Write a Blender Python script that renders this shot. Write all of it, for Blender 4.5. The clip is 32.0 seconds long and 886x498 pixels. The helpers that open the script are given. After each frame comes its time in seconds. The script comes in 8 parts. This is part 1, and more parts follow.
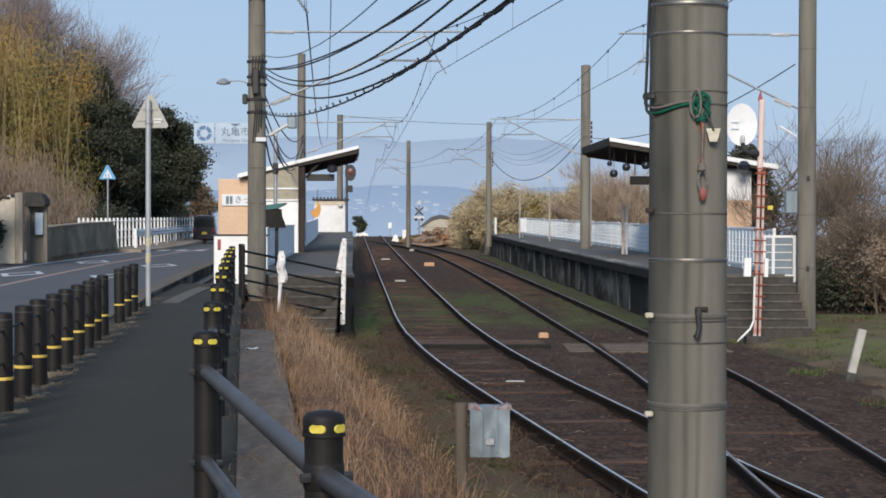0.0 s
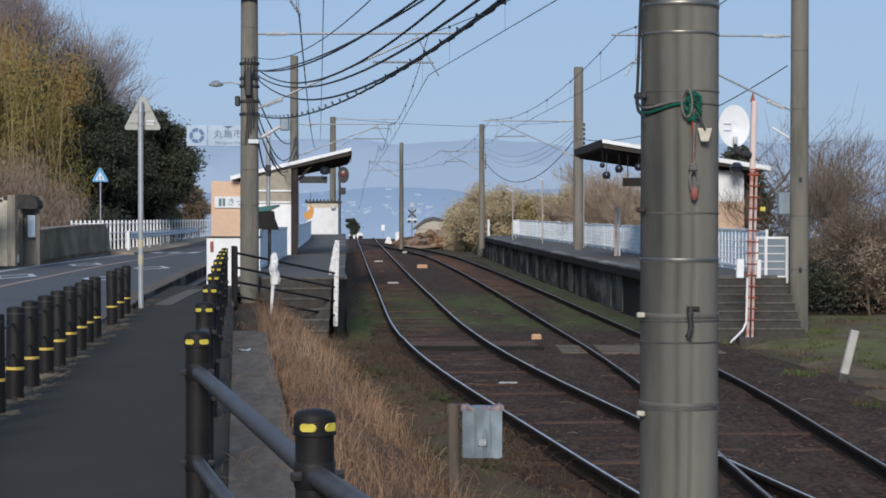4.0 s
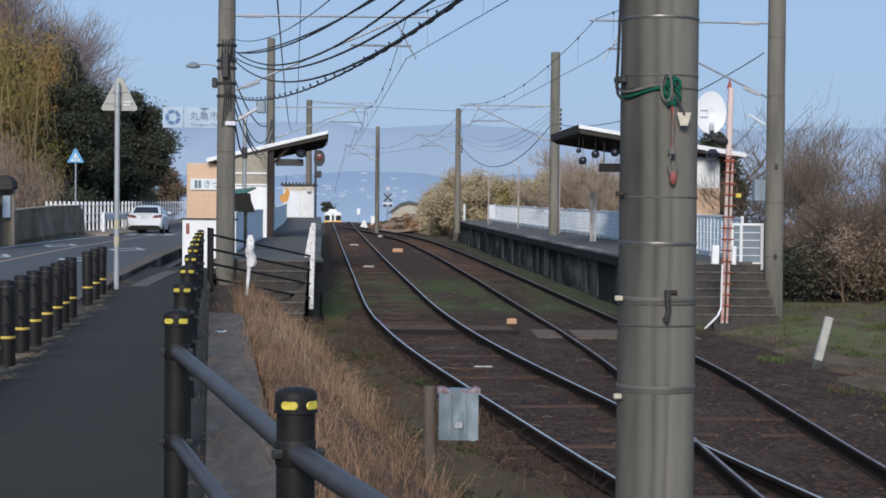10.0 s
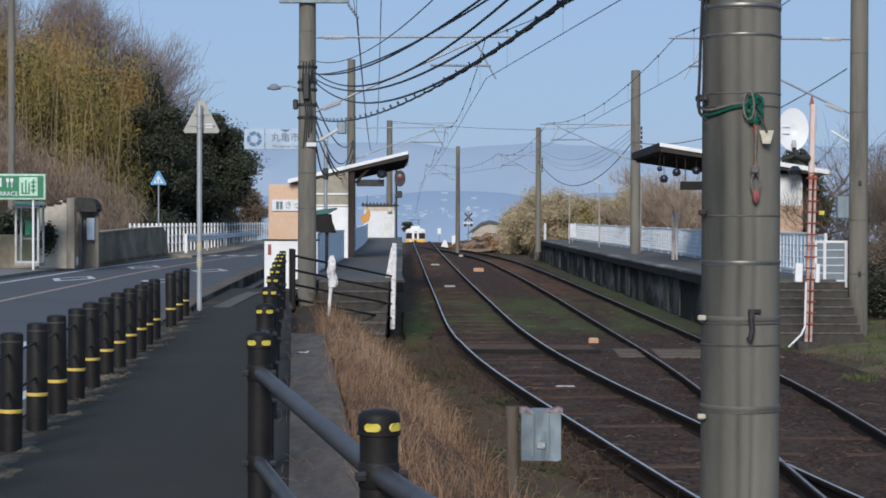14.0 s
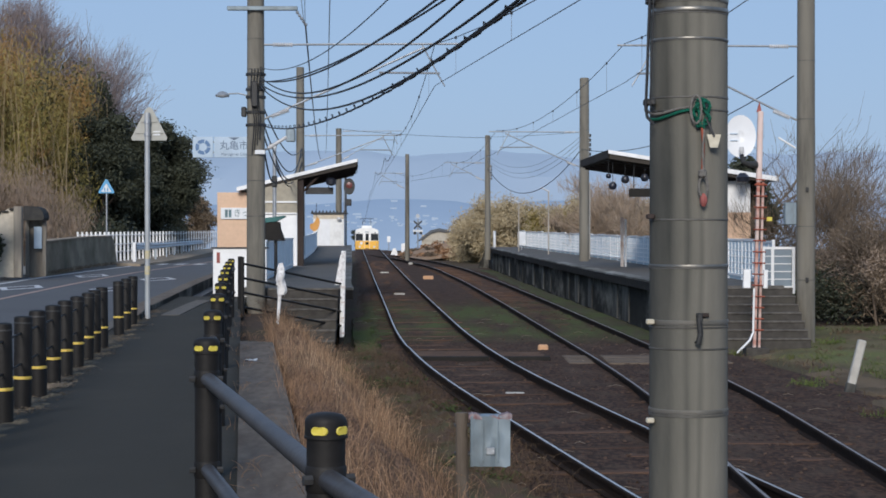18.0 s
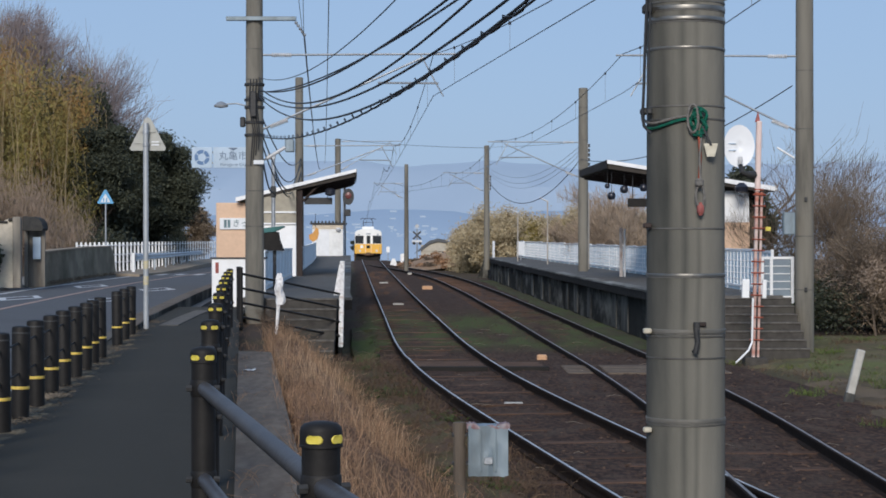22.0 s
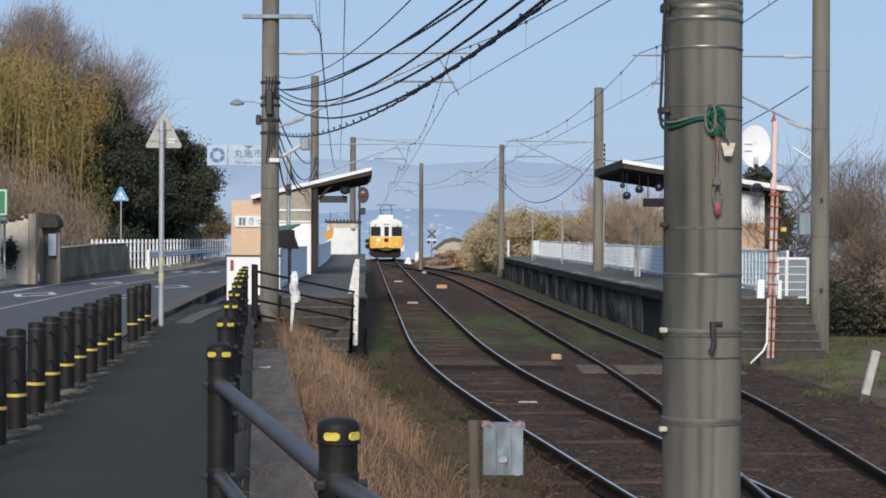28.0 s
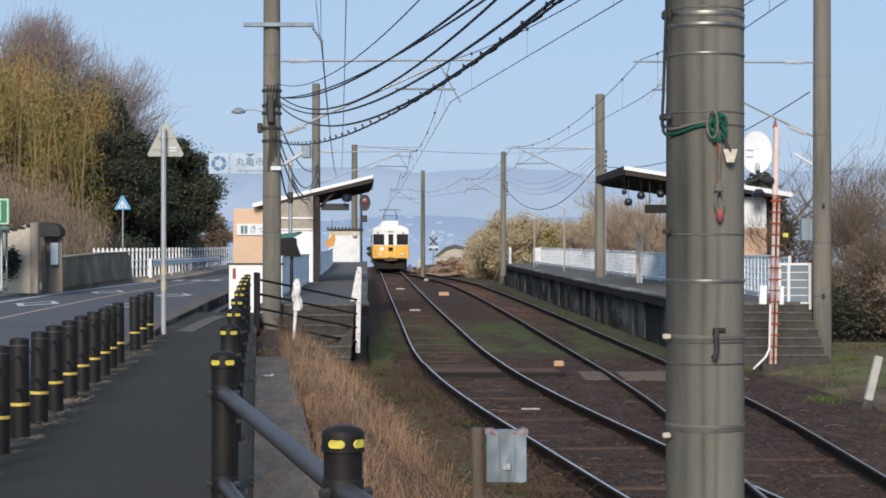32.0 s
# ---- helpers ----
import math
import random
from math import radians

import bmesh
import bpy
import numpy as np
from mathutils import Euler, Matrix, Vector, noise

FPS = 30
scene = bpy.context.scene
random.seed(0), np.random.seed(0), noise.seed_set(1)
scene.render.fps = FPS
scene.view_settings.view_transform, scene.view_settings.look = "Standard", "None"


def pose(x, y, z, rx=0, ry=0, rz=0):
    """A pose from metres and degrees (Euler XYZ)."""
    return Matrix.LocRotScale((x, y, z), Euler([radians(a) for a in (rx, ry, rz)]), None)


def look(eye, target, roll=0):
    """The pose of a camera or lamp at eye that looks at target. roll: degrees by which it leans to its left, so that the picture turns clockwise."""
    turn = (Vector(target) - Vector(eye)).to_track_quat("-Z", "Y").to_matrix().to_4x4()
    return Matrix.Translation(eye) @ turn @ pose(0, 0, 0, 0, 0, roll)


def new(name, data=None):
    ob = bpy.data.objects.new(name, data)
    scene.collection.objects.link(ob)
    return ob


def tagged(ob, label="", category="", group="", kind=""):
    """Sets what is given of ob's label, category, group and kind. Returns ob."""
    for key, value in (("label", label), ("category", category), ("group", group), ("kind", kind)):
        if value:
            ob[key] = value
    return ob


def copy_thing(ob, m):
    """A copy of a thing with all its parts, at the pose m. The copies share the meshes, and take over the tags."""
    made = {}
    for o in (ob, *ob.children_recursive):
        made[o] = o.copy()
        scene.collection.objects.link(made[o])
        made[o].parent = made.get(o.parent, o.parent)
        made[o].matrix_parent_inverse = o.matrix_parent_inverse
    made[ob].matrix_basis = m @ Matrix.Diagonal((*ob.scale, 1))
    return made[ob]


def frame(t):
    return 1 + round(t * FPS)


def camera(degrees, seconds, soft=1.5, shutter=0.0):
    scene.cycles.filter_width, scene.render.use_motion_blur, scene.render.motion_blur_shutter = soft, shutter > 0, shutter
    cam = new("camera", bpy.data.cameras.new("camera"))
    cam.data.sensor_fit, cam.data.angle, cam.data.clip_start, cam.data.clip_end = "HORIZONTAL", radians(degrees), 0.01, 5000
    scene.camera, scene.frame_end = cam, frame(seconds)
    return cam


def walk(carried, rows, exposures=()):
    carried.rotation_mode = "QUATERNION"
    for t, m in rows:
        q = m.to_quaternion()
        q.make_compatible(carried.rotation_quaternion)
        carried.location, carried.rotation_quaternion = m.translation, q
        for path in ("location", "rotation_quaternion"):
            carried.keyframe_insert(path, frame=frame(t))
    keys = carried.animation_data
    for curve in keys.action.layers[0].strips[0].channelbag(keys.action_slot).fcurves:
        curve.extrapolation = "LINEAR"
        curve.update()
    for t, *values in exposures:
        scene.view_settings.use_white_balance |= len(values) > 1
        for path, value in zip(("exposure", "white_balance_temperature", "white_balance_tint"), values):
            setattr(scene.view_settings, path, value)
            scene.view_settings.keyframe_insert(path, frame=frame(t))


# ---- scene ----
cam = camera(26.14, 32.0, soft=1.72)
# seconds, place in metres, turn in degrees
ROWS = [
    (0, 0.012, -0.004, 1.441, 89.040, -0.131, -0.429), (0.5, 0.010, 0.002, 1.437, 89.117, -0.123, -0.505),
    (1, 0.008, -0.004, 1.436, 89.081, -0.437, -0.902), (1.5, 0.012, -0.007, 1.437, 89.336, -0.375, -0.824),
    (2, 0.013, -0.012, 1.438, 89.281, -0.395, -0.748), (2.5, 0.013, -0.006, 1.437, 89.162, -0.151, -0.452),
    (4.5, 0.020, -0.004, 1.430, 89.106, -0.046, -0.761), (5, 0.020, -0.006, 1.430, 89.406, -0.082, -0.873),
    (5.5, 0.013, -0.016, 1.429, 89.178, -0.280, -0.804), (6, 0.000, -0.024, 1.430, 89.187, -0.457, -0.924),
    (6.5, -0.013, -0.026, 1.427, 89.031, -0.538, -0.726), (7, -0.008, -0.027, 1.423, 88.670, -0.345, -0.690),
    (7.5, -0.005, -0.028, 1.423, 88.846, -0.353, -0.674), (8, -0.005, -0.028, 1.423, 89.022, -0.605, -1.043),
    (8.5, -0.007, -0.037, 1.424, 88.974, -0.791, -1.185), (9, -0.009, -0.035, 1.419, 88.594, -0.845, -1.159),
    (9.5, -0.003, -0.027, 1.420, 88.618, -0.668, -1.403), (10, 0.000, -0.026, 1.419, 88.644, -0.557, -1.373),
    (10.5, -0.010, -0.034, 1.423, 88.978, -0.624, -0.300), (11, -0.009, -0.022, 1.423, 88.970, -0.369, 0.335),
    (11.5, -0.004, -0.022, 1.425, 89.180, -0.324, 0.884), (12, 0.003, -0.010, 1.428, 89.366, -0.211, 1.173),
    (12.5, 0.002, -0.005, 1.427, 89.241, -0.288, 1.125), (13, -0.009, -0.032, 1.425, 88.952, -0.262, 1.469),
    (13.5, -0.010, -0.016, 1.421, 89.122, -0.351, 1.193), (14, -0.003, -0.018, 1.424, 89.212, -0.149, 1.046),
    (14.5, -0.010, -0.024, 1.425, 89.167, 0.029, 1.657), (16.5, -0.003, 0.015, 1.408, 88.935, 0.054, 0.820),
    (17, -0.001, 0.006, 1.408, 89.177, 0.004, 0.536), (17.5, 0.000, 0.001, 1.408, 89.216, -0.074, -0.016),
    (18, 0.004, 0.006, 1.408, 89.457, 0.009, -0.467), (18.5, 0.006, 0.004, 1.406, 89.273, -0.073, -0.442),
    (19, 0.007, 0.015, 1.407, 89.380, -0.011, -0.550), (19.5, 0.006, 0.008, 1.407, 89.364, 0.005, -0.133),
    (20, 0.008, 0.008, 1.405, 89.376, -0.094, -0.440), (20.5, 0.012, 0.015, 1.405, 89.538, -0.038, -0.541),
    (21, 0.010, 0.006, 1.405, 89.593, -0.171, -0.528), (21.5, 0.013, 0.014, 1.403, 89.507, 0.007, -0.641),
    (22, 0.015, 0.010, 1.403, 89.766, 0.046, -0.488), (22.5, 0.009, 0.017, 1.402, 90.034, -0.155, -0.466),
    (23, 0.007, 0.006, 1.401, 89.906, -0.153, -0.339), (23.5, 0.009, 0.000, 1.402, 89.996, 0.193, -0.116),
    (24, 0.014, 0.001, 1.399, 90.112, -0.022, -0.252), (24.5, 0.017, 0.007, 1.399, 89.951, -0.050, -0.431),
    (26.5, 0.004, 0.004, 1.402, 90.308, -0.385, -0.422), (27, 0.006, 0.003, 1.403, 90.300, -0.203, -0.111),
    (27.5, 0.005, 0.010, 1.399, 89.890, -0.112, 0.063), (28, 0.005, 0.008, 1.399, 89.734, -0.261, -0.053),
    (28.5, 0.001, 0.007, 1.399, 89.819, -0.207, 0.177), (29, -0.002, -0.006, 1.399, 89.593, -0.354, -0.105),
    (29.5, -0.007, -0.002, 1.395, 89.592, -0.504, 0.175), (30, -0.003, -0.006, 1.398, 89.582, -0.281, 0.118),
    (30.5, -0.003, -0.001, 1.399, 89.876, -0.199, -0.088), (31, -0.010, -0.005, 1.400, 89.893, -0.286, 0.185),
    (31.5, -0.005, 0.001, 1.400, 89.988, -0.164, 0.317), (32, 0.000, -0.001, 1.400, 89.950, -0.005, 0.000),
]
walk(cam, [(r[0], pose(*r[1:])) for r in ROWS],
     exposures=[(0.0, -0.02, 6450, 10), (2.0, -0.09, 6400, 10), (5.5, -0.24, 6000, 10), (10.0, -0.15, 6000, 10), (13.0, -0.23, 6000, 10), (22.0, -0.23, 6050, 10), (26.5, -0.15, 6150, 10), (28.0, -0.04, 6350, 10), (32.0, 0.06, 6450, 10)])

# ---- light ----
world = bpy.data.worlds.new("world")
scene.world = world
world.use_nodes = True
wn = world.node_tree
sky = wn.nodes.new("ShaderNodeTexSky")
sky.sky_type = "NISHITA"
sky.sun_disc = False
SUN_ELEV, SUN_AZ = radians(25), radians(188)
sky.sun_elevation, sky.sun_rotation = SUN_ELEV, SUN_AZ
sky.air_density, sky.dust_density, sky.ozone_density = 1.0, 1.0, 2.0
veil = wn.nodes.new("ShaderNodeMixRGB")
veil.inputs[0].default_value = 0.78
veil.inputs[2].default_value = (3.6, 4.95, 7.2, 1)
wn.links.new(sky.outputs[0], veil.inputs[1])
wn.links.new(veil.outputs[0], wn.nodes["Background"].inputs[0])
wn.nodes["Background"].inputs[1].default_value = 0.111
sun = new("sun", bpy.data.lights.new("sun", "SUN"))
sun.data.energy, sun.data.angle, sun.data.color = 3.4, radians(18), (1.0, 0.9, 0.78)
to_sun = Vector((math.sin(SUN_AZ) * math.cos(SUN_ELEV), math.cos(SUN_AZ) * math.cos(SUN_ELEV), math.sin(SUN_ELEV)))
sun.matrix_world = look((0, 0, 60), Vector((0, 0, 60)) - to_sun)


# ---- materials ----
def mat(name, base, other=None, rough=0.8, metal=0.0, scale=6.0, detail=6.0, amount=0.5, bump=0.3, bump_scale=40.0, stain=None,
        stain_scale=0.6, stain_amount=0.35, stretch=(1, 1, 1), per_object=0.0, per_island=0.0, emit=None, emit_strength=1.0, spec=0.5):
    """Two colours mixed by a fine grain, larger stains over them, and relief."""
    m = bpy.data.materials.new(name)
    m.use_nodes = True
    t = m.node_tree
    N, L = t.nodes, t.links
    b = N["Principled BSDF"]
    b.inputs["Roughness"].default_value, b.inputs["Metallic"].default_value = rough, metal
    b.inputs["Specular IOR Level"].default_value = spec if rough < 0.8 else min(spec, 0.12)
    co = N.new("ShaderNodeTexCoord")
    mp = N.new("ShaderNodeMapping")
    mp.inputs["Scale"].default_value = stretch
    geo = N.new("ShaderNodeNewGeometry")
    L.new(geo.outputs["Position"] if per_object == 0 else co.outputs["Object"], mp.inputs["Vector"])
    n1 = N.new("ShaderNodeTexNoise")
    n1.inputs["Scale"].default_value, n1.inputs["Detail"].default_value = scale, detail
    L.new(mp.outputs[0], n1.inputs["Vector"])
    r1 = N.new("ShaderNodeMapRange")
    r1.inputs[1].default_value, r1.inputs[2].default_value = 0.5 - 0.3 * amount - 0.05, 0.5 + 0.3 * amount
    L.new(n1.outputs[0], r1.inputs[0])
    mix = N.new("ShaderNodeMixRGB")
    mix.inputs[1].default_value = (*base, 1)
    mix.inputs[2].default_value = (*(other or [c * 0.7 for c in base]), 1)
    L.new(r1.outputs[0], mix.inputs[0])
    out = mix.outputs[0]
    n2 = N.new("ShaderNodeTexNoise")
    n2.inputs["Scale"].default_value, n2.inputs["Detail"].default_value = stain_scale, 8
    n2.inputs["Roughness"].default_value = 0.65
    L.new(mp.outputs[0], n2.inputs["Vector"])
    r2 = N.new("ShaderNodeMapRange")
    r2.inputs[1].default_value, r2.inputs[2].default_value = 0.48, 0.7
    r2.inputs[4].default_value = stain_amount
    L.new(n2.outputs[0], r2.inputs[0])
    mix2 = N.new("ShaderNodeMixRGB")
    mix2.inputs[2].default_value = (*(stain or [c * 0.5 for c in base]), 1)
    L.new(r2.outputs[0], mix2.inputs[0])
    L.new(out, mix2.inputs[1])
    out = mix2.outputs[0]
    if per_object or per_island:
        hsv = N.new("ShaderNodeHueSaturation")
        rv = N.new("ShaderNodeMapRange")
        k = per_object or per_island
        rv.inputs[3].default_value, rv.inputs[4].default_value = 1 - k, 1 + k
        if per_object:
            L.new(N.new("ShaderNodeObjectInfo").outputs["Random"], rv.inputs[0])
        else:
            L.new(geo.outputs["Random Per Island"], rv.inputs[0])
        L.new(rv.outputs[0], hsv.inputs["Value"])
        L.new(out, hsv.inputs["Color"])
        out = hsv.outputs[0]
    L.new(out, b.inputs["Base Color"])
    if bump:
        n3 = N.new("ShaderNodeTexNoise")
        n3.inputs["Scale"].default_value, n3.inputs["Detail"].default_value = bump_scale, 4
        L.new(mp.outputs[0], n3.inputs["Vector"])
        bp = N.new("ShaderNodeBump")
        bp.inputs["Strength"].default_value, bp.inputs["Distance"].default_value = bump, 0.02
        L.new(n3.outputs[0], bp.inputs["Height"])
        L.new(bp.outputs[0], b.inputs["Normal"])
    if emit:
        b.inputs["Emission Color"].default_value, b.inputs["Emission Strength"].default_value = (*emit, 1), emit_strength
    return m


M = {}
M["asphalt_path"] = mat("asphalt_path", (0.03784, 0.03608, 0.02992), (0.05192, 0.0484, 0.04048), rough=0.85, scale=60, bump_scale=150, stain=(0.06688, 0.0616, 0.05104), stain_amount=0.45, stain_scale=0.5)
M["asphalt_road"] = mat("asphalt_road", (0.094, 0.09588, 0.1006), (0.1175, 0.1184, 0.1222), rough=0.8, scale=30, bump_scale=80, stain=(0.07332, 0.07332, 0.07708), stain_scale=0.3)
M["asphalt_platform"] = mat("asphalt_platform", (0.115, 0.107, 0.096), (0.145, 0.135, 0.122), rough=0.85, scale=20, stain=(0.06, 0.06, 0.06), stain_scale=0.7)
M["road_paint"] = mat("road_paint", (0.7, 0.7, 0.7), (0.45, 0.45, 0.45), rough=0.7, scale=8, stain=(0.2, 0.2, 0.2), stain_scale=2)
M["road_orange"] = mat("road_orange", (0.47, 0.3, 0.225), (0.28, 0.2, 0.165), rough=0.7, scale=8, stain=(0.15, 0.12, 0.1), stain_scale=2)
M["earth"] = mat("earth", (0.10, 0.066, 0.045), (0.07, 0.05, 0.036), rough=0.95, scale=5, detail=12, bump=0.8, bump_scale=18, stain=(0.085, 0.1, 0.035), stain_scale=0.16, stain_amount=0.55)
M["ballast"] = mat("ballast", (0.0918, 0.0531, 0.0351), (0.0324, 0.0207, 0.0153), rough=0.95, scale=16, detail=13, bump=1.0, bump_scale=34, stretch=(1, 0.45, 1), stain=(0.117, 0.0846, 0.0612), stain_scale=2.2, stain_amount=0.55, amount=0.3)
M["stone_ballast"] = mat("stone_ballast", (0.105, 0.068, 0.048), (0.065, 0.044, 0.034), rough=0.95, scale=10, per_island=0.5)


def moss_band(m, y0, y1, colour):
    """A stretch of ground where low green growth covers the stones in patches."""
    t = m.node_tree
    N, L = t.nodes, t.links
    base = N["Principled BSDF"].inputs["Base Color"]
    old = base.links[0].from_socket
    sep = N.new("ShaderNodeSeparateXYZ")
    L.new(N.new("ShaderNodeNewGeometry").outputs["Position"], sep.inputs[0])
    ns = N.new("ShaderNodeTexNoise")
    ns.inputs["Scale"].default_value, ns.inputs["Detail"].default_value = 0.9, 9
    mp = N.new("ShaderNodeMapping")
    mp.inputs["Scale"].default_value = (1.3, 0.22, 1)
    L.new(N.new("ShaderNodeNewGeometry").outputs["Position"], mp.inputs[0])
    L.new(mp.outputs[0], ns.inputs["Vector"])
    ramp = []
    for a, b in ((y0, y0 + 4), (y1, y1 - 9)):
        r = N.new("ShaderNodeMapRange")
        r.inputs[1].default_value, r.inputs[2].default_value = a, b
        L.new(sep.outputs[1], r.inputs[0])
        ramp.append(r.outputs[0])
    r = N.new("ShaderNodeMapRange")
    r.inputs[1].default_value, r.inputs[2].default_value, r.inputs[4].default_value = 0.36, 0.6, 0.8
    L.new(ns.outputs[0], r.inputs[0])
    out = r.outputs[0]
    for q in ramp:
        mul = N.new("ShaderNodeMath")
        mul.operation = "MULTIPLY"
        L.new(out, mul.inputs[0])
        L.new(q, mul.inputs[1])
        out = mul.outputs[0]
    mx = N.new("ShaderNodeMixRGB")
    mx.inputs[2].default_value = (*colour, 1)
    L.new(out, mx.inputs[0])
    L.new(old, mx.inputs[1])
    L.new(mx.outputs[0], base)


moss_band(M["ballast"], 39.5, 66, (0.08, 0.102, 0.032))
M["sleeper"] = mat("sleeper", (0.11, 0.067, 0.045), (0.065, 0.042, 0.031), rough=0.9, scale=4, stretch=(1, 6, 1), stain=(0.14, 0.075, 0.05), per_object=0.25)
M["rail_side"] = mat("rail_side", (0.032, 0.021, 0.015), (0.02, 0.014, 0.011), rough=0.85, metal=0.0, scale=12)
M["rail_top"] = mat("rail_top", (0.72, 0.7, 0.67), (0.55, 0.53, 0.5), rough=0.42, metal=0.75, scale=2, bump=0.05)
M["rail_dull"] = mat("rail_dull", (0.38, 0.34, 0.31), (0.22, 0.18, 0.155), rough=0.45, metal=0.6, scale=3, bump=0.05)
M["concrete"] = mat("concrete", (0.36, 0.34, 0.31), (0.28, 0.265, 0.24), rough=0.9, scale=5, stain=(0.12, 0.11, 0.1), stain_scale=0.9, stain_amount=0.6, stretch=(1, 1, 0.35))
M["edge_worn"] = mat("edge_worn", (0.085, 0.082, 0.074), (0.14, 0.134, 0.12), rough=0.9, scale=4, stretch=(1, 0.25, 1), stain=(0.42, 0.41, 0.38), stain_scale=1.1, stain_amount=0.75)
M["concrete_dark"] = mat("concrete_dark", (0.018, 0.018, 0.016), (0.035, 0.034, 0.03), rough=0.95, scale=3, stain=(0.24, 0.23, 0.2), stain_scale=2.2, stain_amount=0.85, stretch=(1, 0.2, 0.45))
M["concrete_kerb"] = mat("concrete_kerb", (0.17, 0.155, 0.135), (0.11, 0.1, 0.09), rough=0.95, scale=9, stain=(0.08, 0.075, 0.065), stain_scale=1.1, stain_amount=0.6)
M["concrete_pave"] = mat("concrete_pave", (0.27, 0.255, 0.23), (0.2, 0.19, 0.17), rough=0.95, scale=9, stain=(0.13, 0.12, 0.105), stain_scale=0.8, stain_amount=0.6)
M["pole_concrete"] = mat("pole_concrete", (0.22, 0.205, 0.17), (0.17, 0.158, 0.132), rough=0.85, scale=4, stain=(0.05, 0.048, 0.044), stain_scale=2.2, stain_amount=0.75, stretch=(1, 1, 0.12), bump=0.25)
M["pole_near"] = mat("pole_near", (0.215, 0.202, 0.168), (0.195, 0.184, 0.153), rough=0.85, scale=5, stain=(0.13, 0.124, 0.108), stain_scale=1.6, stain_amount=0.5, stretch=(1, 1, 0.4), bump=0.2)
# long soot streaks that run down the shaft
pt = M["pole_near"].node_tree
pb = pt.nodes["Principled BSDF"].inputs["Base Color"]
sx = pt.nodes.new("ShaderNodeSeparateXYZ")
pt.links.new(pt.nodes.new("ShaderNodeTexCoord").outputs["Object"], sx.inputs[0])
wob = pt.nodes.new("ShaderNodeTexNoise")
wob.inputs["Scale"].default_value, wob.inputs["Detail"].default_value = 2.2, 4
wmap = pt.nodes.new("ShaderNodeMapping")
wmap.inputs["Scale"].default_value = (1.5, 1.5, 0.3)
pt.links.new(pt.nodes.new("ShaderNodeTexCoord").outputs["Object"], wmap.inputs[0])
pt.links.new(wmap.outputs[0], wob.inputs["Vector"])
wmix = pt.nodes.new("ShaderNodeMath")
wmix.operation, wmix.inputs[1].default_value = "MULTIPLY_ADD", 0.07
pt.links.new(wob.outputs[0], wmix.inputs[0])
pt.links.new(sx.outputs[0], wmix.inputs[2])
mr = pt.nodes.new("ShaderNodeMapRange")
mr.inputs[1].default_value, mr.inputs[2].default_value = -0.15, 0.22
pt.links.new(wmix.outputs[0], mr.inputs[0])
cr = pt.nodes.new("ShaderNodeValToRGB")
for pos, val in ((0.0, 0.72), (0.1, 0.78), (0.19, 0.98), (0.26, 0.62), (0.33, 0.5), (0.4, 0.92), (0.46, 0.42), (0.52, 0.3), (0.57, 0.62), (0.63, 0.06), (0.72, 0.2), (0.8, 0.04)):
    el = cr.color_ramp.elements[0] if pos == 0.0 else cr.color_ramp.elements.new(pos)
    el.position, el.color = pos, (val, val, val, 1)
cr.color_ramp.elements[-1].color = (0.22, 0.22, 0.22, 1)
pt.links.new(mr.outputs[0], cr.inputs[0])
smx = pt.nodes.new("ShaderNodeMixRGB")
smx.inputs[2].default_value = (0.04, 0.042, 0.039, 1)
pt.links.new(pb.links[0].from_socket, smx.inputs[1])
fade = pt.nodes.new("ShaderNodeTexNoise")
fade.inputs["Scale"].default_value, fade.inputs["Detail"].default_value = 1.7, 5
fmap = pt.nodes.new("ShaderNodeMapping")
fmap.inputs["Scale"].default_value = (2.2, 2.2, 0.55)
pt.links.new(pt.nodes.new("ShaderNodeTexCoord").outputs["Object"], fmap.inputs[0])
pt.links.new(fmap.outputs[0], fade.inputs["Vector"])
frange = pt.nodes.new("ShaderNodeMapRange")
frange.inputs[1].default_value, frange.inputs[2].default_value, frange.inputs[3].default_value = 0.36, 0.62, 0.6
pt.links.new(fade.outputs[0], frange.inputs[0])
fmul = pt.nodes.new("ShaderNodeMath")
fmul.operation = "MULTIPLY"
pt.links.new(frange.outputs[0], fmul.inputs[0])
pt.links.new(cr.outputs[0], fmul.inputs[1])
pt.links.new(fmul.outputs[0], smx.inputs[0])
pt.links.new(smx.outputs[0], pb)
M["steel_galv"] = mat("steel_galv", (0.42, 0.44, 0.46), (0.33, 0.35, 0.37), rough=0.5, metal=0.6, scale=10, stain=(0.22, 0.17, 0.13), stain_scale=3, stain_amount=0.3)
M["steel_post"] = mat("steel_post", (0.43, 0.45, 0.46), (0.37, 0.39, 0.4), rough=0.45, metal=0.3, scale=1.5, bump=0.03, stain=(0.3, 0.29, 0.27), stain_scale=3, stain_amount=0.3)
M["strap_steel"] = mat("strap_steel", (0.3, 0.285, 0.255), (0.22, 0.21, 0.19), rough=0.42, metal=0.85, scale=4, bump=0.04, stain=(0.12, 0.115, 0.1), stain_scale=5, stain_amount=0.6)
M["strap_dull"] = mat("strap_dull", (0.19, 0.18, 0.155), (0.14, 0.132, 0.115), rough=0.6, metal=0.3, scale=9, bump=0.1)
M["steel_dark"] = mat("steel_dark", (0.05, 0.05, 0.05), (0.035, 0.035, 0.035), rough=0.6, metal=0.3, scale=8)
M["band_steel"] = mat("band_steel", (0.075, 0.071, 0.064), (0.16, 0.152, 0.135), rough=0.6, metal=0.3, scale=4)
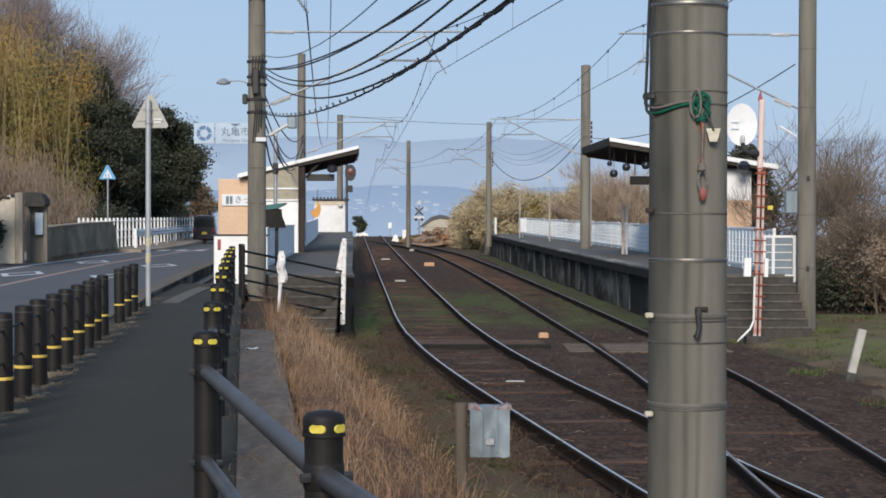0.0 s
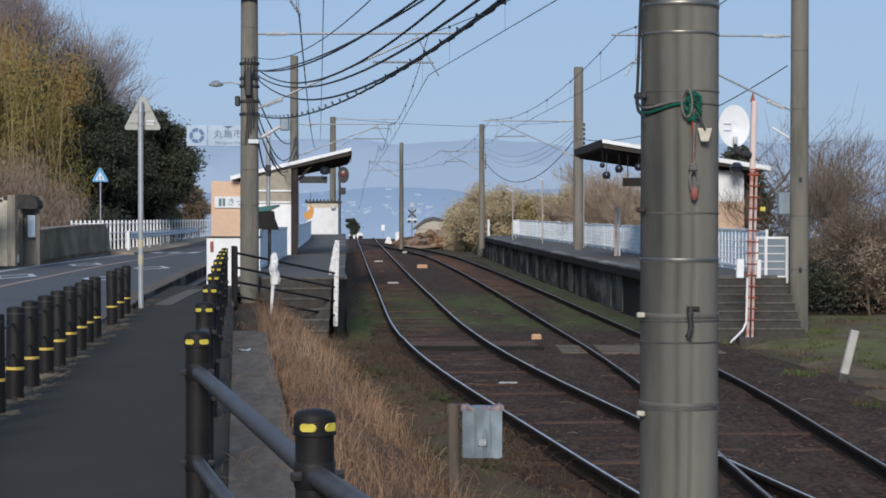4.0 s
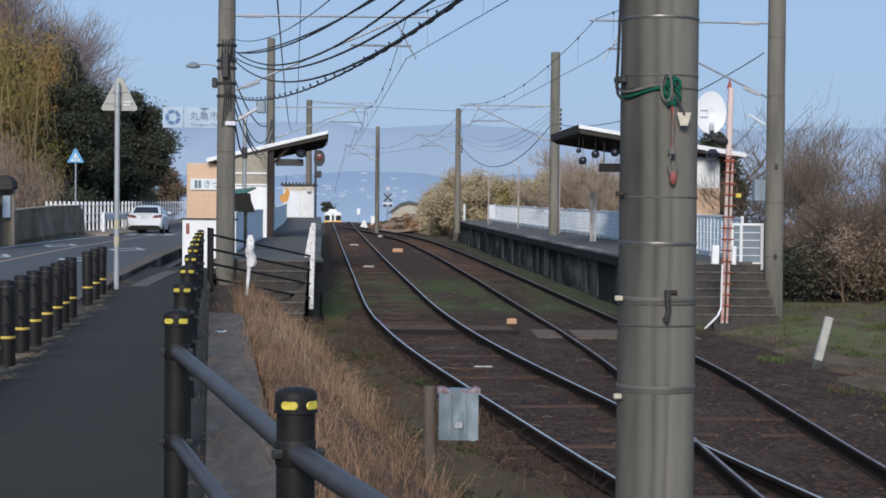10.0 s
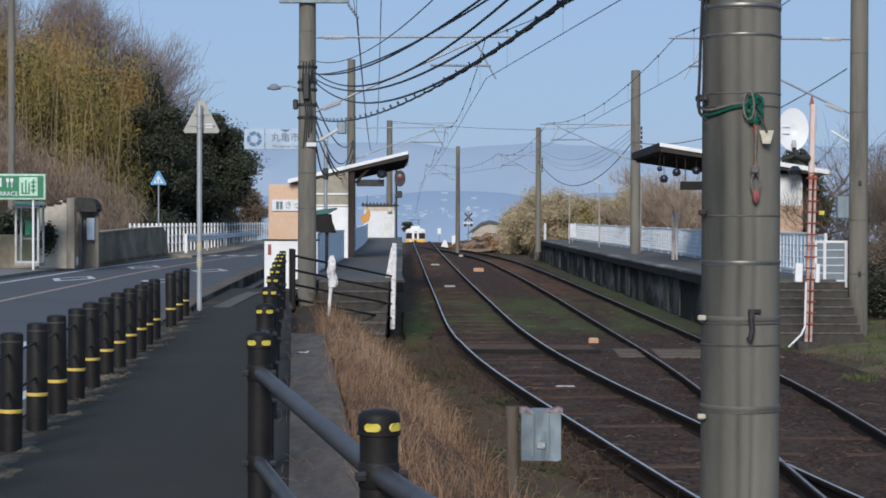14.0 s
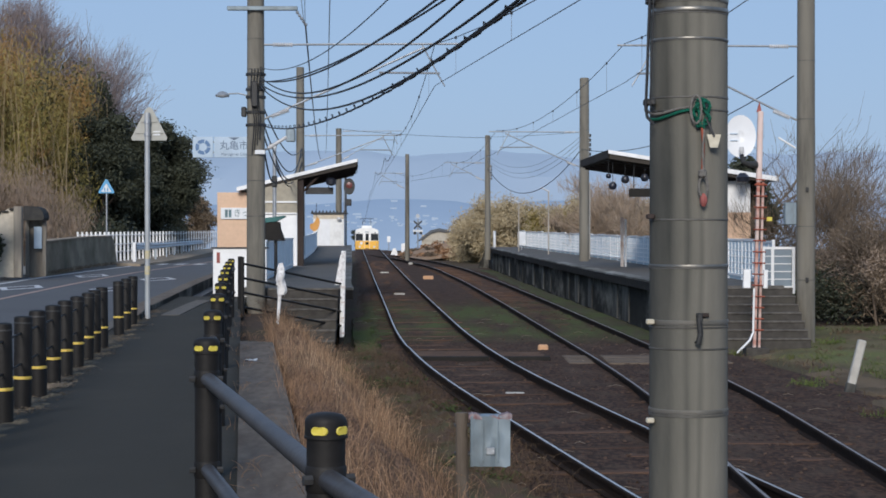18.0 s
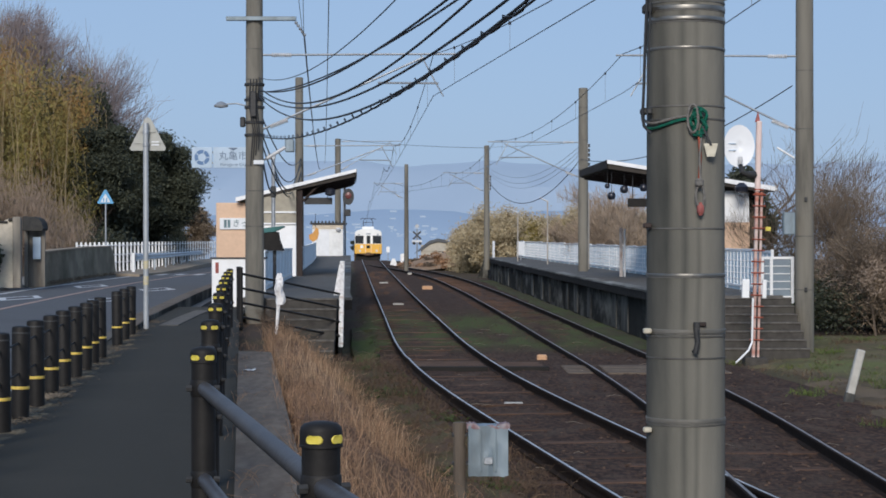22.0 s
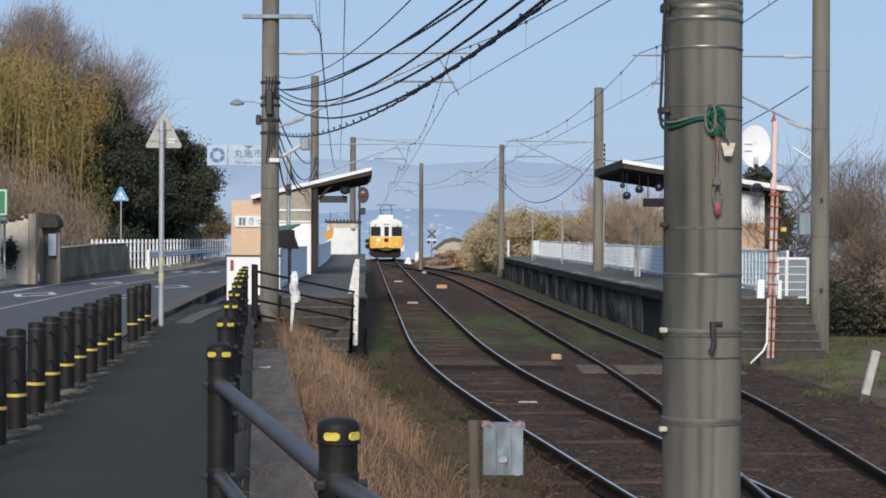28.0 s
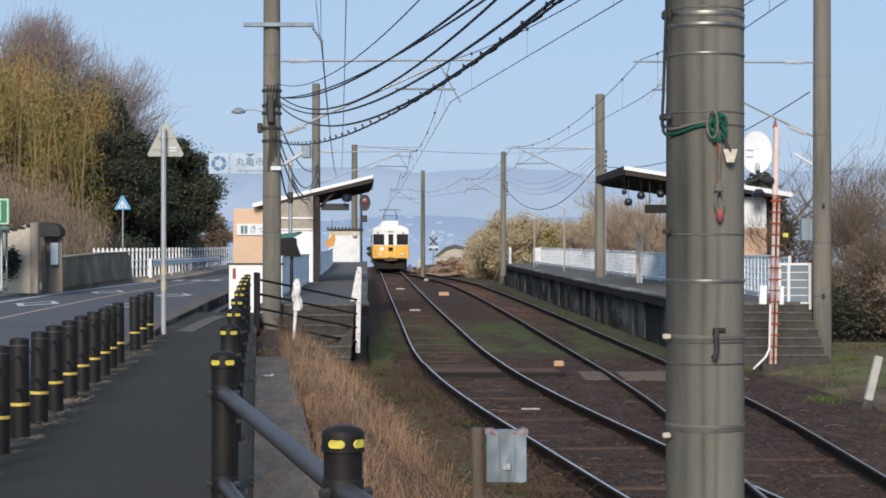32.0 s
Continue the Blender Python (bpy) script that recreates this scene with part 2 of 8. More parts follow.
M["brown_paint"] = mat("brown_paint", (0.011, 0.0095, 0.0085), (0.008, 0.007, 0.006), rough=0.6, scale=14, bump=0.1, stain=(0.03, 0.027, 0.024), stain_scale=5, stain_amount=0.3, spec=0.3)
M["rail_pipe"] = mat("rail_pipe", (0.052, 0.049, 0.05), (0.038, 0.036, 0.037), rough=0.5, scale=14, bump=0.1, stain=(0.1, 0.094, 0.09), stain_scale=4, stain_amount=0.4, spec=0.5)
M["yellow"] = mat("yellow", (0.72, 0.6, 0.09), (0.6, 0.48, 0.06), rough=0.4, scale=25, bump=0.1)
M["band_yellow"] = mat("band_yellow", (0.75, 0.55, 0.1), (0.6, 0.42, 0.08), rough=0.45, scale=25, bump=0.1)
M["white_paint"] = mat("white_paint", (0.86, 0.86, 0.85), (0.8, 0.8, 0.79), rough=0.6, scale=4, stain=(0.6, 0.58, 0.55), stain_scale=1.5, stain_amount=0.35)
M["lamp_post"] = mat("lamp_post", (0.5, 0.44, 0.37), (0.4, 0.36, 0.31), rough=0.7, scale=6)
M["worn_white"] = mat("worn_white", (0.86, 0.85, 0.83), (0.74, 0.72, 0.7), rough=0.7, scale=14, bump=0.5, stain=(0.2, 0.16, 0.14), stain_scale=16, stain_amount=0.55)
M["white_panel"] = mat("white_panel", (0.68, 0.83, 0.91), (0.6, 0.77, 0.86), rough=0.25, scale=3, bump=0.05, stain=(0.8, 0.86, 0.89), stain_scale=1.3, stain_amount=0.5)
M["pale_panel"] = mat("pale_panel", (0.72, 0.8, 0.86), (0.66, 0.75, 0.81), rough=0.5, scale=3, stain=(0.56, 0.63, 0.68), stain_scale=1.3, stain_amount=0.4)
M["peach"] = mat("peach", (0.70, 0.49, 0.34), (0.64, 0.45, 0.315), rough=0.85, scale=9, stain=(0.5, 0.34, 0.23), stain_scale=0.7, stain_amount=0.3)
M["grey_wall"] = mat("grey_wall", (0.4, 0.36, 0.28), (0.33, 0.3, 0.24), rough=0.85, scale=6)
M["rust_brown"] = mat("rust_brown", (0.04, 0.024, 0.019), (0.028, 0.018, 0.014), rough=0.75, scale=9)
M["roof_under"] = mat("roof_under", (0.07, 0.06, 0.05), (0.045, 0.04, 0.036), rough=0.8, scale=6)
M["bark"] = mat("bark", (0.12, 0.09, 0.07), (0.07, 0.055, 0.045), rough=0.95, scale=12)
M["twig"] = mat("twig", (0.4, 0.31, 0.225), (0.28, 0.215, 0.16), rough=0.95, scale=3, bump=0)
M["twig_dark"] = mat("twig_dark", (0.2, 0.155, 0.115), (0.12, 0.095, 0.072), rough=0.95, scale=1.2, bump=0, stain=(0.3, 0.22, 0.15), stain_scale=0.5)
M["twig_grey"] = mat("twig_grey", (0.29, 0.24, 0.23), (0.2, 0.165, 0.158), rough=0.95, scale=3, bump=0)


def leafmat(name, c, k=0.35, stain=None, amount=0.4):
    return mat(name, c, [v * 0.7 for v in c], rough=0.7, scale=0.9, bump=0, per_island=k, stain=stain or [v * 0.5 for v in c], stain_scale=0.25, stain_amount=amount, spec=0.3)


M["leaf_dark"] = leafmat("leaf_dark", (0.062, 0.07, 0.045), 0.18)
M["leaf_olive"] = leafmat("leaf_olive", (0.275, 0.225, 0.066), 0.15, stain=(0.3, 0.2, 0.075), amount=0.9)
M["leaf_gold"] = leafmat("leaf_gold", (0.52, 0.425, 0.265), 0.15, stain=(0.3, 0.25, 0.125), amount=0.7)
M["leaf_dry"] = leafmat("leaf_dry", (0.27, 0.2, 0.13), 0.2)
M["leaf_brush"] = leafmat("leaf_brush", (0.33, 0.25, 0.185), 0.15, stain=(0.2, 0.148, 0.105), amount=0.6)
M["leaf_green"] = leafmat("leaf_green", (0.055, 0.075, 0.022), 0.4)
M["thatch"] = mat("thatch", (0.27, 0.15, 0.083), (0.11, 0.063, 0.038), rough=1, scale=70, detail=5, bump=0.5, bump_scale=70, stretch=(1, 0.05, 0.3), stain=(0.07, 0.046, 0.03), stain_scale=6, stain_amount=0.75, amount=0.3)
M["moss_mat"] = mat("moss_mat", (0.06, 0.068, 0.03), (0.075, 0.064, 0.042), rough=1, scale=5, detail=12, bump=0.6, bump_scale=50, stretch=(1, 0.2, 1), stain=(0.085, 0.125, 0.035), stain_scale=0.5, stain_amount=0.75, amount=0.3)
M["weed_mat"] = mat("weed_mat", (0.09114, 0.08556, 0.03999), (0.107, 0.06882, 0.0465), rough=1, scale=6, detail=14, bump=0.7, bump_scale=50, stretch=(1, 0.3, 1), stain=(0.05766, 0.03906, 0.02883), stain_scale=1.4, stain_amount=0.85, amount=0.4)
moss_band(M["weed_mat"], 35, 62, (0.085, 0.115, 0.03))
M["grass_mat"] = mat("grass_mat", (0.16, 0.118, 0.076), (0.1, 0.076, 0.049), rough=1, scale=3, detail=14, bump=0.8, bump_scale=60, stretch=(1, 0.3, 1), stain=(0.135, 0.15, 0.055), stain_scale=0.42, stain_amount=0.9, amount=0.3)
M["fringe_mat"] = mat("fringe_mat", (0.115, 0.1, 0.075), (0.07, 0.064, 0.05), rough=1, scale=20, detail=10, bump=0.5, bump_scale=60, stretch=(1, 0.4, 1), stain=(0.15, 0.125, 0.085), stain_scale=2.5, stain_amount=0.6)
M["litter_mat"] = mat("litter_mat", (0.21, 0.17, 0.115), (0.1, 0.085, 0.06), rough=1, scale=25, detail=8, bump=0.8, bump_scale=60, stretch=(1, 0.3, 1), stain=(0.3, 0.2, 0.11), stain_scale=1.5, stain_amount=0.7, amount=0.3)
M["kerb_dirty"] = mat("kerb_dirty", (0.186, 0.155, 0.126), (0.13, 0.106, 0.086), rough=0.95, scale=16, detail=12, bump=0.15, bump_scale=60, stretch=(1, 0.22, 1), stain=(0.08, 0.06, 0.045), stain_scale=2.6, stain_amount=0.75)
M["verge_sand"] = mat("verge_sand", (0.37, 0.31, 0.24), (0.27, 0.22, 0.165), rough=0.95, scale=5, detail=10, bump=0.4, bump_scale=20, stain=(0.2, 0.16, 0.11), stain_scale=0.8, stain_amount=0.6)
M["straw_pale"] = mat("straw_pale", (0.36, 0.3, 0.225), (0.26, 0.205, 0.15), rough=0.95, scale=2, bump=0)
M["weed_stem"] = mat("weed_stem", (0.22, 0.19, 0.1), (0.14, 0.14, 0.06), rough=0.9, scale=1.5, bump=0, stain=(0.3, 0.21, 0.13), stain_scale=0.8)
M["straw_light"] = mat("straw_light", (0.58, 0.41, 0.26), (0.42, 0.28, 0.17), rough=0.9, scale=2, bump=0, per_island=0.35, stain=(0.34, 0.22, 0.13), stain_scale=1.8)
M["litter_leaf"] = mat("litter_leaf", (0.17, 0.135, 0.1), (0.11, 0.09, 0.068), rough=0.95, scale=2, bump=0)
M["weed_brown"] = mat("weed_brown", (0.14, 0.093, 0.064), (0.085, 0.06, 0.042), rough=0.95, scale=2, bump=0, per_island=0.4, stain=(0.08, 0.07, 0.035), stain_scale=1.8)
M["straw"] = mat("straw", (0.42, 0.26, 0.155), (0.265, 0.163, 0.097), rough=0.9, scale=2, bump=0, per_island=0.42, stain=(0.18, 0.108, 0.062), stain_scale=1.4)
M["grass_green"] = leafmat("grass_green", (0.095, 0.125, 0.03), 0.35, stain=(0.17, 0.14, 0.06), amount=0.6)
M["cable"] = mat("cable", (0.02, 0.021, 0.024), rough=0.6, bump=0)
M["wire"] = mat("wire", (0.1, 0.1, 0.11), rough=0.5, metal=0.5, bump=0)
M["wire_blue"] = mat("wire_blue", (0.3, 0.36, 0.42), rough=0.5, metal=0.3, bump=0)
M["insulator"] = mat("insulator", (0.72, 0.72, 0.72), rough=0.3, bump=0)


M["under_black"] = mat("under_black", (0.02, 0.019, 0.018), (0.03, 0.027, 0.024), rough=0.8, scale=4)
M["box_steel"] = mat("box_steel", (0.25, 0.305, 0.34), (0.15, 0.19, 0.215), rough=0.5, metal=0.2, scale=5, stretch=(1, 1, 0.3), bump=0.05, stain=(0.1, 0.11, 0.11), stain_scale=6, stain_amount=0.6)
M["step_concrete"] = mat("step_concrete", (0.085, 0.078, 0.07), (0.055, 0.05, 0.045), rough=0.95, scale=6, stain=(0.08, 0.075, 0.06), stain_scale=1.2, stain_amount=0.6)
M["step_edge"] = mat("step_edge", (0.15, 0.138, 0.122), (0.09, 0.082, 0.073), rough=0.95, scale=9, stain=(0.06, 0.054, 0.047), stain_scale=3, stain_amount=0.7)
M["concrete_mid"] = mat("concrete_mid", (0.15, 0.145, 0.13), (0.06, 0.06, 0.055), rough=0.95, scale=3, stain=(0.03, 0.03, 0.03), stain_scale=2.2, stain_amount=0.9, stretch=(1, 0.5, 0.3), per_object=0.6)
M["crossing_pale"] = mat("crossing_pale", (0.16, 0.125, 0.095), (0.11, 0.085, 0.065), rough=0.95, scale=6, stain=(0.12, 0.09, 0.07), stain_scale=1.4, stain_amount=0.6)
M["ball_dark"] = mat("ball_dark", (0.015, 0.017, 0.03), (0.02, 0.022, 0.03), rough=0.35, bump=0)
M["dish_white"] = mat("dish_white", (0.8, 0.81, 0.82), (0.76, 0.77, 0.78), rough=0.4, scale=4, bump=0)
M["clip_cream"] = mat("clip_cream", (0.62, 0.57, 0.44), (0.52, 0.47, 0.36), rough=0.5, scale=30)
M["mound_earth"] = mat("mound_earth", (0.46, 0.31, 0.2), (0.3, 0.2, 0.125), rough=0.95, scale=2, bump=0.5, bump_scale=4, stain=(0.12, 0.1, 0.05), stain_scale=0.5)
M["plaster_pale"] = mat("plaster_pale", (0.5, 0.46, 0.38), (0.44, 0.4, 0.33), rough=0.9, scale=3)
M["tile_grey"] = mat("tile_grey", (0.1, 0.105, 0.11), (0.07, 0.075, 0.08), rough=0.7, scale=3)
glass = bpy.data.materials.new("glass_pane")
glass.use_nodes = True
gb = glass.node_tree.nodes["Principled BSDF"]
gb.inputs["Base Color"].default_value, gb.inputs["Roughness"].default_value = (0.7, 0.78, 0.75, 1), 0.05
gb.inputs["Transmission Weight"].default_value, gb.inputs["IOR"].default_value = 1.0, 1.2
M["glass_pane"] = glass


# ---- shapes ----
class Geo:
    """Gathers vertices and faces of one mesh."""

    def __init__(self):
        self.v, self.f, self.mi = [], [], []

    def add(self, verts, faces, mi=0):
        n = len(self.v)
        self.v += [tuple(p) for p in verts]
        self.f += [tuple(i + n for i in f) for f in faces]
        self.mi += [mi] * len(faces)
        return self

    def box(self, lo, hi, bevel=0.0, m=None, mi=0):
        (x0, y0, z0), (x1, y1, z1) = lo, hi
        b = min(bevel, (x1 - x0) / 2.01, (y1 - y0) / 2.01, (z1 - z0) / 2.01)
        if b <= 0:
            vs = [(x, y, z) for z in (z0, z1) for y in (y0, y1) for x in (x0, x1)]
            fs = [(0, 2, 3, 1), (4, 5, 7, 6), (0, 1, 5, 4), (2, 6, 7, 3), (0, 4, 6, 2), (1, 3, 7, 5)]
        else:
            bm = bmesh.new()
            bmesh.ops.create_cube(bm, size=1)
            for v in bm.verts:
                v.co = ((x0 + x1) / 2 + v.co.x * (x1 - x0), (y0 + y1) / 2 + v.co.y * (y1 - y0), (z0 + z1) / 2 + v.co.z * (z1 - z0))
            bmesh.ops.bevel(bm, geom=bm.edges[:], offset=b, segments=1, affect="EDGES")
            bm.verts.index_update()
            vs = [v.co.copy() for v in bm.verts]
            fs = [[v.index for v in f.verts] for f in bm.faces]
            bm.free()
        if m is not None:
            vs = [m @ Vector(p) for p in vs]
        return self.add(vs, fs, mi)

    def tube(self, pts, radii, n=8, cap=True, mi=0):
        """A round bar along the points."""
        pts = [Vector(p) for p in pts]
        if not hasattr(radii, "__len__"):
            radii = [radii] * len(pts)
        vs, fs = [], []
        side = None
        for i, p in enumerate(pts):
            d = (pts[min(i + 1, len(pts) - 1)] - pts[max(i - 1, 0)]).normalized()
            if side is None:
                side = d.orthogonal().normalized()
            else:
                side = (side - d * side.dot(d)).normalized()
            up = d.cross(side)
            for k in range(n):
                a = 2 * math.pi * k / n
                vs.append(p + (side * math.cos(a) + up * math.sin(a)) * radii[i])
        for i in range(len(pts) - 1):
            for k in range(n):
                fs.append((i * n + k, i * n + (k + 1) % n, (i + 1) * n + (k + 1) % n, (i + 1) * n + k))
        if cap:
            fs.append(tuple(range(n))[::-1])
            fs.append(tuple(range((len(pts) - 1) * n, len(pts) * n)))
        return self.add(vs, fs, mi)

    def lathe(self, prof, n=16, m=None, mi=0):
        """A turned shape: (radius, height) pairs about the upright axis."""
        vs, fs = [], []
        for r, z in prof:
            for k in range(n):
                a = 2 * math.pi * k / n
                vs.append(Vector((r * math.cos(a), r * math.sin(a), z)))
        for i in range(len(prof) - 1):
            for k in range(n):
                fs.append((i * n + k, i * n + (k + 1) % n, (i + 1) * n + (k + 1) % n, (i + 1) * n + k))
        fs.append(tuple(range(n))[::-1])
        fs.append(tuple(range((len(prof) - 1) * n, len(prof) * n)))
        if m is not None:
            vs = [m @ p for p in vs]
        return self.add(vs, fs, mi)

    def prism(self, outline, depth, m=None, mi=0):
        """An outline in x, z, drawn out along y from 0 to depth."""
        n = len(outline)
        vs = [Vector((x, 0, z)) for x, z in outline] + [Vector((x, depth, z)) for x, z in outline]
        fs = [tuple(range(n)), tuple(range(n, 2 * n))[::-1]]
        fs += [(i, i + n, (i + 1) % n + n, (i + 1) % n) for i in range(n)]
        if m is not None:
            vs = [m @ p for p in vs]
        return self.add(vs, fs, mi)

    def mesh(self, name, mats, smooth=False):
        me = bpy.data.meshes.new(name)
        me.from_pydata(self.v, [], self.f)
        for k in mats if isinstance(mats, (list, tuple)) else [mats]:
            me.materials.append(M[k] if isinstance(k, str) else k)
        if any(self.mi):
            me.polygons.foreach_set("material_index", self.mi)
        if smooth:
            me.polygons.foreach_set("use_smooth", [True] * len(me.polygons))
            me.set_sharp_from_angle(angle=radians(35))
        me.update()
        return me


def part(name, geo, mats, parent=None, label="", smooth=False, at=None):
    ob = new(name, geo.mesh(name, mats, smooth))
    ob.parent = parent
    if at is not None:
        ob.matrix_basis = at
    if label:
        ob["label"] = label
    return ob


def thing(name, label, category, at=None, group="", kind=""):
    ob = new(name)
    ob.empty_display_size = 0.2
    if at is not None:
        ob.matrix_basis = at
    return tagged(ob, label, category, group, kind)


def lerp_table(tab, y):
    """Piecewise smooth values from rows (y, a, b, ...) in rising y."""
    ys = [r[0] for r in tab]
    return [float(np.interp(y, ys, [r[k] for r in tab])) for k in range(1, len(tab[0]))]


def smooth_table(tab, y0, y1, step):
    """Rows of a rounded course through the table."""
    out = []
    n = max(2, round((y1 - y0) / step))
    for i in range(n + 1):
        y = y0 + (y1 - y0) * i / n
        acc, w = [0] * (len(tab[0]) - 1), 0
        h = 3.0 + 0.04 * abs(y)
        for k in range(-4, 5):
            g = math.exp(-(k / 2.2) ** 2)
            acc = [a + g * v for a, v in zip(acc, lerp_table(tab, y + k * h / 3))]
            w += g
        out.append((y, *[a / w for a in acc]))
    return out


# ---- the plan: x, y along the way, heights of the rail ----
TRACK_A = [(-60, 18.5, -1.5), (-30, 11.0, -1.3), (-10, 6.75, -1.15), (5, 4.42, -1.08), (12, 3.38, -1.05), (18.3, 2.46, -1.0), (21.9, 1.98, -0.95), (24.3, 1.58, -0.89),
           (29, 0.96, -0.83), (34, 0.5, -0.8), (41.5, 0.08, -0.8), (56, -0.47, -0.8), (66, -0.86, -0.79), (85, -1.63, -0.71), (110, -2.62, -0.58), (130, -3.43, -0.45), (142, -3.92, -0.37),
           (152, -4.32, -0.3), (162, -4.7, -0.23), (172, -5.1, -0.18), (177, -5.3, -0.26), (186, -5.66, -0.72), (208, -6.52, -1.4), (266, -8.75, -3.0), (306, -10.35, -3.4), (340, -11.65, -4.05),
           (440, -15.5, -6.2), (900, -35, -16)]
TRACK_B = [(5, 4.42, -1.08), (10, 3.98, -1.06), (15, 3.83, -1.03), (19, 3.83, -0.99), (22, 3.87, -0.95), (26, 3.87, -0.88), (30, 3.8, -0.85), (35, 3.71, -0.84), (38, 3.6, -0.83), (59, 3.06, -0.8),
           (80, 2.34, -0.73), (102, 1.25, -0.6), (115, 0.2, -0.53), (126, -1.0, -0.47), (138, -2.6, -0.43), (150, -4.2, -0.42)]


def rail_a(y):
    return lerp_table(TRACK_A, y)


ROAD_MID = [(-60, -2.4), (0, -6.0), (40, -8.5), (58, -9.6), (70, -10.15), (80, -10.35), (101, -10.55), (122, -11.6), (150, -13.6), (200, -17.3), (300, -26), (900, -90)]


def road_mid(y):
    return sum(float(np.interp(y + k, [r[0] for r in ROAD_MID], [r[1] for r in ROAD_MID])) for k in (-6, -3, 0, 3, 6)) / 5


def road_z(y):
    return float(np.interp(y, [-60, 10, 60, 90, 140, 180, 260, 400, 900], [-0.1, -0.1, -0.18, -0.22, -0.42, -0.8, -2.6, -6, -17]))


def fence_x(y):
    return float(np.interp(y, [-60, 2.05, 5.0, 8.0, 34.1, 60, 400], [14, 0.5, -0.27, -0.92, -3.45, -5.3, -25]))


def ground_z(x, y):
    """The height of the ground: the road's level, the bank, the bed of the tracks, the field."""
    xa, za = rail_a(y)
    bed = za - 0.17
    top = road_z(y) + (0.0 if y < 36 else -0.05)
    e0 = fence_x(y) + 0.75
    e1 = max(xa - 1.9, e0 + 0.5)
    if 29 < y < 38:
        e1 = e0 + (e1 - e0) * (1 - min(1, (y - 29) / 4)) + 0.75 * min(1, (y - 29) / 4)
    if x <= e0:
        z = top
        hill = road_mid(y) - 5.0 - x
        if hill > 0 and 70 < y < 330:
            z += 13.0 * (1 - math.exp(-(hill / 13.0) ** 2)) * min(1, (y - 70) / 25) * min(1, max(0, (210 - y) / 70))
        elif hill > 0:
            z += 0.0
        return z
    if x < e1:
        s = (x - e0) / (e1 - e0)
        s = s * s * (3 - 2 * s)
        return top * (1 - s) + bed * s
    if x > 6.3:
        return bed + 0.10 * min(1, (x - 6.3) / 3) + (0.0 if y < 120 else 0)
    return bed


# ---- ground ----
def axis(parts):
    out = []
    for a, b, s in parts:
        n = max(1, round((b - a) / s))
        out += [a + (b - a) * i / n for i in range(n)]
    return out + [parts[-1][1]]


def sheet(xs, ys, zf):
    g = Geo()
    g.v = [(x, y, zf(x, y)) for y in ys for x in xs]
    w = len(xs)
    g.f = [(j * w + i, j * w + i + 1, (j + 1) * w + i + 1, (j + 1) * w + i) for j in range(len(ys) - 1) for i in range(w - 1)]
    g.mi = [0] * len(g.f)
    return g


def rough_ground(x, y):
    z = ground_z(x, y) - 0.03
    if fence_x(y) + 0.6 < x:
        z += 0.05 * noise.noise((x * 0.8, y * 0.8, 0)) + 0.03 * noise.noise((x * 3, y * 3, 1))
    return z - (0.0 if y < 900 else (y - 900) * 0.006)


gx = axis([(-900, -100, 80), (-100, -30, 5), (-30, -7, 1.6), (-7, 9, 0.3), (9, 30, 1.5), (30, 100, 10), (100, 900, 80)])
gy = axis([(-60, -5, 5), (-5, 60, 0.5), (60, 130, 1.5), (130, 240, 4), (240, 400, 10), (400, 1000, 40), (1000, 4800, 400)])
ground = part("ground", sheet(gx, gy, rough_ground), "earth", smooth=True)
tagged(ground, "brown earth and bank beside the railway", "ground", kind="structure")


def strip(course, w0, w1, dz0, dz1, thick=0.12, cols=1):
    """A slab along rows (x, y, z), from w0 to w1 across."""
    g = Geo()
    n = len(course)
    for j in range(n):
        x, y, z = course[j]
        a = course[min(j + 1, n - 1)]
        b = course[max(j - 1, 0)]
        d = Vector((a[0] - b[0], a[1] - b[1], 0)).normalized()
        side = Vector((d.y, -d.x, 0))
        for c in range(cols + 1):
            w = w0 + (w1 - w0) * c / cols
            g.v.append(tuple(Vector((x, y, z + dz0 + (dz1 - dz0) * c / cols)) + side * w))
    m = cols + 1
    top = len(g.v)
    for j in range(n):
        for c in (0, cols):
            p = g.v[j * m + c]
            g.v.append((p[0], p[1], p[2] - thick))
    for j in range(n - 1):
        for c in range(cols):
            g.f.append((j * m + c, j * m + c + 1, (j + 1) * m + c + 1, (j + 1) * m + c))
        g.f.append((j * m, (j + 1) * m, top + (j + 1) * 2, top + j * 2))
        g.f.append((j * m + cols, top + j * 2 + 1, top + (j + 1) * 2 + 1, (j + 1) * m + cols))
    g.f.append((0, top, top + 1, cols))
    e = (n - 1) * m
    g.f.append((e, e + cols, top + 2 * n - 1, top + 2 * n - 2))
    g.mi = [0] * len(g.f)
    return g


ROAD = [(road_mid(y), y, road_z(y)) for y in axis([(-60, 60, 4), (60, 240, 5), (240, 520, 20)])]
road = part("road", strip(ROAD, -3.9, 3.45, 0, 0, 0.3), "asphalt_road", smooth=True)
tagged(road, "grey asphalt two-lane road with worn markings", "road", kind="structure")


def line(name, w, wid, y0, y1, m, step=3, dz=0.006):
    c = [(road_mid(y), y, road_z(y)) for y in axis([(y0, y1, step)])]
    ob = part(name, strip(c, w - wid / 2, w + wid / 2, dz, dz, 0.004), m)
    return tagged(ob, "painted line on the road", "road marking", kind="structure")


line("edge_line_left", -3.25, 0.16, -40, 200, "road_paint")
line("edge_line_right", 3.05, 0.16, -40, 200, "road_paint")
line("centre_line", -1.05, 0.15, -40, 200, "road_orange")


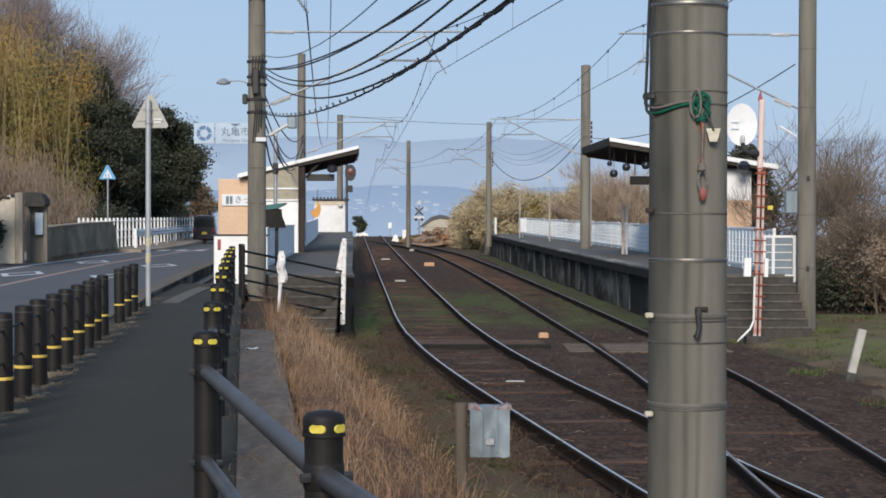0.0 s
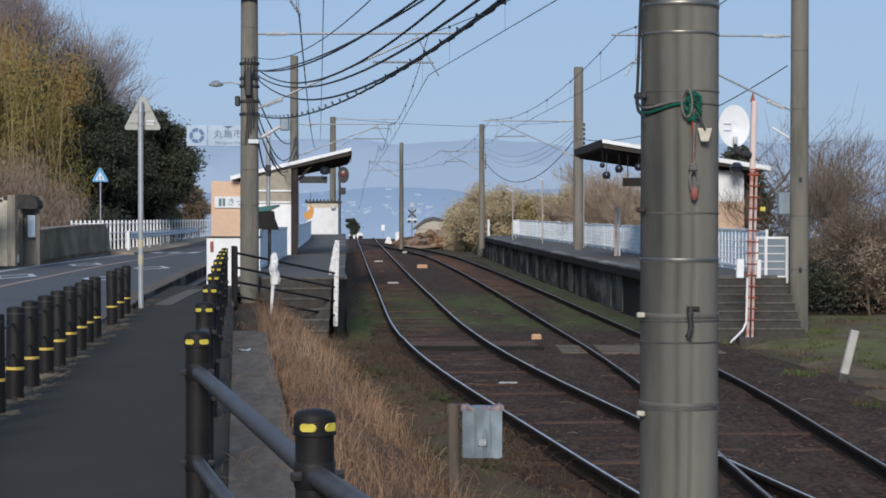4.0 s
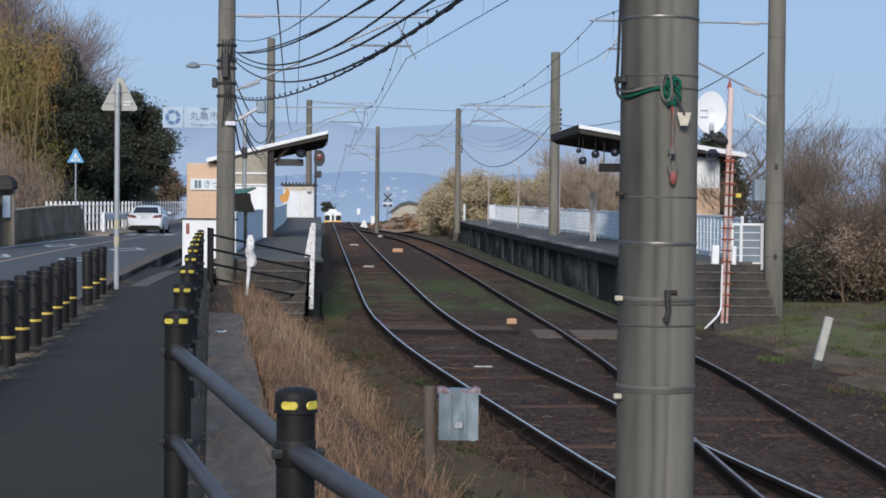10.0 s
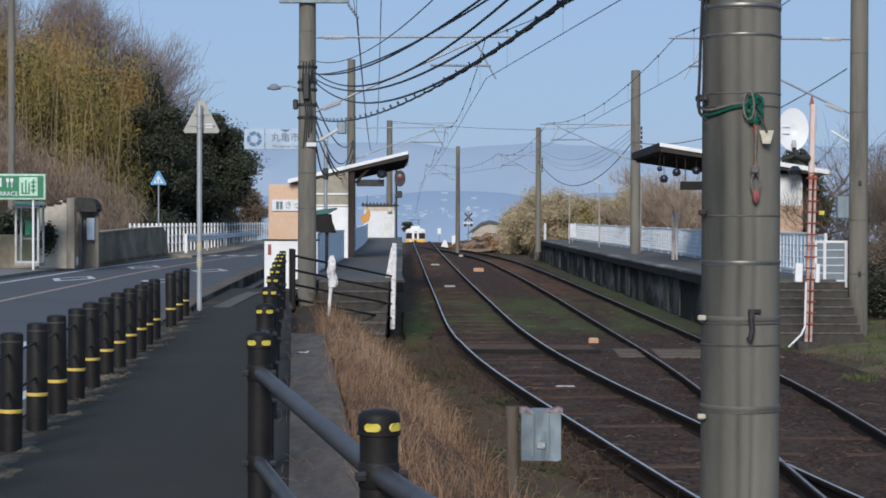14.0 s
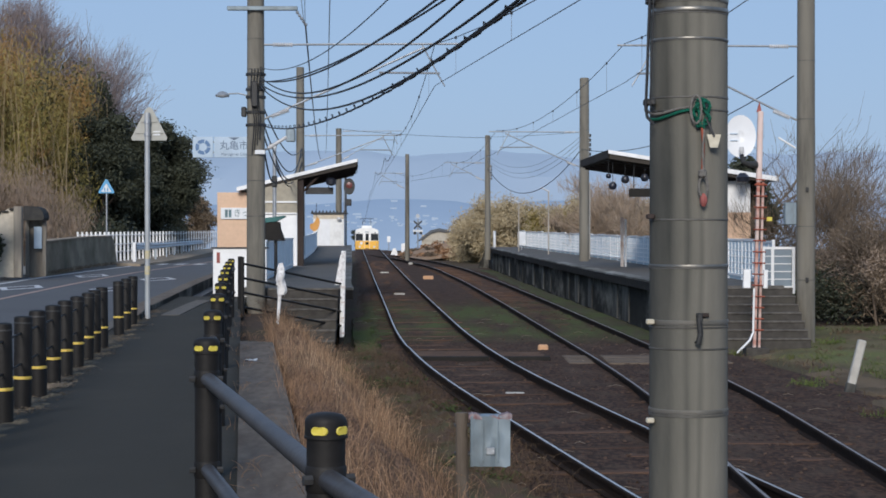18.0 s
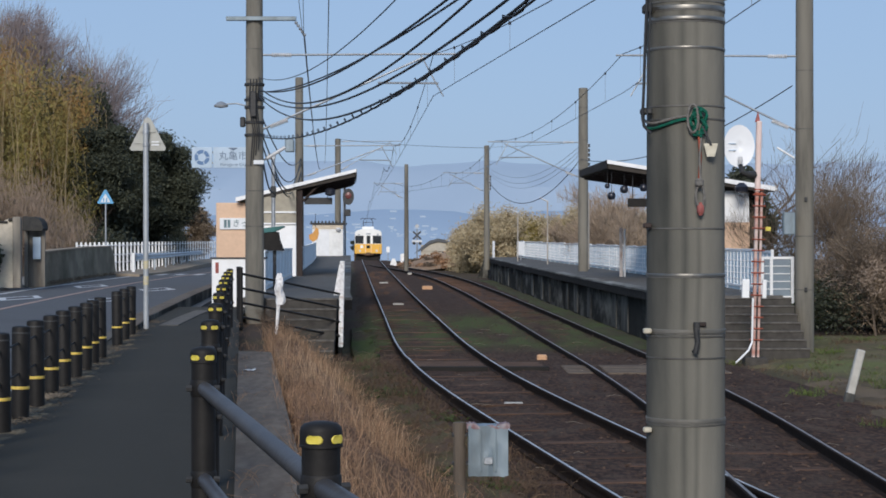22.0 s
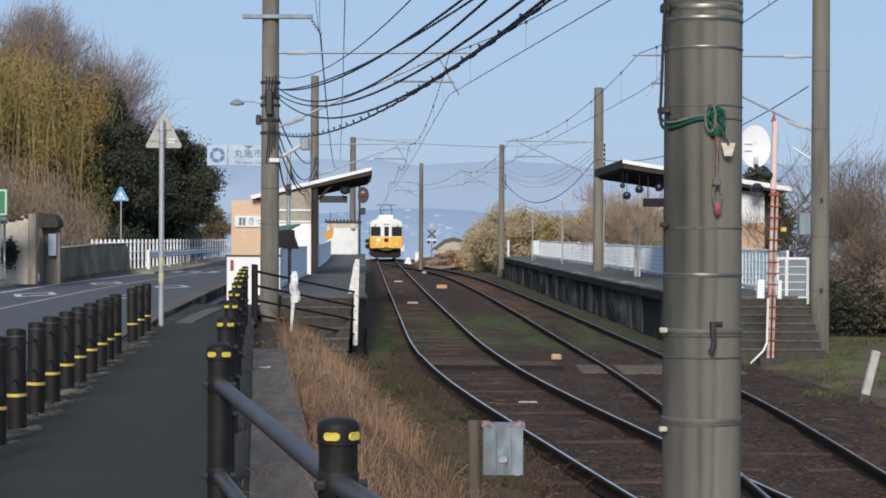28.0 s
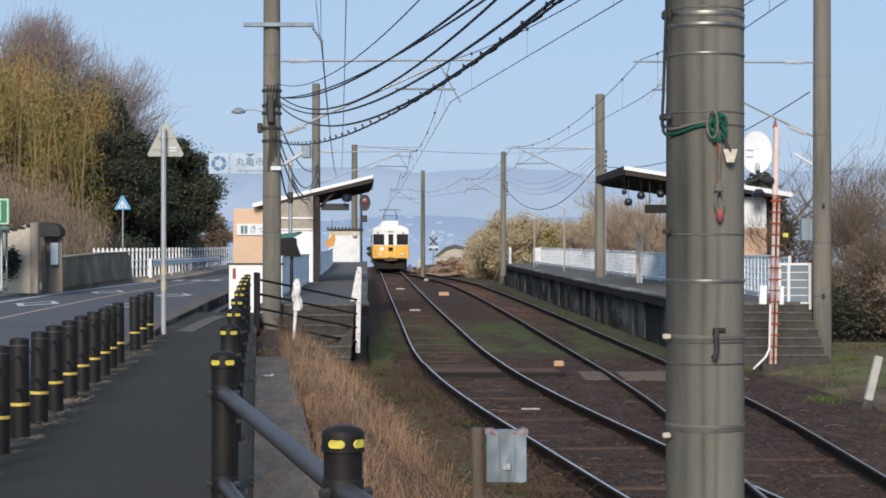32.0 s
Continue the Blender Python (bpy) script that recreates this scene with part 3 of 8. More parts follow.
def diamond(y, w):
    x0, z = road_mid(y) + w, road_z(y) + 0.006
    g = Geo()
    o = [(0, -2.4), (0.62, 0), (0, 2.4), (-0.62, 0)]
    i_ = [(0, -1.7), (0.4, 0), (0, 1.7), (-0.4, 0)]
    vs = [(x0 + a, y + b, z) for a, b in o + i_] + [(x0 + a, y + b, z - 0.004) for a, b in o]
    g.add(vs, [(k, (k + 1) % 4, 4 + (k + 1) % 4, 4 + k) for k in range(4)] + [(k + 8, (k + 1) % 4 + 8, (k + 1) % 4, k) for k in range(4)])
    return tagged(part("road_diamond", g, "road_paint"), "white painted diamond outline on asphalt", "road marking", kind="structure")


for y, w in ((51.5, 0.7), (63.0, 0.95), (53.2, -2.0), (68.0, -1.9)):
    diamond(y, w)
for y in (23.0,):
    c = [(road_mid(yy), yy, road_z(yy)) for yy in (y - 1.3, y, y + 1.3)]
    tagged(part("road_dash", strip(c, 1.1, 1.9, 0.006, 0.006, 0.004), "road_paint"), "white painted dash on the road", "road marking", kind="structure")

for k in range(7):
    c = [(road_mid(yy) - 2.6 + k * 0.92, yy, road_z(yy)) for yy in (93.0, 94.5, 96.0)]
    tagged(part("crossing_bar", strip(c, -0.23, 0.23, 0.006, 0.006, 0.004), "road_paint"), "white bar of a zebra crossing", "road marking", kind="structure")

# footpath of asphalt between the posts and the pipe fence
def bollard_x(y):
    return -2.91 - 0.0895 * (y - 11.8)


FPATH = []
for y in axis([(-30, 2, 4), (2, 41, 1.0)]):
    FPATH.append((fence_x(y), y, 0.0))
g = Geo()
xs_n = 9
for x, y, z in FPATH:
    xl, xr = min(bollard_x(y) - 0.22, x - 1.6), x + 0.12
    for k in range(xs_n):
        g.v.append((xl + (xr - xl) * k / (xs_n - 1), y, z + 0.008 * noise.noise((xl + k * 0.3, y * 0.5, 0))))
for j in range(len(FPATH) - 1):
    for k in range(xs_n - 1):
        g.f.append((j * xs_n + k, j * xs_n + k + 1, (j + 1) * xs_n + k + 1, (j + 1) * xs_n + k))
g.mi = [0] * len(g.f)
tagged(part("pavement", g, "asphalt_path", smooth=True), "dark asphalt footpath between posts and pipe fence", "pavement", kind="structure")
kerb_course = [(bollard_x(y) - 0.3, y, 0.02) for y in axis([(-30, 31, 1.5)])]
tagged(part("kerb", strip(kerb_course, -0.09, 0.09, 0, 0, 0.3), "concrete_kerb"), "weathered concrete kerb along the road", "kerb", kind="structure")
kerb_2 = [(x_, y_, 0.085) for x_, y_ in ((-4.62, 30), (-5.0, 34), (-5.3, 39), (-5.75, 46), (-6.1, 52), (-6.5, 60))]
tagged(part("kerb_top", strip(kerb_2, -0.2, 0.08, 0.012, 0.004, 0.05), "kerb_dirty"), "sandy worn top of the raised kerb", "kerb", kind="structure")
tagged(part("kerb_high", strip(kerb_2, -0.18, 0.1, -0.004, -0.004, 0.4), "concrete_dark"), "dark mossy raised kerb at the station entrance", "kerb", kind="structure")
apron = [(-4.27, 31.8, 0.012), (-4.36, 34, 0.012), (-4.46, 36.5, 0.012), (-4.5, 38.6, 0.012)]
tagged(part("pavement_apron", strip(apron, -0.16, 0.14, 0, 0, 0.1), "concrete_kerb"), "pale concrete ramp beside the footpath", "pavement", kind="structure")
bank_top = [(fence_x(y) + 0.36, y, 0.03) for y in axis([(-4, 24, 1)])]
tagged(part("retaining_kerb", strip(bank_top, -0.24, 0.17, 0, -0.02, 0.5), "kerb_dirty"), "stained concrete strip along the top of the bank", "kerb", kind="structure")
left_walk = [(road_mid(y) - 4.9, y, road_z(y) + 0.1) for y in axis([(-40, 96, 4)])]
tagged(part("pavement_left", strip(left_walk, -2.2, 1.0, 0, 0, 0.25), "concrete_pave"), "narrow concrete verge beyond the road", "pavement", kind="structure")

verge = [(road_mid(y) - 3.6, y, road_z(y) + 0.05) for y in axis([(88, 160, 4)])]
tagged(part("verge_left", strip(verge, -1.7, 0.0, 0.02, -0.035, 0.3), "verge_sand"), "sandy verge under the guard rail", "verge", kind="structure")

# bed of the tracks
bed_course = [(rail_a(y)[0], y, rail_a(y)[1] - 0.14) for y in axis([(-30, 15, 3), (15, 80, 1.0), (80, 420, 4)])]
bed = Geo()
cols = 34
for x, y, z in bed_course:
    w = 5.9 if y < 100 else max(2.0, 5.9 - (y - 100) * 0.08)
    for k in range(cols + 1):
        u = -1.75 + (w + 1.75) * k / cols
        ed = min(1, (u + 1.75) / 0.5, (w - u) / 0.5)
        xx = x + u
        bed.v.append((xx, y, z - 0.14 * (1 - ed) + (0.035 * noise.noise((xx * 2.5, y * 2.5, 3)) + 0.02 * noise.noise((xx * 7, y * 7, 5)))))
for j in range(len(bed_course) - 1):
    for k in range(cols):
        a = j * (cols + 1) + k
        bed.f.append((a, a + 1, a + cols + 2, a + cols + 1))
bed.mi = [0] * len(bed.f)
tagged(part("track_bed", bed, "ballast", smooth=True), "rust-brown ballast and earth under the rails", "track bed", kind="structure")


def rails(tab, y0, y1, name, label, cant=0.0, head="rail_top"):
    th = thing(name, label, "railway track", kind="structure")
    rows = smooth_table(tab, y0, y1, 1.2)
    for s in (-1, 1):
        g = Geo()
        prof = [(-0.055, -0.15), (-0.055, -0.14), (-0.01, -0.125), (-0.01, -0.045), (-0.033, -0.035), (-0.033, -0.004), (-0.026, 0), (-0.012, 0.001), (0.018, 0.001), (0.026, 0), (0.033, -0.004), (0.033, -0.035),
                (0.01, -0.045), (0.01, -0.125), (0.055, -0.14), (0.055, -0.15)]
        n = len(prof)
        for j, (y, x, z) in enumerate(rows):
            a, b = rows[min(j + 1, len(rows) - 1)], rows[max(j - 1, 0)]
            d = Vector((a[1] - b[1], a[0] - b[0], 0)).normalized()
            side = Vector((d.y, -d.x, 0))
            lift = cant if s < 0 and 12 < y < 36 else 0
            c = Vector((x, y, z + lift)) + side * (s * 0.75)
            g.v += [tuple(c + side * px_ + Vector((0, 0, pz))) for px_, pz in prof]
        for j in range(len(rows) - 1):
            for k in range(n):
                g.f.append((j * n + k, j * n + (k + 1) % n, (j + 1) * n + (k + 1) % n, (j + 1) * n + k))
                g.mi.append(1 if k == 7 else 0)
        part("rail", g, ["rail_side", head], th, "rusty steel rail with a worn bright head", smooth=True)
    return th


track_a = rails(TRACK_A, -40, 430, "railway_track_1", "steel rails of the curving main track", 0.03)
track_b = rails(TRACK_B, 8, 150, "railway_track_2", "steel rails of the passing track by the platform", head="rail_dull")

# ---- platforms ----
def platform(name, label, edge, back, y0, y1, z, face_side):
    """A platform from its edge line to its back line; face_side: the side on which the track lies."""
    th = thing(name, label, "platform", kind="structure")
    ys = axis([(y0, y1, 2.0)])
    g = Geo()
    for y in ys:
        a, b = edge(y), back(y)
        for x in (a, b):
            g.v.append((x, y, z(y)))
        for x in (a, b):
            g.v.append((x, y, z(y) - 0.16))
    for j in range(len(ys) - 1):
        o, q = j * 4, j * 4 + 4
        g.f += [(o, o + 1, q + 1, q), (o, q, q + 2, o + 2), (o + 1, o + 3, q + 3, q + 1), (o + 2, q + 2, q + 3, o + 3)]
    g.f += [(0, 2, 3, 1), (len(g.v) - 4, len(g.v) - 3, len(g.v) - 1, len(g.v) - 2)]
    g.mi = [0] * len(g.f)
    part("platform_slab", g, "asphalt_platform", th)
    e = [(edge(y), y, z(y)) for y in ys]
    part("edge_kerb", strip(e, -0.06 if face_side < 0 else -0.32, 0.32 if face_side < 0 else 0.06, 0.006, 0.006, 0.045), "edge_worn", th, "worn concrete platform edge")
    # edge beam and walls are near black, far darker than the worn edge
    part("fascia", strip([(x_, y_, z_ - 0.04) for x_, y_, z_ in e], -0.045 if face_side < 0 else -0.3, 0.3 if face_side < 0 else 0.045, 0, 0, 0.19), "under_black", th, "near-black overhanging edge beam")
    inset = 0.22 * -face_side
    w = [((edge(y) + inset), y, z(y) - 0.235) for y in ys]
    part("platform_wall", strip(w, -0.08, 0.08, 0, 0, 1.2), "concrete_dark", th, "near-black concrete platform wall")
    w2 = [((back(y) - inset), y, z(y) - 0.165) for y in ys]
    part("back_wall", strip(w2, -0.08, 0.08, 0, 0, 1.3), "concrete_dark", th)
    for y in (y0, y1):
        gg = Geo().box((min(edge(y), back(y)) + 0.15, y - 0.08, z(y) - 1.45), (max(edge(y), back(y)) - 0.15, y + 0.08, z(y) - 0.165))
        part("end_wall", gg, "concrete_dark", th)
    return th


def edge_1(y):
    return rail_a(y)[0] - 1.8


def back_1(y):
    return float(np.interp(y, [36, 60, 90, 125], [-3.6, -4.35, -5.5, -7.2]))


def edge_2(y):
    return float(np.interp(y, [38, 43.4, 65, 111], [5.2, 5.1, 4.7, 3.45]))


def back_2(y):
    return float(np.interp(y, [38, 66, 84, 114], [7.4, 7.4, 6.65, 5.35]))


def plat_z(y):
    return float(np.interp(y, [36, 66, 120], [0.27, 0.28, 0.5]))


plat_1 = platform("platform_1", "asphalt station platform beside the main track", edge_1, back_1, 38.1, 122, plat_z, 1)
plat_2 = platform("platform_2", "asphalt station platform with a near-black wall", edge_2, back_2, 39.5, 112, plat_z, -1)

part("end_wedge", Geo().prism([(3.4, 0.42), (3.62, 0.42), (3.62, -1.0), (2.9, -1.0)], 0.3, Matrix.Translation((0, 111.9, 0))), "concrete_dark", plat_2)


# ---- pipe fence along the path ----
def pipe_post():
    th = thing("fence_post", "dark brown steel fence post with yellow reflectors", "fence post")
    g = Geo().lathe([(0.051, -0.3), (0.051, 0.86), (0.051, 0.868)], 20)
    part("tube", g, "brown_paint", th, smooth=True)
    g = Geo().lathe([(0.0512, 0.865), (0.0575, 0.866), (0.0575, 0.872), (0.0558, 0.874), (0.0558, 0.908), (0.0535, 0.918), (0.045, 0.927), (0.02, 0.933)], 20)
    part("cap", g, "brown_paint", th, "dark plastic cap", smooth=True)
    for k in range(4):
        a0 = radians(-90 + (-36, 36, 144, 216)[k])
        g = Geo()
        n, h, wd = 14, 0.0115, 0.024
        ring, core = [], []
        for i in range(n):
            t = 2 * math.pi * i / n
            da = (0.013 * math.cos(t) + math.copysign(wd - 0.013, math.cos(t))) / 0.056
            ring.append((0.0562 * math.cos(a0 + da), 0.0562 * math.sin(a0 + da), 0.888 + h * math.sin(t)))
            core.append((0.0588 * math.cos(a0 + da * 0.85), 0.0588 * math.sin(a0 + da * 0.85), 0.888 + h * 0.85 * math.sin(t)))
        g.add(ring + core, [tuple(range(n, 2 * n))] + [(i, (i + 1) % n, n + (i + 1) % n, n + i) for i in range(n)])
        part("reflector", g, "yellow", th, "yellow reflector")
    for z in (0.76, 0.38):
        g = Geo().lathe([(0.0515, z - 0.035), (0.0545, z - 0.03), (0.0545, z + 0.03), (0.0515, z + 0.035)], 20)
        part("clamp", g, "brown_paint", th, smooth=True)
        for s in (-1, 1):
            part("bolt", Geo().tube([(s * 0.045, -0.025, z), (s * 0.07, -0.025, z)], 0.014, 6), "steel_dark", th)
    return th


POSTS = [(0.5, 2.05, -0.01), (-0.262, 5.0, 0.0), (-0.92, 8.0, 0.03), (-1.22, 10.9, 0.025), (-1.51, 13.8, 0.025), (-1.80, 16.7, 0.025), (-2.09, 19.6, 0.025), (-2.38, 22.5, 0.025), (-2.66, 25.4, 0.025),
         (-2.94, 28.3, 0.025), (-3.2, 31.2, 0.025)]
first = pipe_post()
first["group"] = "posts of the pipe fence"
first.matrix_basis = pose(*POSTS[1], 0, 0, 20)
for k, p in enumerate(POSTS):
    if k != 1:
        copy_thing(first, pose(*p, 0, 0, (k * 37) % 5 - 2))
pipes = thing("fence_rail", "two dark painted steel pipes between fence posts", "fence rail")
for a, b in zip(POSTS[:-1], POSTS[1:]):
    for z in (0.76, 0.38):
        part("pipe", Geo().tube([(a[0], a[1], a[2] + z), (b[0], b[1], b[2] + z)], 0.03, 12), "rail_pipe", pipes, smooth=True)
for z in (0.76, 0.38):
    part("pipe", Geo().tube([(POSTS[0][0], POSTS[0][1], POSTS[0][2] + z), (1.4, -1.0, z - 0.05)], 0.03, 12), "rail_pipe", pipes, smooth=True)


# ---- posts along the kerb ----
def kerb_post():
    th = thing("bollard", "dark brown round bollard with a yellow band", "bollard", group="bollards along the kerb")
    part("post", Geo().lathe([(0.07, -0.2), (0.072, 0.1), (0.072, 0.712), (0.069, 0.726), (0.055, 0.733), (0.02, 0.736)], 18), "brown_paint", th, smooth=True)
    part("band", Geo().lathe([(0.0725, 0.235), (0.0745, 0.237), (0.0745, 0.257), (0.0725, 0.259)], 18), "band_yellow", th, "yellow reflective band", smooth=True)
    part("top_ring", Geo().lathe([(0.0725, 0.672), (0.074, 0.675), (0.074, 0.683), (0.0725, 0.686)], 18), "steel_dark", th, smooth=True)
    return th


BY = [4.6, 5.8, 7.0, 8.2, 9.4, 10.6, 11.8, 12.95, 14.05, 15.15, 16.3, 17.45, 18.6, 19.8, 20.95, 21.95, 23.05, 25.8, 27.2, 28.6]
b0 = kerb_post()
b0.matrix_basis = pose(bollard_x(BY[0]), BY[0], 0)
for k, y in enumerate(BY[1:]):
    copy_thing(b0, pose(bollard_x(y), y, 0, 0.8 * math.sin(k * 2.1), 0.9 * math.cos(k * 1.7), k * 40))
chain = thing("bollard_bar", "thin dark bars linking the bollards", "bar")
for a, b in zip(BY[:-1], BY[1:]):
    if b - a < 2:
        for z in (0.6, 0.36):
            part("bar", Geo().tube([(bollard_x(a), a, z), (bollard_x(b), b, z)], 0.009, 6), "brown_paint", chain)


# ---- poles ----
def pole(name, label, x, y, z0, z1, r0, r1, bands=(), cat="utility pole", m="pole_concrete"):
    th = thing(name, label, cat, at=pose(x, y, z0))
    h = z1 - z0
    part("shaft", Geo().lathe([(r0, -0.4), (r0, 0), (r0 + (r1 - r0) * 0.5, h * 0.5), (r1, h - 0.02), (r1 * 0.8, h)], 28), m, th, "weathered grey concrete shaft", smooth=True)
    for b in bands:
        rr = r0 + (r1 - r0) * ((b - z0) / h)
        wd = 0.0045 if m == "pole_near" else 0.009
        part("band", Geo().lathe([(rr + 0.001, b - z0 - wd), (rr + 0.003, b - z0 - wd * 0.7), (rr + 0.003, b - z0 + wd * 0.7), (rr + 0.001, b - z0 + wd)], 28), "band_steel", th, "thin steel band", smooth=True)
    return th


big_pole = pole("utility_pole", "thick weathered concrete pole with steel bands", 1.23, 8.96, -0.6, 9.0, 0.185, 0.175,
                [2.56, 2.51, 2.026, 1.965, 1.46, 0.96, 0.86, 0.55], m="pole_near")
pole_left = pole("utility_pole", "concrete pole carrying cables beside the path", -3.44, 37.8, -0.4, 10.5, 0.19, 0.15, [5.2, 4.6, 4.25, 3.75, 2.9, 2.4, 1.7])
pole_2 = pole("utility_pole", "concrete catenary pole behind the shelter", -4.92, 74.0, -0.2, 7.75, 0.18, 0.15, [7.2, 6.3, 5.2])
pole_3 = pole("utility_pole", "concrete catenary pole with a signal", -5.66, 122.0, -0.2, 7.96, 0.205, 0.18, [7.7, 7.3, 6.5])
pole_mid = pole("utility_pole", "slim concrete catenary pole between the tracks", -1.36, 129.0, -0.7, 6.6, 0.16, 0.13)
pole_r = pole("utility_pole", "slim concrete catenary pole at the platform end", 3.36, 106.4, 0.2, 6.74, 0.17, 0.14)
pole_4 = pole("utility_pole", "concrete catenary pole on the platform", 5.76, 70.0, 0.2, 7.02, 0.19, 0.17, [6.3, 5.1])
pole_5 = pole("utility_pole", "tall concrete catenary pole by the platform steps", 7.68, 39.2, -0.75, 9.5, 0.195, 0.17, [4.9, 3.7, 1.5, 0.4])


# ---- shelters ----
def shelter(name, label, tip_x, y0, length, z_low, z_tip, x_low, sgn, run):
    """A waiting shelter with a one-pitch roof that rises towards the track. sgn: +1 when the track lies towards larger x; run: how far the track swerves in a metre."""
    th = thing(name, label, "shelter", at=pose(0, 0, 0))
    slope = (z_tip - z_low) / (tip_x - x_low)

    def zr(x):
        return z_low + slope * (x - x_low)

    def slab(x0, x1, ya, yb, tops, drops):
        g = Geo()
        for yy in (ya, yb):
            for low in (False, True):
                for x, t_, d_ in ((x0, tops[0], drops[0]), (x1, tops[1], drops[1])):
                    g.v.append((x + run * (yy - y0), yy, zr(x) - (d_ if low else t_)))
        g.f = [(0, 1, 5, 4), (2, 6, 7, 3), (0, 2, 3, 1), (4, 5, 7, 6), (0, 4, 6, 2), (1, 3, 7, 5)]
        g.mi = [0] * 6
        return g
    part("roof", slab(x_low, tip_x, y0, y0 + length, (0, 0), (0.13, 0.1)), "white_paint", th, "white painted roof edge")
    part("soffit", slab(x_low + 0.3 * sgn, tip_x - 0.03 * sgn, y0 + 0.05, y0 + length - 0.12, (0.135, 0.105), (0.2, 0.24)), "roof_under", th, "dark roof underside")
    # added board puts the underside's dark tone on the roof's track side
    part("tip_board", slab(tip_x, tip_x + 0.012 * sgn, y0 + 0.01, y0 + length, (0.004, 0.004), (0.23, 0.23)), "roof_under", th, "added dark board over the roof's track-side edge")
    for k in range(6):
        ya = y0 + 0.5 + k * (length - 1.0) / 5
        part("rafter", slab(x_low + 0.35 * sgn, tip_x - 0.1 * sgn, ya, ya + 0.08, (0.2, 0.24), (0.27, 0.3)), "rust_brown", th)
    return th, zr


sh1, zr1 = shelter("station_shelter", "station shelter with peach walls and white sloping roof", -2.25, 61.6, 8.5, 2.82, 3.74, -6.15, 1, -0.041)
zp = plat_z(62)
g = Geo().box((-6.82, 62.0, -0.3), (-5.35, 70, 2.66), 0.02)
part("wall", g, "peach", sh1, "peach rendered wall")
g = Geo().prism([(-5.35, 1.95), (-4.2, 1.95), (-4.2, zr1(-4.2) - 0.22), (-5.35, zr1(-5.35) - 0.22)], 0.06, Matrix.Translation((0, 61.64, 0)))
part("gable_panel", g, "grey_wall", sh1, "grey-beige gable panel")
g = Geo().box((-5.35, 61.66, 0.2), (-4.2, 61.9, 1.95), 0.01)
part("lower_wall", g, "white_paint", sh1, "white lower wall")
for z in (1.95, 2.32):
    part("trim", Geo().box((-5.35, 61.6, z), (-4.2, 61.64, z + 0.05)), "white_paint", sh1)
part("pillar", Geo().box((-4.2, 61.75, 0.25), (-4.0, 61.95, 3.2), 0.015), "rust_brown", sh1, "dark brown steel pillar")
part("brace", Geo().tube([(-4.1, 61.85, 2.6), (-3.5, 61.85, 3.2)], 0.04, 6), "rust_brown", sh1)

sh2, zr2 = shelter("station_shelter", "station shelter with white and peach wall on the platform", 5.05, 53.2, 7.8, 2.92, 3.67, 9.8, -1, -0.0185)
part("wall", Geo().box((7.5, 53.8, 0.0), (9.12, 60, 2.82), 0.02), "white_paint", sh2, "white rendered wall")
part("stripe", Geo().box((7.49, 53.79, 1.08), (9.13, 60.01, 1.93)), "peach", sh2, "peach band across the wall")
part("pillar", Geo().box((6.75, 53.5, 0.25), (6.93, 53.7, 3.1), 0.015), "rust_brown", sh2)


# ---- vegetation ----
def leaf_cloud(n, spots, size, flat=0.4, droop=0.0, seed=1, jitter=1.0, long=1.6):
    """Small leaf blades scattered in ellipsoid clumps: spots are rows x, y, z, rx, ry, rz."""
    rng = np.random.default_rng(seed)
    spots = np.array(spots, float)
    vol = (spots[:, 3] * spots[:, 4] * spots[:, 5]) ** 0.67
    pick = rng.choice(len(spots), n, p=vol / vol.sum())
    d = rng.normal(size=(n, 3))
    d /= np.linalg.norm(d, axis=1)[:, None]
    r = np.abs(rng.normal(0.62, 0.34, n))
    c = spots[pick, :3] + d * r[:, None] * spots[pick, 3:]
    a = rng.normal(size=(n, 3))
    a[:, 2] = a[:, 2] * flat - droop
    a /= np.linalg.norm(a, axis=1)[:, None]
    b = np.cross(a, rng.normal(size=(n, 3)))
    b /= np.linalg.norm(b, axis=1)[:, None] + 1e-9
    s = size * (0.6 + 0.8 * rng.random(n))[:, None]
    v = np.stack([c - a * s * long * 0.5, c + b * s * 0.5, c + a * s * long * 0.5, c - b * s * 0.5], 1).reshape(-1, 3)
    me_f = np.arange(4 * n).reshape(-1, 4)
    return v, me_f


def cloud_mesh(name, v, f, m):
    me = bpy.data.meshes.new(name)
    me.vertices.add(len(v))
    me.vertices.foreach_set("co", np.asarray(v, np.float32).ravel())
    me.loops.add(f.size)
    me.loops.foreach_set("vertex_index", f.ravel().astype(np.int32))
    me.polygons.add(len(f))
    me.polygons.foreach_set("loop_start", (np.arange(len(f)) * f.shape[1]).astype(np.int32))
    me.polygons.foreach_set("loop_total", np.full(len(f), f.shape[1], np.int32))
    me.materials.append(M[m])
    me.update()
    me.validate()
    return me


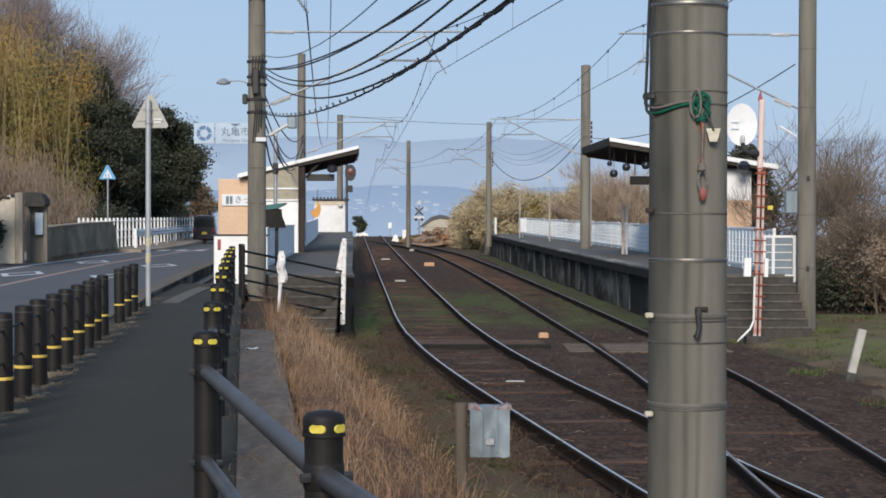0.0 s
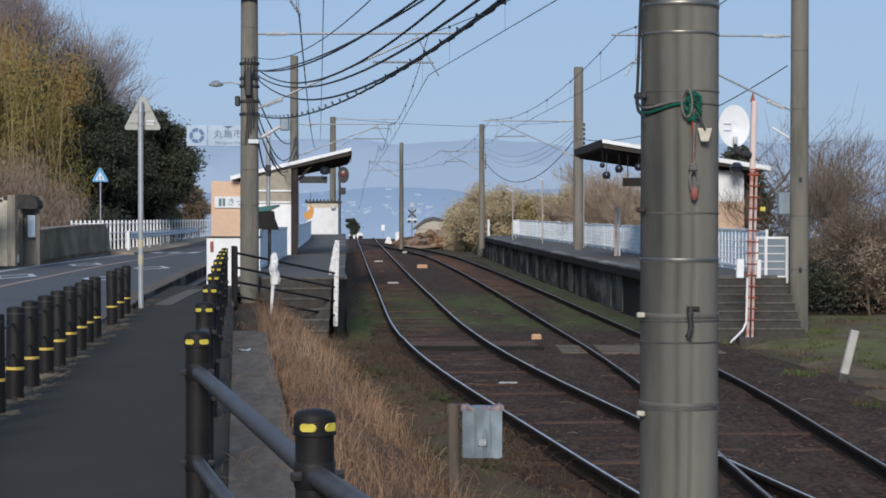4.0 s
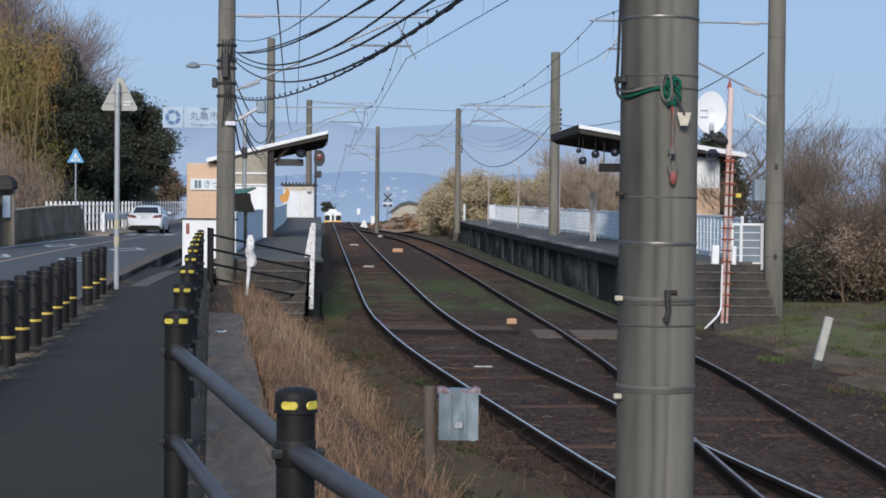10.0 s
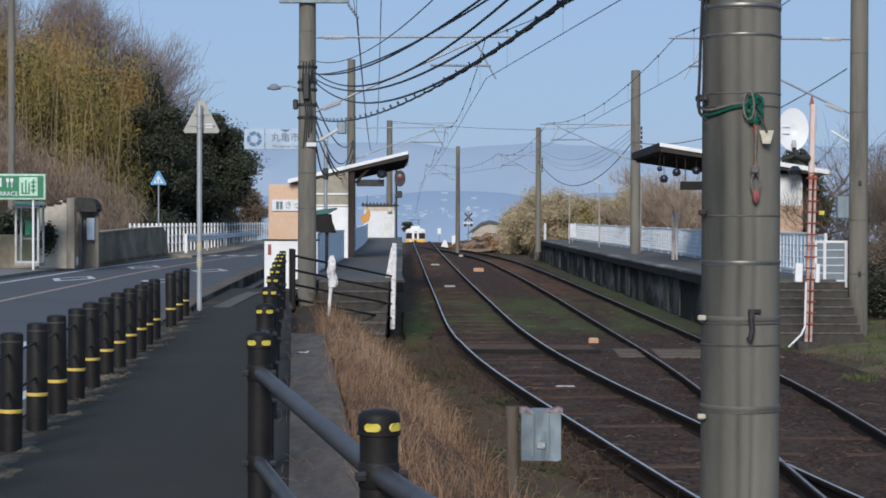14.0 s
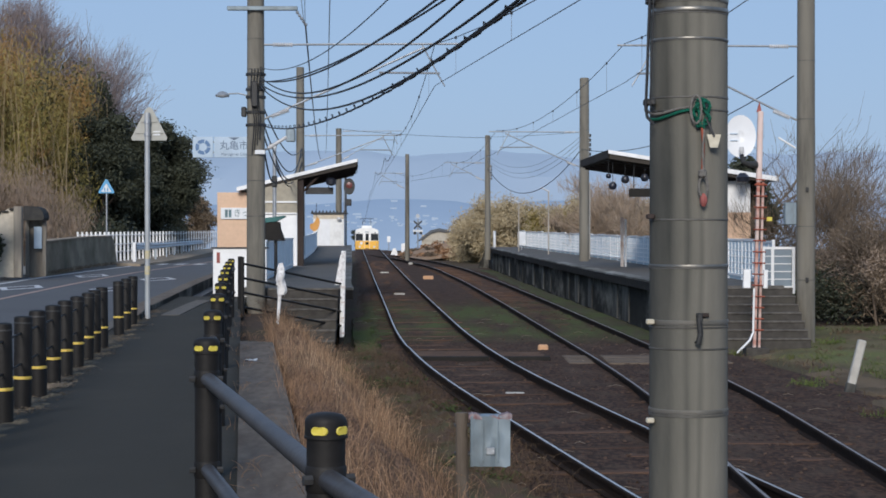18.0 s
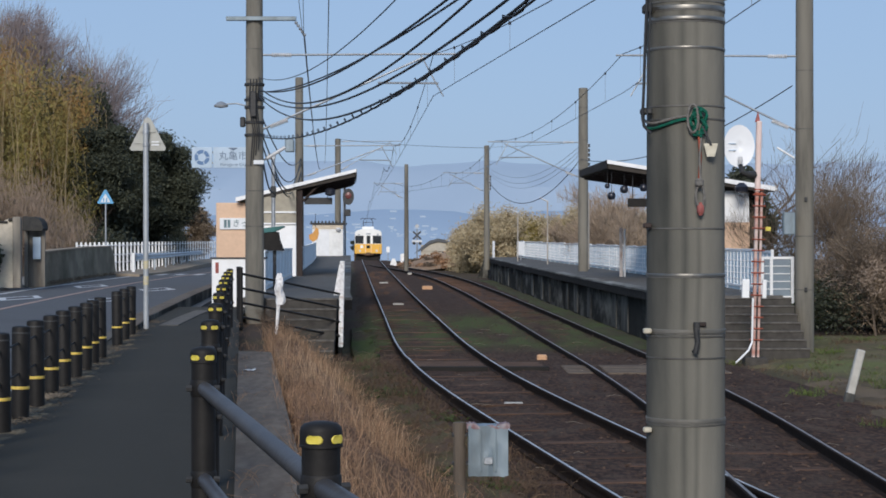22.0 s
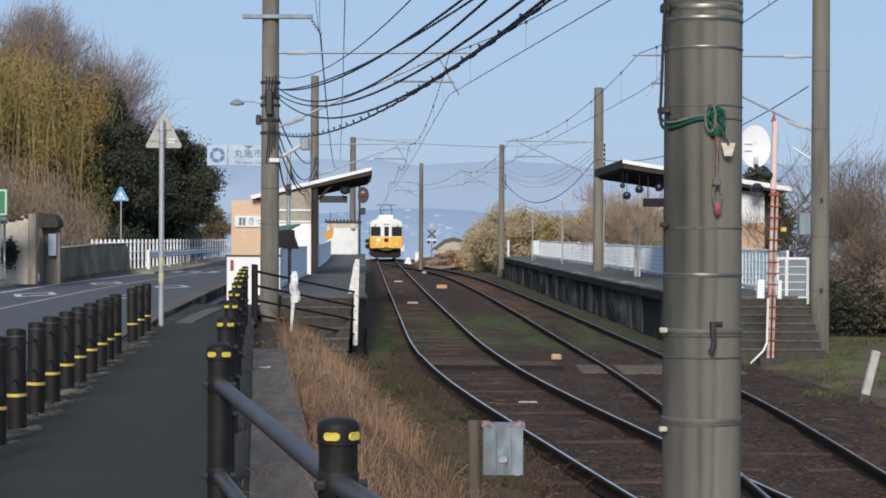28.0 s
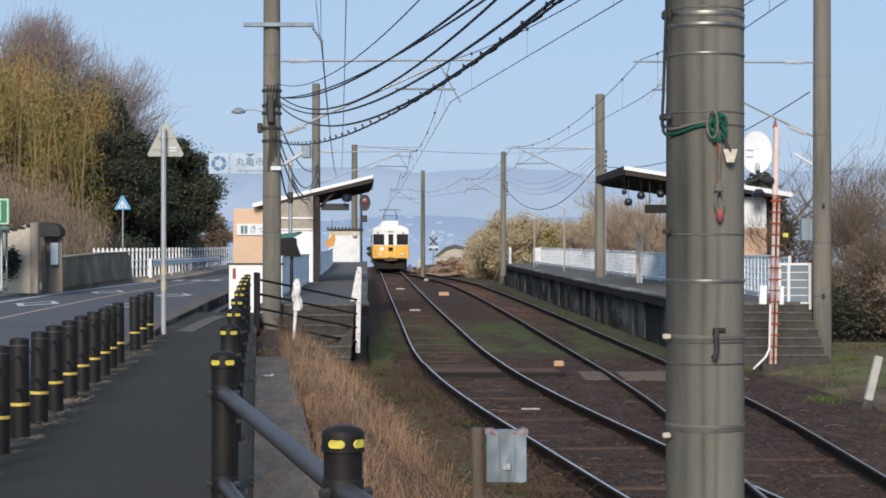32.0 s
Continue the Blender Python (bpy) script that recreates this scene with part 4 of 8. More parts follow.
def branches(base, height, spread, levels, seed, r0, lean=(0, 0), kids=4, up=0.5, min_r=0.006):
    """Trunk, limbs and twigs as one tapered net of bars; returns it and the twig ends."""
    rng = random.Random(seed)
    g, ends = Geo(), []

    def grow(p, d, length, r, lev):
        pts, rad = [p], [r]
        q, dd = p.copy(), d.copy()
        n = 4 if lev < 2 else 3
        for i in range(n):
            dd = (dd + Vector((rng.uniform(-1, 1), rng.uniform(-1, 1), rng.uniform(-0.4, 0.8) * up)) * 0.22).normalized()
            q = q + dd * (length / n)
            pts.append(q.copy())
            rad.append(max(min_r, r * (1 - 0.55 * (i + 1) / n)))
        g.tube(pts, rad, 5 if lev < 2 else 3, cap=False)
        if lev >= levels:
            ends.append(q.copy())
            return
        for k in range(kids + (1 if lev else 0)):
            i = rng.randint(1, n)
            a = rng.uniform(0, 2 * math.pi)
            nd = (dd * 0.7 + Vector((math.cos(a), math.sin(a), rng.uniform(-0.1, 0.6) * up * 2)) * spread).normalized()
            grow(pts[i], nd, length * rng.uniform(0.5, 0.75), max(min_r, rad[i] * 0.6), lev + 1)
    grow(Vector(base), Vector((lean[0], lean[1], 1)).normalized(), height, r0, 0)
    return g, ends


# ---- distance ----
# far haze is put into the pale colour and glow of these materials
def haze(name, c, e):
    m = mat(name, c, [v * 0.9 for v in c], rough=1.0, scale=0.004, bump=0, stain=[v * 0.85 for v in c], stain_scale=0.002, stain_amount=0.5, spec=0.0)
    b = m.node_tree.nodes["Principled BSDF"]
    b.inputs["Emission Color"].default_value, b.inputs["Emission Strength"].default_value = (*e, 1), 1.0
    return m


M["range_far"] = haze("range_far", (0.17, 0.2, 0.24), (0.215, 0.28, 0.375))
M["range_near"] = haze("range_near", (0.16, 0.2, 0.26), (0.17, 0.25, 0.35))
# the near range glows paler towards its foot, as painted ground haze
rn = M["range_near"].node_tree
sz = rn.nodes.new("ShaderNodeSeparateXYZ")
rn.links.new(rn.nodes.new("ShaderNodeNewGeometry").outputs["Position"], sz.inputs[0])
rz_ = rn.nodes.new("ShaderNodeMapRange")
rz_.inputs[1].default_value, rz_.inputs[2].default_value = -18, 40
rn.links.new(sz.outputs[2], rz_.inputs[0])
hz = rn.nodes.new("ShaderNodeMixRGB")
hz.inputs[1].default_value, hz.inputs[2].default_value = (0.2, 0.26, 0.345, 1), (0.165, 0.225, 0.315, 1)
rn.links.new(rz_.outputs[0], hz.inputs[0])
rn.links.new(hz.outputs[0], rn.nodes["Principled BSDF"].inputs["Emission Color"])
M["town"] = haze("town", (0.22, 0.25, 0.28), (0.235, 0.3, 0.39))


def mountain_range(name, label, y, base, top, var, seed, m, f):
    xs = axis([(-2600, 2600, 25)])
    rows = 7
    g = Geo()
    for j in range(rows):
        u = j / (rows - 1)
        for x in xs:
            h = top + var * (noise.noise((x * f, seed, 0)) + 0.5 * noise.noise((x * f * 2.7, seed, 3)) + 0.2 * noise.noise((x * f * 9, seed, 7)))
            g.v.append((x, y + 700 * u * u + 120 * noise.noise((x * f * 4, u * 3, seed)), base + (h - base) * math.sin(u * math.pi / 2)))
    w = len(xs)
    g.f = [(j * w + i, j * w + i + 1, (j + 1) * w + i + 1, (j + 1) * w + i) for j in range(rows - 1) for i in range(w - 1)]
    g.mi = [0] * len(g.f)
    return tagged(part(name, g, m, smooth=True), label, "mountains", kind="structure")


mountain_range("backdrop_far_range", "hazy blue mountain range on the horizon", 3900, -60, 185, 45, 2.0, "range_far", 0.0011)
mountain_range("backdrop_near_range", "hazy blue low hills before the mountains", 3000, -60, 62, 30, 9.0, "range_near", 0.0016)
rng = random.Random(4)
g = Geo()
for _ in range(230):
    x = rng.gauss(-60, 230)
    y = rng.uniform(2500, 2950)
    z = rng.gauss(13, 4) if rng.random() < 0.75 else rng.uniform(-20, 45)
    w = rng.uniform(2, 9)
    g.box((x, y, z), (x + w, y + 6, z + rng.uniform(0.8, 2.6)))
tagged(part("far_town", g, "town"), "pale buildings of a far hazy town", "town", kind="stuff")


# ---- woods ----
def grove(name, label, n, spots, size, m, seed, droop=0.3, category="trees", long=2.2, flat=0.5):
    v, f = leaf_cloud(n, spots, size, droop=droop, seed=seed, long=long, flat=flat)
    ob = new(name, cloud_mesh(name, v, f, m))
    return tagged(ob, label, category, kind="stuff")


def scatter(seed, n, x0, x1, y0, y1, r, zr, lift=0.0, zmax=None):
    rng = random.Random(seed)
    out = []
    while len(out) < n:
        x, y = rng.uniform(x0, x1), rng.uniform(y0, y1)
        s = rng.uniform(0.65, 1.35)
        h = ground_z(x, y)
        if x > road_mid(y) - 5.2 and x < -5:
            continue
        out.append((x, y, h + zr * s * 0.85 + lift, r * s, r * s, zr * s))
    return out


def crest(x):
    """How high the wood stands on the hillside, by its place across."""
    return float(np.interp(x, [-60, -36, -25.5, -22, -20, -18.4, -17.6], [20.5, 15.2, 13.2, 12.6, 11, 8.8, 5.5]))


def plumes(seed, n, y0, y1, x0, x1, r, zr, low=0.0, high=1.0, stands=0):
    """Upright plumes of bamboo that fill the hillside up to its crest."""
    rng = random.Random(seed)
    spots = [(rng.uniform(x0, x1), rng.uniform(y0, y1)) for _ in range(stands)]
    out = []
    for _ in range(n):
        y = rng.uniform(y0, y1)
        x = rng.uniform(x0, x1)
        if stands:
            x, y = rng.choice(spots)
            x, y = x + rng.gauss(0, 0.5), y + rng.gauss(0, 0.8)
        # keeps plumes left of a sight line from the camera, clear of the evergreens
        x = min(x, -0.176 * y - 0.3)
        s = rng.uniform(0.7, 1.3)
        top = crest(x) * (0.8 + 0.25 * (y - 92) / 40)
        u = low + (high - low) * (rng.random() ** 0.8)
        z = 1.5 + u * (top - 2.5)
        out.append((x, y, z, r * s, r * s, zr * s))
    return out


def culms(name, label, seed, n, x0, x1, y0, y1, h, m):
    rng = random.Random(seed)
    g = Geo()
    for _ in range(n):
        x, y = rng.uniform(x0, x1), rng.uniform(y0, y1)
        z = ground_z(x, y)
        hh = min(h * rng.uniform(0.7, 1.1), crest(x) - z if x < -5 else h)
        lx, ly = rng.uniform(-0.9, 0.9), rng.uniform(-0.9, 0.3)
        pts = [(x, y, z - 0.2), (x + lx * 0.15, y + ly * 0.15, z + hh * 0.5), (x + lx * 0.6, y + ly * 0.6, z + hh * 0.85), (x + lx * 1.3, y + ly * 1.3, z + hh)]
        g.tube(pts, [0.017, 0.015, 0.012, 0.008], 4, cap=False)
    return tagged(part(name, g, m), label, "bamboo", kind="stuff")


M["culm"] = mat("culm", (0.34, 0.25, 0.13), (0.24, 0.18, 0.09), rough=0.6, scale=0.6, bump=0, stain=(0.2, 0.13, 0.06), stain_scale=0.3)
M["leaf_brown"] = leafmat("leaf_brown", (0.33, 0.2, 0.07), 0.18, stain=(0.29, 0.155, 0.045), amount=0.7)
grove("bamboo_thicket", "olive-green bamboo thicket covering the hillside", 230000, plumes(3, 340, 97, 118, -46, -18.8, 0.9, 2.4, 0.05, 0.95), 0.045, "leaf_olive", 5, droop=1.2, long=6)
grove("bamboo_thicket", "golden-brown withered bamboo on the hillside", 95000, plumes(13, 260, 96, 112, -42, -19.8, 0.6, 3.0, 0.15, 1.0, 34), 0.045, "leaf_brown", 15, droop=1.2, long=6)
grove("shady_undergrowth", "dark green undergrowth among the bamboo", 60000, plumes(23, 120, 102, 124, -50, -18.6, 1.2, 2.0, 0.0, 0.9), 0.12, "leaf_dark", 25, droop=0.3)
for k, (x, y, z, n) in enumerate([(-20.5, 119, 10.6, 5), (-19.9, 118, 9.6, 4), (-25.6, 113, 9.4, 6), (-26.8, 112, 8.0, 5), (-21.6, 119, 9.4, 4)]):
    rk = random.Random(400 + k)
    clump = [(x + rk.gauss(0, 0.35), y + rk.gauss(0, 0.5), z - rk.random() * 2.6, 0.4, 0.4, 0.75) for _ in range(n * 3)]
    grove("dark_evergreens", "dark evergreen crowns standing out of the wood", 3400 * n, clump, 0.07, "leaf_dark", 410 + k, droop=0.3)
culms("bamboo_culms", "pale thin bamboo stems on the slope", 31, 260, -48, -18.3, 94, 112, 9, "culm")
grove("slope_brush", "dry grey-brown brush at the foot of the slope", 95000, scatter(41, 90, -40, -17.4, 90, 97, 1.1, 1.6), 0.019, "leaf_brush", 42, droop=-2.6, long=20)


def tree_bare(label, x, y, z, h, seed, m="twig_grey", r0=0.14, levels=3, kids=5, spread=0.75, fan=18):
    th = thing("bare_tree", label, "tree", at=pose(x, y, z))
    g, ends = branches((0, 0, -0.4), h * 0.5, spread, levels, seed, r0, kids=kids, up=0.7, min_r=0.008 * max(1, y / 60))
    part("bare_crown", g, m, th, "bare grey-brown branches")
    rng = np.random.default_rng(seed)
    e = np.repeat(np.array([tuple(p) for p in ends]), fan, 0)
    out = e - np.array([0, 0, h * 0.3])
    out /= np.linalg.norm(out, axis=1)[:, None]
    d = rng.normal(size=e.shape) * 0.28 + out * 0.7 + np.array([0, 0, 0.25])
    e = e + rng.normal(size=e.shape) * h * 0.03
    ln = h * 0.09 * (0.5 + rng.random((len(e), 1)))
    sd = np.cross(d, rng.normal(size=e.shape))
    sd *= (0.0055 * max(1, y / 60)) / np.linalg.norm(sd, axis=1)[:, None]
    e = e - d * ln * 0.7 * rng.random((len(e), 1))
    tip = e + d * ln
    v = np.stack([e - sd, e + sd, tip + sd * 0.5, tip - sd * 0.5], 1).reshape(-1, 3)
    ob = new("twig_haze", cloud_mesh("twig_haze", v, np.arange(len(v)).reshape(-1, 4), m))
    ob.parent = th
    tagged(ob, "haze of fine bare twigs", kind="stuff")
    return th


for k, (x, y, top) in enumerate([(-21.6, 126, 12.0), (-22.6, 125, 13.2), (-23.8, 126, 14.4), (-25.2, 127, 15.3), (-26.6, 127, 16.0), (-28.2, 127, 16.8), (-30, 127, 17.6), (-32, 127, 18.4), (-35, 127, 19.2), (-38, 128, 20), (-22.2, 120, 11.0), (-24.2, 121, 12.4), (-26.4, 121, 13.6), (-29, 121, 14.8), (-32, 121, 16), (-35, 122, 17), (-23.2, 132, 14.2), (-27, 132, 16.6), (-31, 132, 18.2)]):
    z = max(0.0, min(ground_z(x, y), top - 6.5))
    tree_bare("leafless tree with fine grey twigs on the hill", x, y, z, (top - z) * 0.97, 100 + k, kids=5, spread=0.6)


def crown_tree(name, label, x, y, z, spots, n, size, m, seed, trunk_h, r0, crown_label):
    th = thing(name, label, "tree", at=pose(x, y, z))
    g, ends = branches((0, 0, -0.3), trunk_h, 0.9, 2, seed, r0, kids=4, up=0.6)
    part("trunk", g, "bark", th)
    v, f = leaf_cloud(n, spots, size, droop=0.3, seed=seed, flat=0.7, long=3.0)
    ob = new("crown", cloud_mesh("crown", v, f, m))
    ob.parent = th
    ob["label"] = crown_label
    return th


def crown_spots(seed, n, rx, ry, rz, cz, s0, s1):
    rng = random.Random(seed)
    out = []
    for _ in range(n):
        d = Vector((rng.gauss(0, 1), rng.gauss(0, 1), rng.gauss(0, 1))).normalized()
        q = rng.uniform(0.45, 1.0)
        s = rng.uniform(s0, s1)
        out.append((d.x * rx * q, d.y * ry * q, cz + d.z * rz * q, s, s, s * 0.7))
    return out


crown_tree("evergreen_tree", "broad dark evergreen tree by the road", -18.07, 122, 0.48, crown_spots(5, 85, 3.45, 3.3, 3.8, 4.26, 0.58, 1.25), 110000, 0.086, "leaf_dark", 11, 3.4, 0.28, "dark green dense crown")
crown_tree("evergreen_tree", "smaller dark evergreen tree with ragged crown", -18.6, 108, 1.0, crown_spots(6, 50, 2.2, 2.0, 3.0, 4.2, 0.5, 1.1), 46000, 0.075, "leaf_dark", 12, 2.6, 0.2, "dark green crown")
crown_tree("evergreen_tree", "brownish half-bare tree with ragged crown by the road", -20.0, 160, -0.6, crown_spots(7, 40, 2.3, 2.0, 2.9, 3.2, 0.5, 1.1), 22000, 0.08, "leaf_dry", 13, 2.0, 0.15, "dull brownish crown")
crown_tree("evergreen_tree", "dark leafy shrub tree behind the platform fence", 9.4, 57, -0.7, crown_spots(8, 34, 0.8, 1.0, 1.7, 2.3, 0.3, 0.6), 16000, 0.09, "leaf_dark", 14, 2.0, 0.1, "dark green crown")


crown_tree("evergreen_tree", "small dark tree far beyond the crest", -11.5, 320, -3.9, crown_spots(17, 16, 0.9, 0.9, 2.0, 4.4, 0.35, 0.6), 2600, 0.16, "leaf_dark", 18, 2.4, 0.12, "dark green crown")


# thickets beyond the right platform
def gold_spots(seed, n, x0, x1, y0, y1, h0, h1):
    rng = random.Random(seed)
    out = []
    for _ in range(n):
        x, y = rng.uniform(x0, x1), rng.uniform(y0, y1)
        top = float(np.interp(x, [1.7, 2.3, 3.8, 7.2, 9.7, 20], [0.72 * h0, h0 * 0.92, h1, h1 * 0.9, h1 * 0.95, h1])) * rng.uniform(0.75, 1.1)
        z = -0.6 + rng.random() ** 0.7 * top
        s = rng.uniform(0.3, 0.8)
        out.append((x, y, z, s, s, s * 1.2))
    return out


grove("dry_thicket", "golden dry bamboo thicket beyond the platform", 210000, gold_spots(61, 900, 1.75, 17, 122, 140, 3.2, 3.8), 0.045, "leaf_gold", 62, droop=0.6, long=5)
grove("dry_thicket", "olive patches in the dry thicket beyond the platform", 26000, gold_spots(63, 46, 3.0, 15, 121, 130, 2.4, 2.8), 0.06, "leaf_olive", 64, droop=1.0, long=4)
for k, (x, y, h) in enumerate([(8.6, 86, 4.4), (8.9, 90, 4.6), (9.6, 88, 4.5), (10.6, 92, 4.8), (11.8, 90, 4.6), (8.6, 98, 4.8), (13, 94, 5.2), (8.2, 104, 4.2), (9.2, 82, 4.0)]):
    tree_bare("leafless reddish-brown shrub tree behind the platform", x, y, -0.7, h * 1.0, 200 + k, m="twig", r0=0.05, kids=5, fan=10)
grove("brown_brush", "reddish-brown brush behind the platform", 30000, scatter(71, 46, 8.6, 16, 84, 104, 0.9, 1.1, 0.4), 0.05, "leaf_dry", 72, droop=-1.0, long=6)
# bushes by the steps
for k, (x, y, h) in enumerate([(10.2, 50, 3.8), (11.4, 52, 4.6), (12.6, 50, 4.2), (13.8, 53, 4.9), (10.9, 46, 3.2), (12.2, 46.5, 3.6), (13.4, 46, 3.6), (15, 50, 4.6), (9.6, 54, 4.2), (11.9, 57, 5.0), (16, 55, 5)]):
    tree_bare("leafless thorny bush with brown twigs", x, y, -0.8, h * 1.05, 300 + k, m="twig_dark", r0=0.035, kids=5, spread=0.9, fan=12)
tree_bare("tall leafless tree behind the shelter", 11.0, 60, -0.6, 7.2, 336, m="twig_dark", r0=0.17, kids=4, levels=3, spread=1.1, fan=6)
grove("brown_bushes", "dry brown bushes beside the platform steps", 52000, scatter(81, 60, 9.7, 17, 45, 57, 0.75, 0.95, 0.1), 0.017, "leaf_dry", 82, droop=-0.8, long=8, category="bushes")
grove("tan_bushes", "tan and olive dead leaves on the bushes", 15000, scatter(87, 26, 9.8, 17, 44.5, 50, 0.6, 0.75, 0.9), 0.022, "leaf_brush", 88, droop=-0.4, long=5, category="bushes")
grove("green_bushes", "dull green leaves low in the bushes", 20000, scatter(83, 34, 9.6, 17, 46, 56, 0.6, 0.7, 0.1), 0.04, "leaf_green", 84, droop=0, category="bushes")
grove("dark_bushes", "dark evergreen undergrowth in the bushes", 42000, scatter(85, 52, 9.5, 17, 46, 57, 0.7, 0.8, 0.0), 0.045, "leaf_dark", 86, droop=0, category="bushes")


# grass
def grass_spots(seed, n, yr, xr, gate=0.0, zoff=-0.04):
    rng = random.Random(seed)
    out = []
    while len(out) < n:
        y = rng.uniform(*yr)
        a, b = xr(y)
        x = rng.uniform(a, b)
        if noise.noise((x * 1.3, y * 0.6, seed)) < gate:
            continue
        out.append((x, y, ground_z(x, y) + zoff))
    return out


def surf(x, y):
    u = x - rail_a(y)[0]
    bed_z = rail_a(y)[1] - 0.14 - 0.14 * (1 - max(0, min(1, (u + 1.75) / 0.5, (5.9 - u) / 0.5)))
    return max(ground_z(x, y), bed_z) if -1.75 < u < 5.9 else ground_z(x, y)


def mat_sheet(name, label, m, ys, xr, n, lift, fuzz, category="grass"):
    """A low mat of growth between two lines, that sinks into the ground at its rim."""
    g = Geo()
    for jj, y in enumerate(ys):
        a, b = xr(y)
        for k in range(n):
            x = a + (b - a) * k / (n - 1)
            q = min(1, k / 2, (n - 1 - k) / 2, jj / 3, (len(ys) - 1 - jj) / 3)
            bump = noise.noise((x * 1.8, y * 0.9, 8)) + 0.3 * noise.noise((x * 5, y * 1.6, 4))
            g.v.append((x, y, surf(x, y) - 0.07 + q * (0.07 + lift + fuzz * bump)))
    g.f = [(j * n + k, j * n + k + 1, (j + 1) * n + k + 1, (j + 1) * n + k) for j in range(len(ys) - 1) for k in range(n - 1)]
    g.mi = [0] * len(g.f)
    return tagged(part(name, g, m, smooth=True), label, category, kind="stuff")


mat_sheet("dead_grass_mat", "matted straw-coloured dead grass on the bank", "thatch", axis([(8.5, 20, 0.25), (20, 31, 0.4)]), lambda y: (fence_x(y) + 0.5 + 0.1 * noise.noise((y * 1.7, 3, 5)), fence_x(y) + 1.55 + 0.012 * y + 0.2 * noise.noise((y * 0.5, 0, 5))), 24, 0.08, 0.06)
mat_sheet("weed_mat", "green and brown weeds on the bank by the rails", "weed_mat", axis([(9, 52, 0.3)]), lambda y: (fence_x(y) + 1.3 + 0.012 * min(y, 30 - 2.4 * max(0, y - 30)) if y < 37 else rail_a(y)[0] - 1.75, rail_a(y)[0] - 1.2 + 0.35 * noise.noise((y * 0.5, 0, 2)) + 0.3 * noise.noise((y * 2.1, 0, 6))), 22, 0.05, 0.04)
mat_sheet("grass_verge", "mossy green verge under the platform wall", "moss_mat", axis([(40, 106, 0.5)]), lambda y: (edge_2(y) - 0.75 + 0.2 * noise.noise((y * 0.4, 0, 1)), edge_2(y) + 0.16), 10, 0.05, 0.04)
mat_sheet("grass_patch", "short green and straw grass by the marker post", "grass_mat", axis([(20, 46, 0.3)]), lambda y: (6.3 + 0.9 * noise.noise((y * 0.4, 0, 7)) + 0.5 * noise.noise((y * 1.7, 0, 9)), 14), 60, 0.03, 0.05)


def stalks(name, label, spots, h0, h1, r, m, seed, lean=1.0):
    """Single dry stalks that bend over, each a thin three-sided bar."""
    rng = random.Random(seed)
    g = Geo()
    for x, y, z in spots:
        h = rng.uniform(h0, h1)
        a = rng.uniform(0, 2 * math.pi)
        l = lean * h * rng.uniform(0.1, 1.0)
        dx, dy = math.cos(a) * l, math.sin(a) * l
        g.tube([(x, y, z), (x + dx * 0.2, y + dy * 0.2, z + h * 0.5), (x + dx * 0.6, y + dy * 0.6, z + h * 0.85), (x + dx, y + dy, z + h * rng.uniform(0.7, 1.0))], [r, r * 0.9, r * 0.7, r * 0.4], 3, cap=False)
    return tagged(part(name, g, m), label, "grass", kind="stuff")


stalks("dry_grass", "tall straw-coloured dry grass on the bank", grass_spots(1, 2700, (8.6, 30.5), lambda y: (fence_x(y) + 0.47, fence_x(y) + 1.5 + 0.012 * y), 0.03, 0.0), 0.1, 0.36, 0.0016, "straw", 1, 0.75)
stalks("dry_grass", "pale upright dry grass on the bank", grass_spots(4, 520, (8.6, 28), lambda y: (fence_x(y) + 0.47, fence_x(y) + 1.7 + 0.012 * y), 0.12, -0.02), 0.2, 0.5, 0.0014, "straw_light", 14, 0.6)
stalks("dry_weeds", "brown dry weeds between the bank and the track", grass_spots(5, 3200, (11.0, 36.0), lambda y: (fence_x(y) + 1.3, rail_a(y)[0] - 0.95), -0.1, 0.0), 0.06, 0.3, 0.002, "weed_brown", 15, 1.0)
stalks("dry_grass", "dark brown withered grass on the bank", grass_spots(21, 2200, (8.6, 30.5), lambda y: (fence_x(y) + 0.5, fence_x(y) + 1.8 + 0.012 * y), -0.3, 0.0), 0.08, 0.26, 0.0018, "weed_brown", 22, 0.9)
stalks("dry_weeds", "brown dry weeds on the slope before the platform", grass_spots(6, 900, (28.0, 36.5), lambda y: (fence_x(y) + 0.5, rail_a(y)[0] - 1.0), -0.2, 0.0), 0.1, 0.38, 0.0035, "weed_brown", 16, 1.2)
stalks("dry_weeds", "reddish dry weeds creeping over the path's rim", grass_spots(7, 1100, (7.0, 27.0), lambda y: (fence_x(y) + 0.12, fence_x(y) + 0.8), 0.08, 0.0), 0.03, 0.16, 0.0018, "straw", 17, 1.8)
rg = random.Random(96)
tuft_g, tuft_s = [], []
for _ in range(260):
    y = rg.uniform(19, 44)
    x = rg.uniform(5.75, 6.2 + 0.16 * y)
    s = rg.uniform(0.08, 0.3)
    (tuft_g if noise.noise((x * 0.9, y * 0.35, 3)) > 0.02 else tuft_s).append((x, y, ground_z(x, y) + s * 0.2, s * 1.6, s * 1.6, s * 0.4))
grove("green_grass", "tufts of short green grass by the marker post", 11000, tuft_g, 0.012, "grass_green", 97, droop=-1.2, category="grass", long=9)
grove("withered_grass", "withered brown grass by the marker post", 5000, tuft_s, 0.011, "weed_brown", 98, droop=-0.8, category="grass", long=9)
rw = random.Random(88)
clumps = []
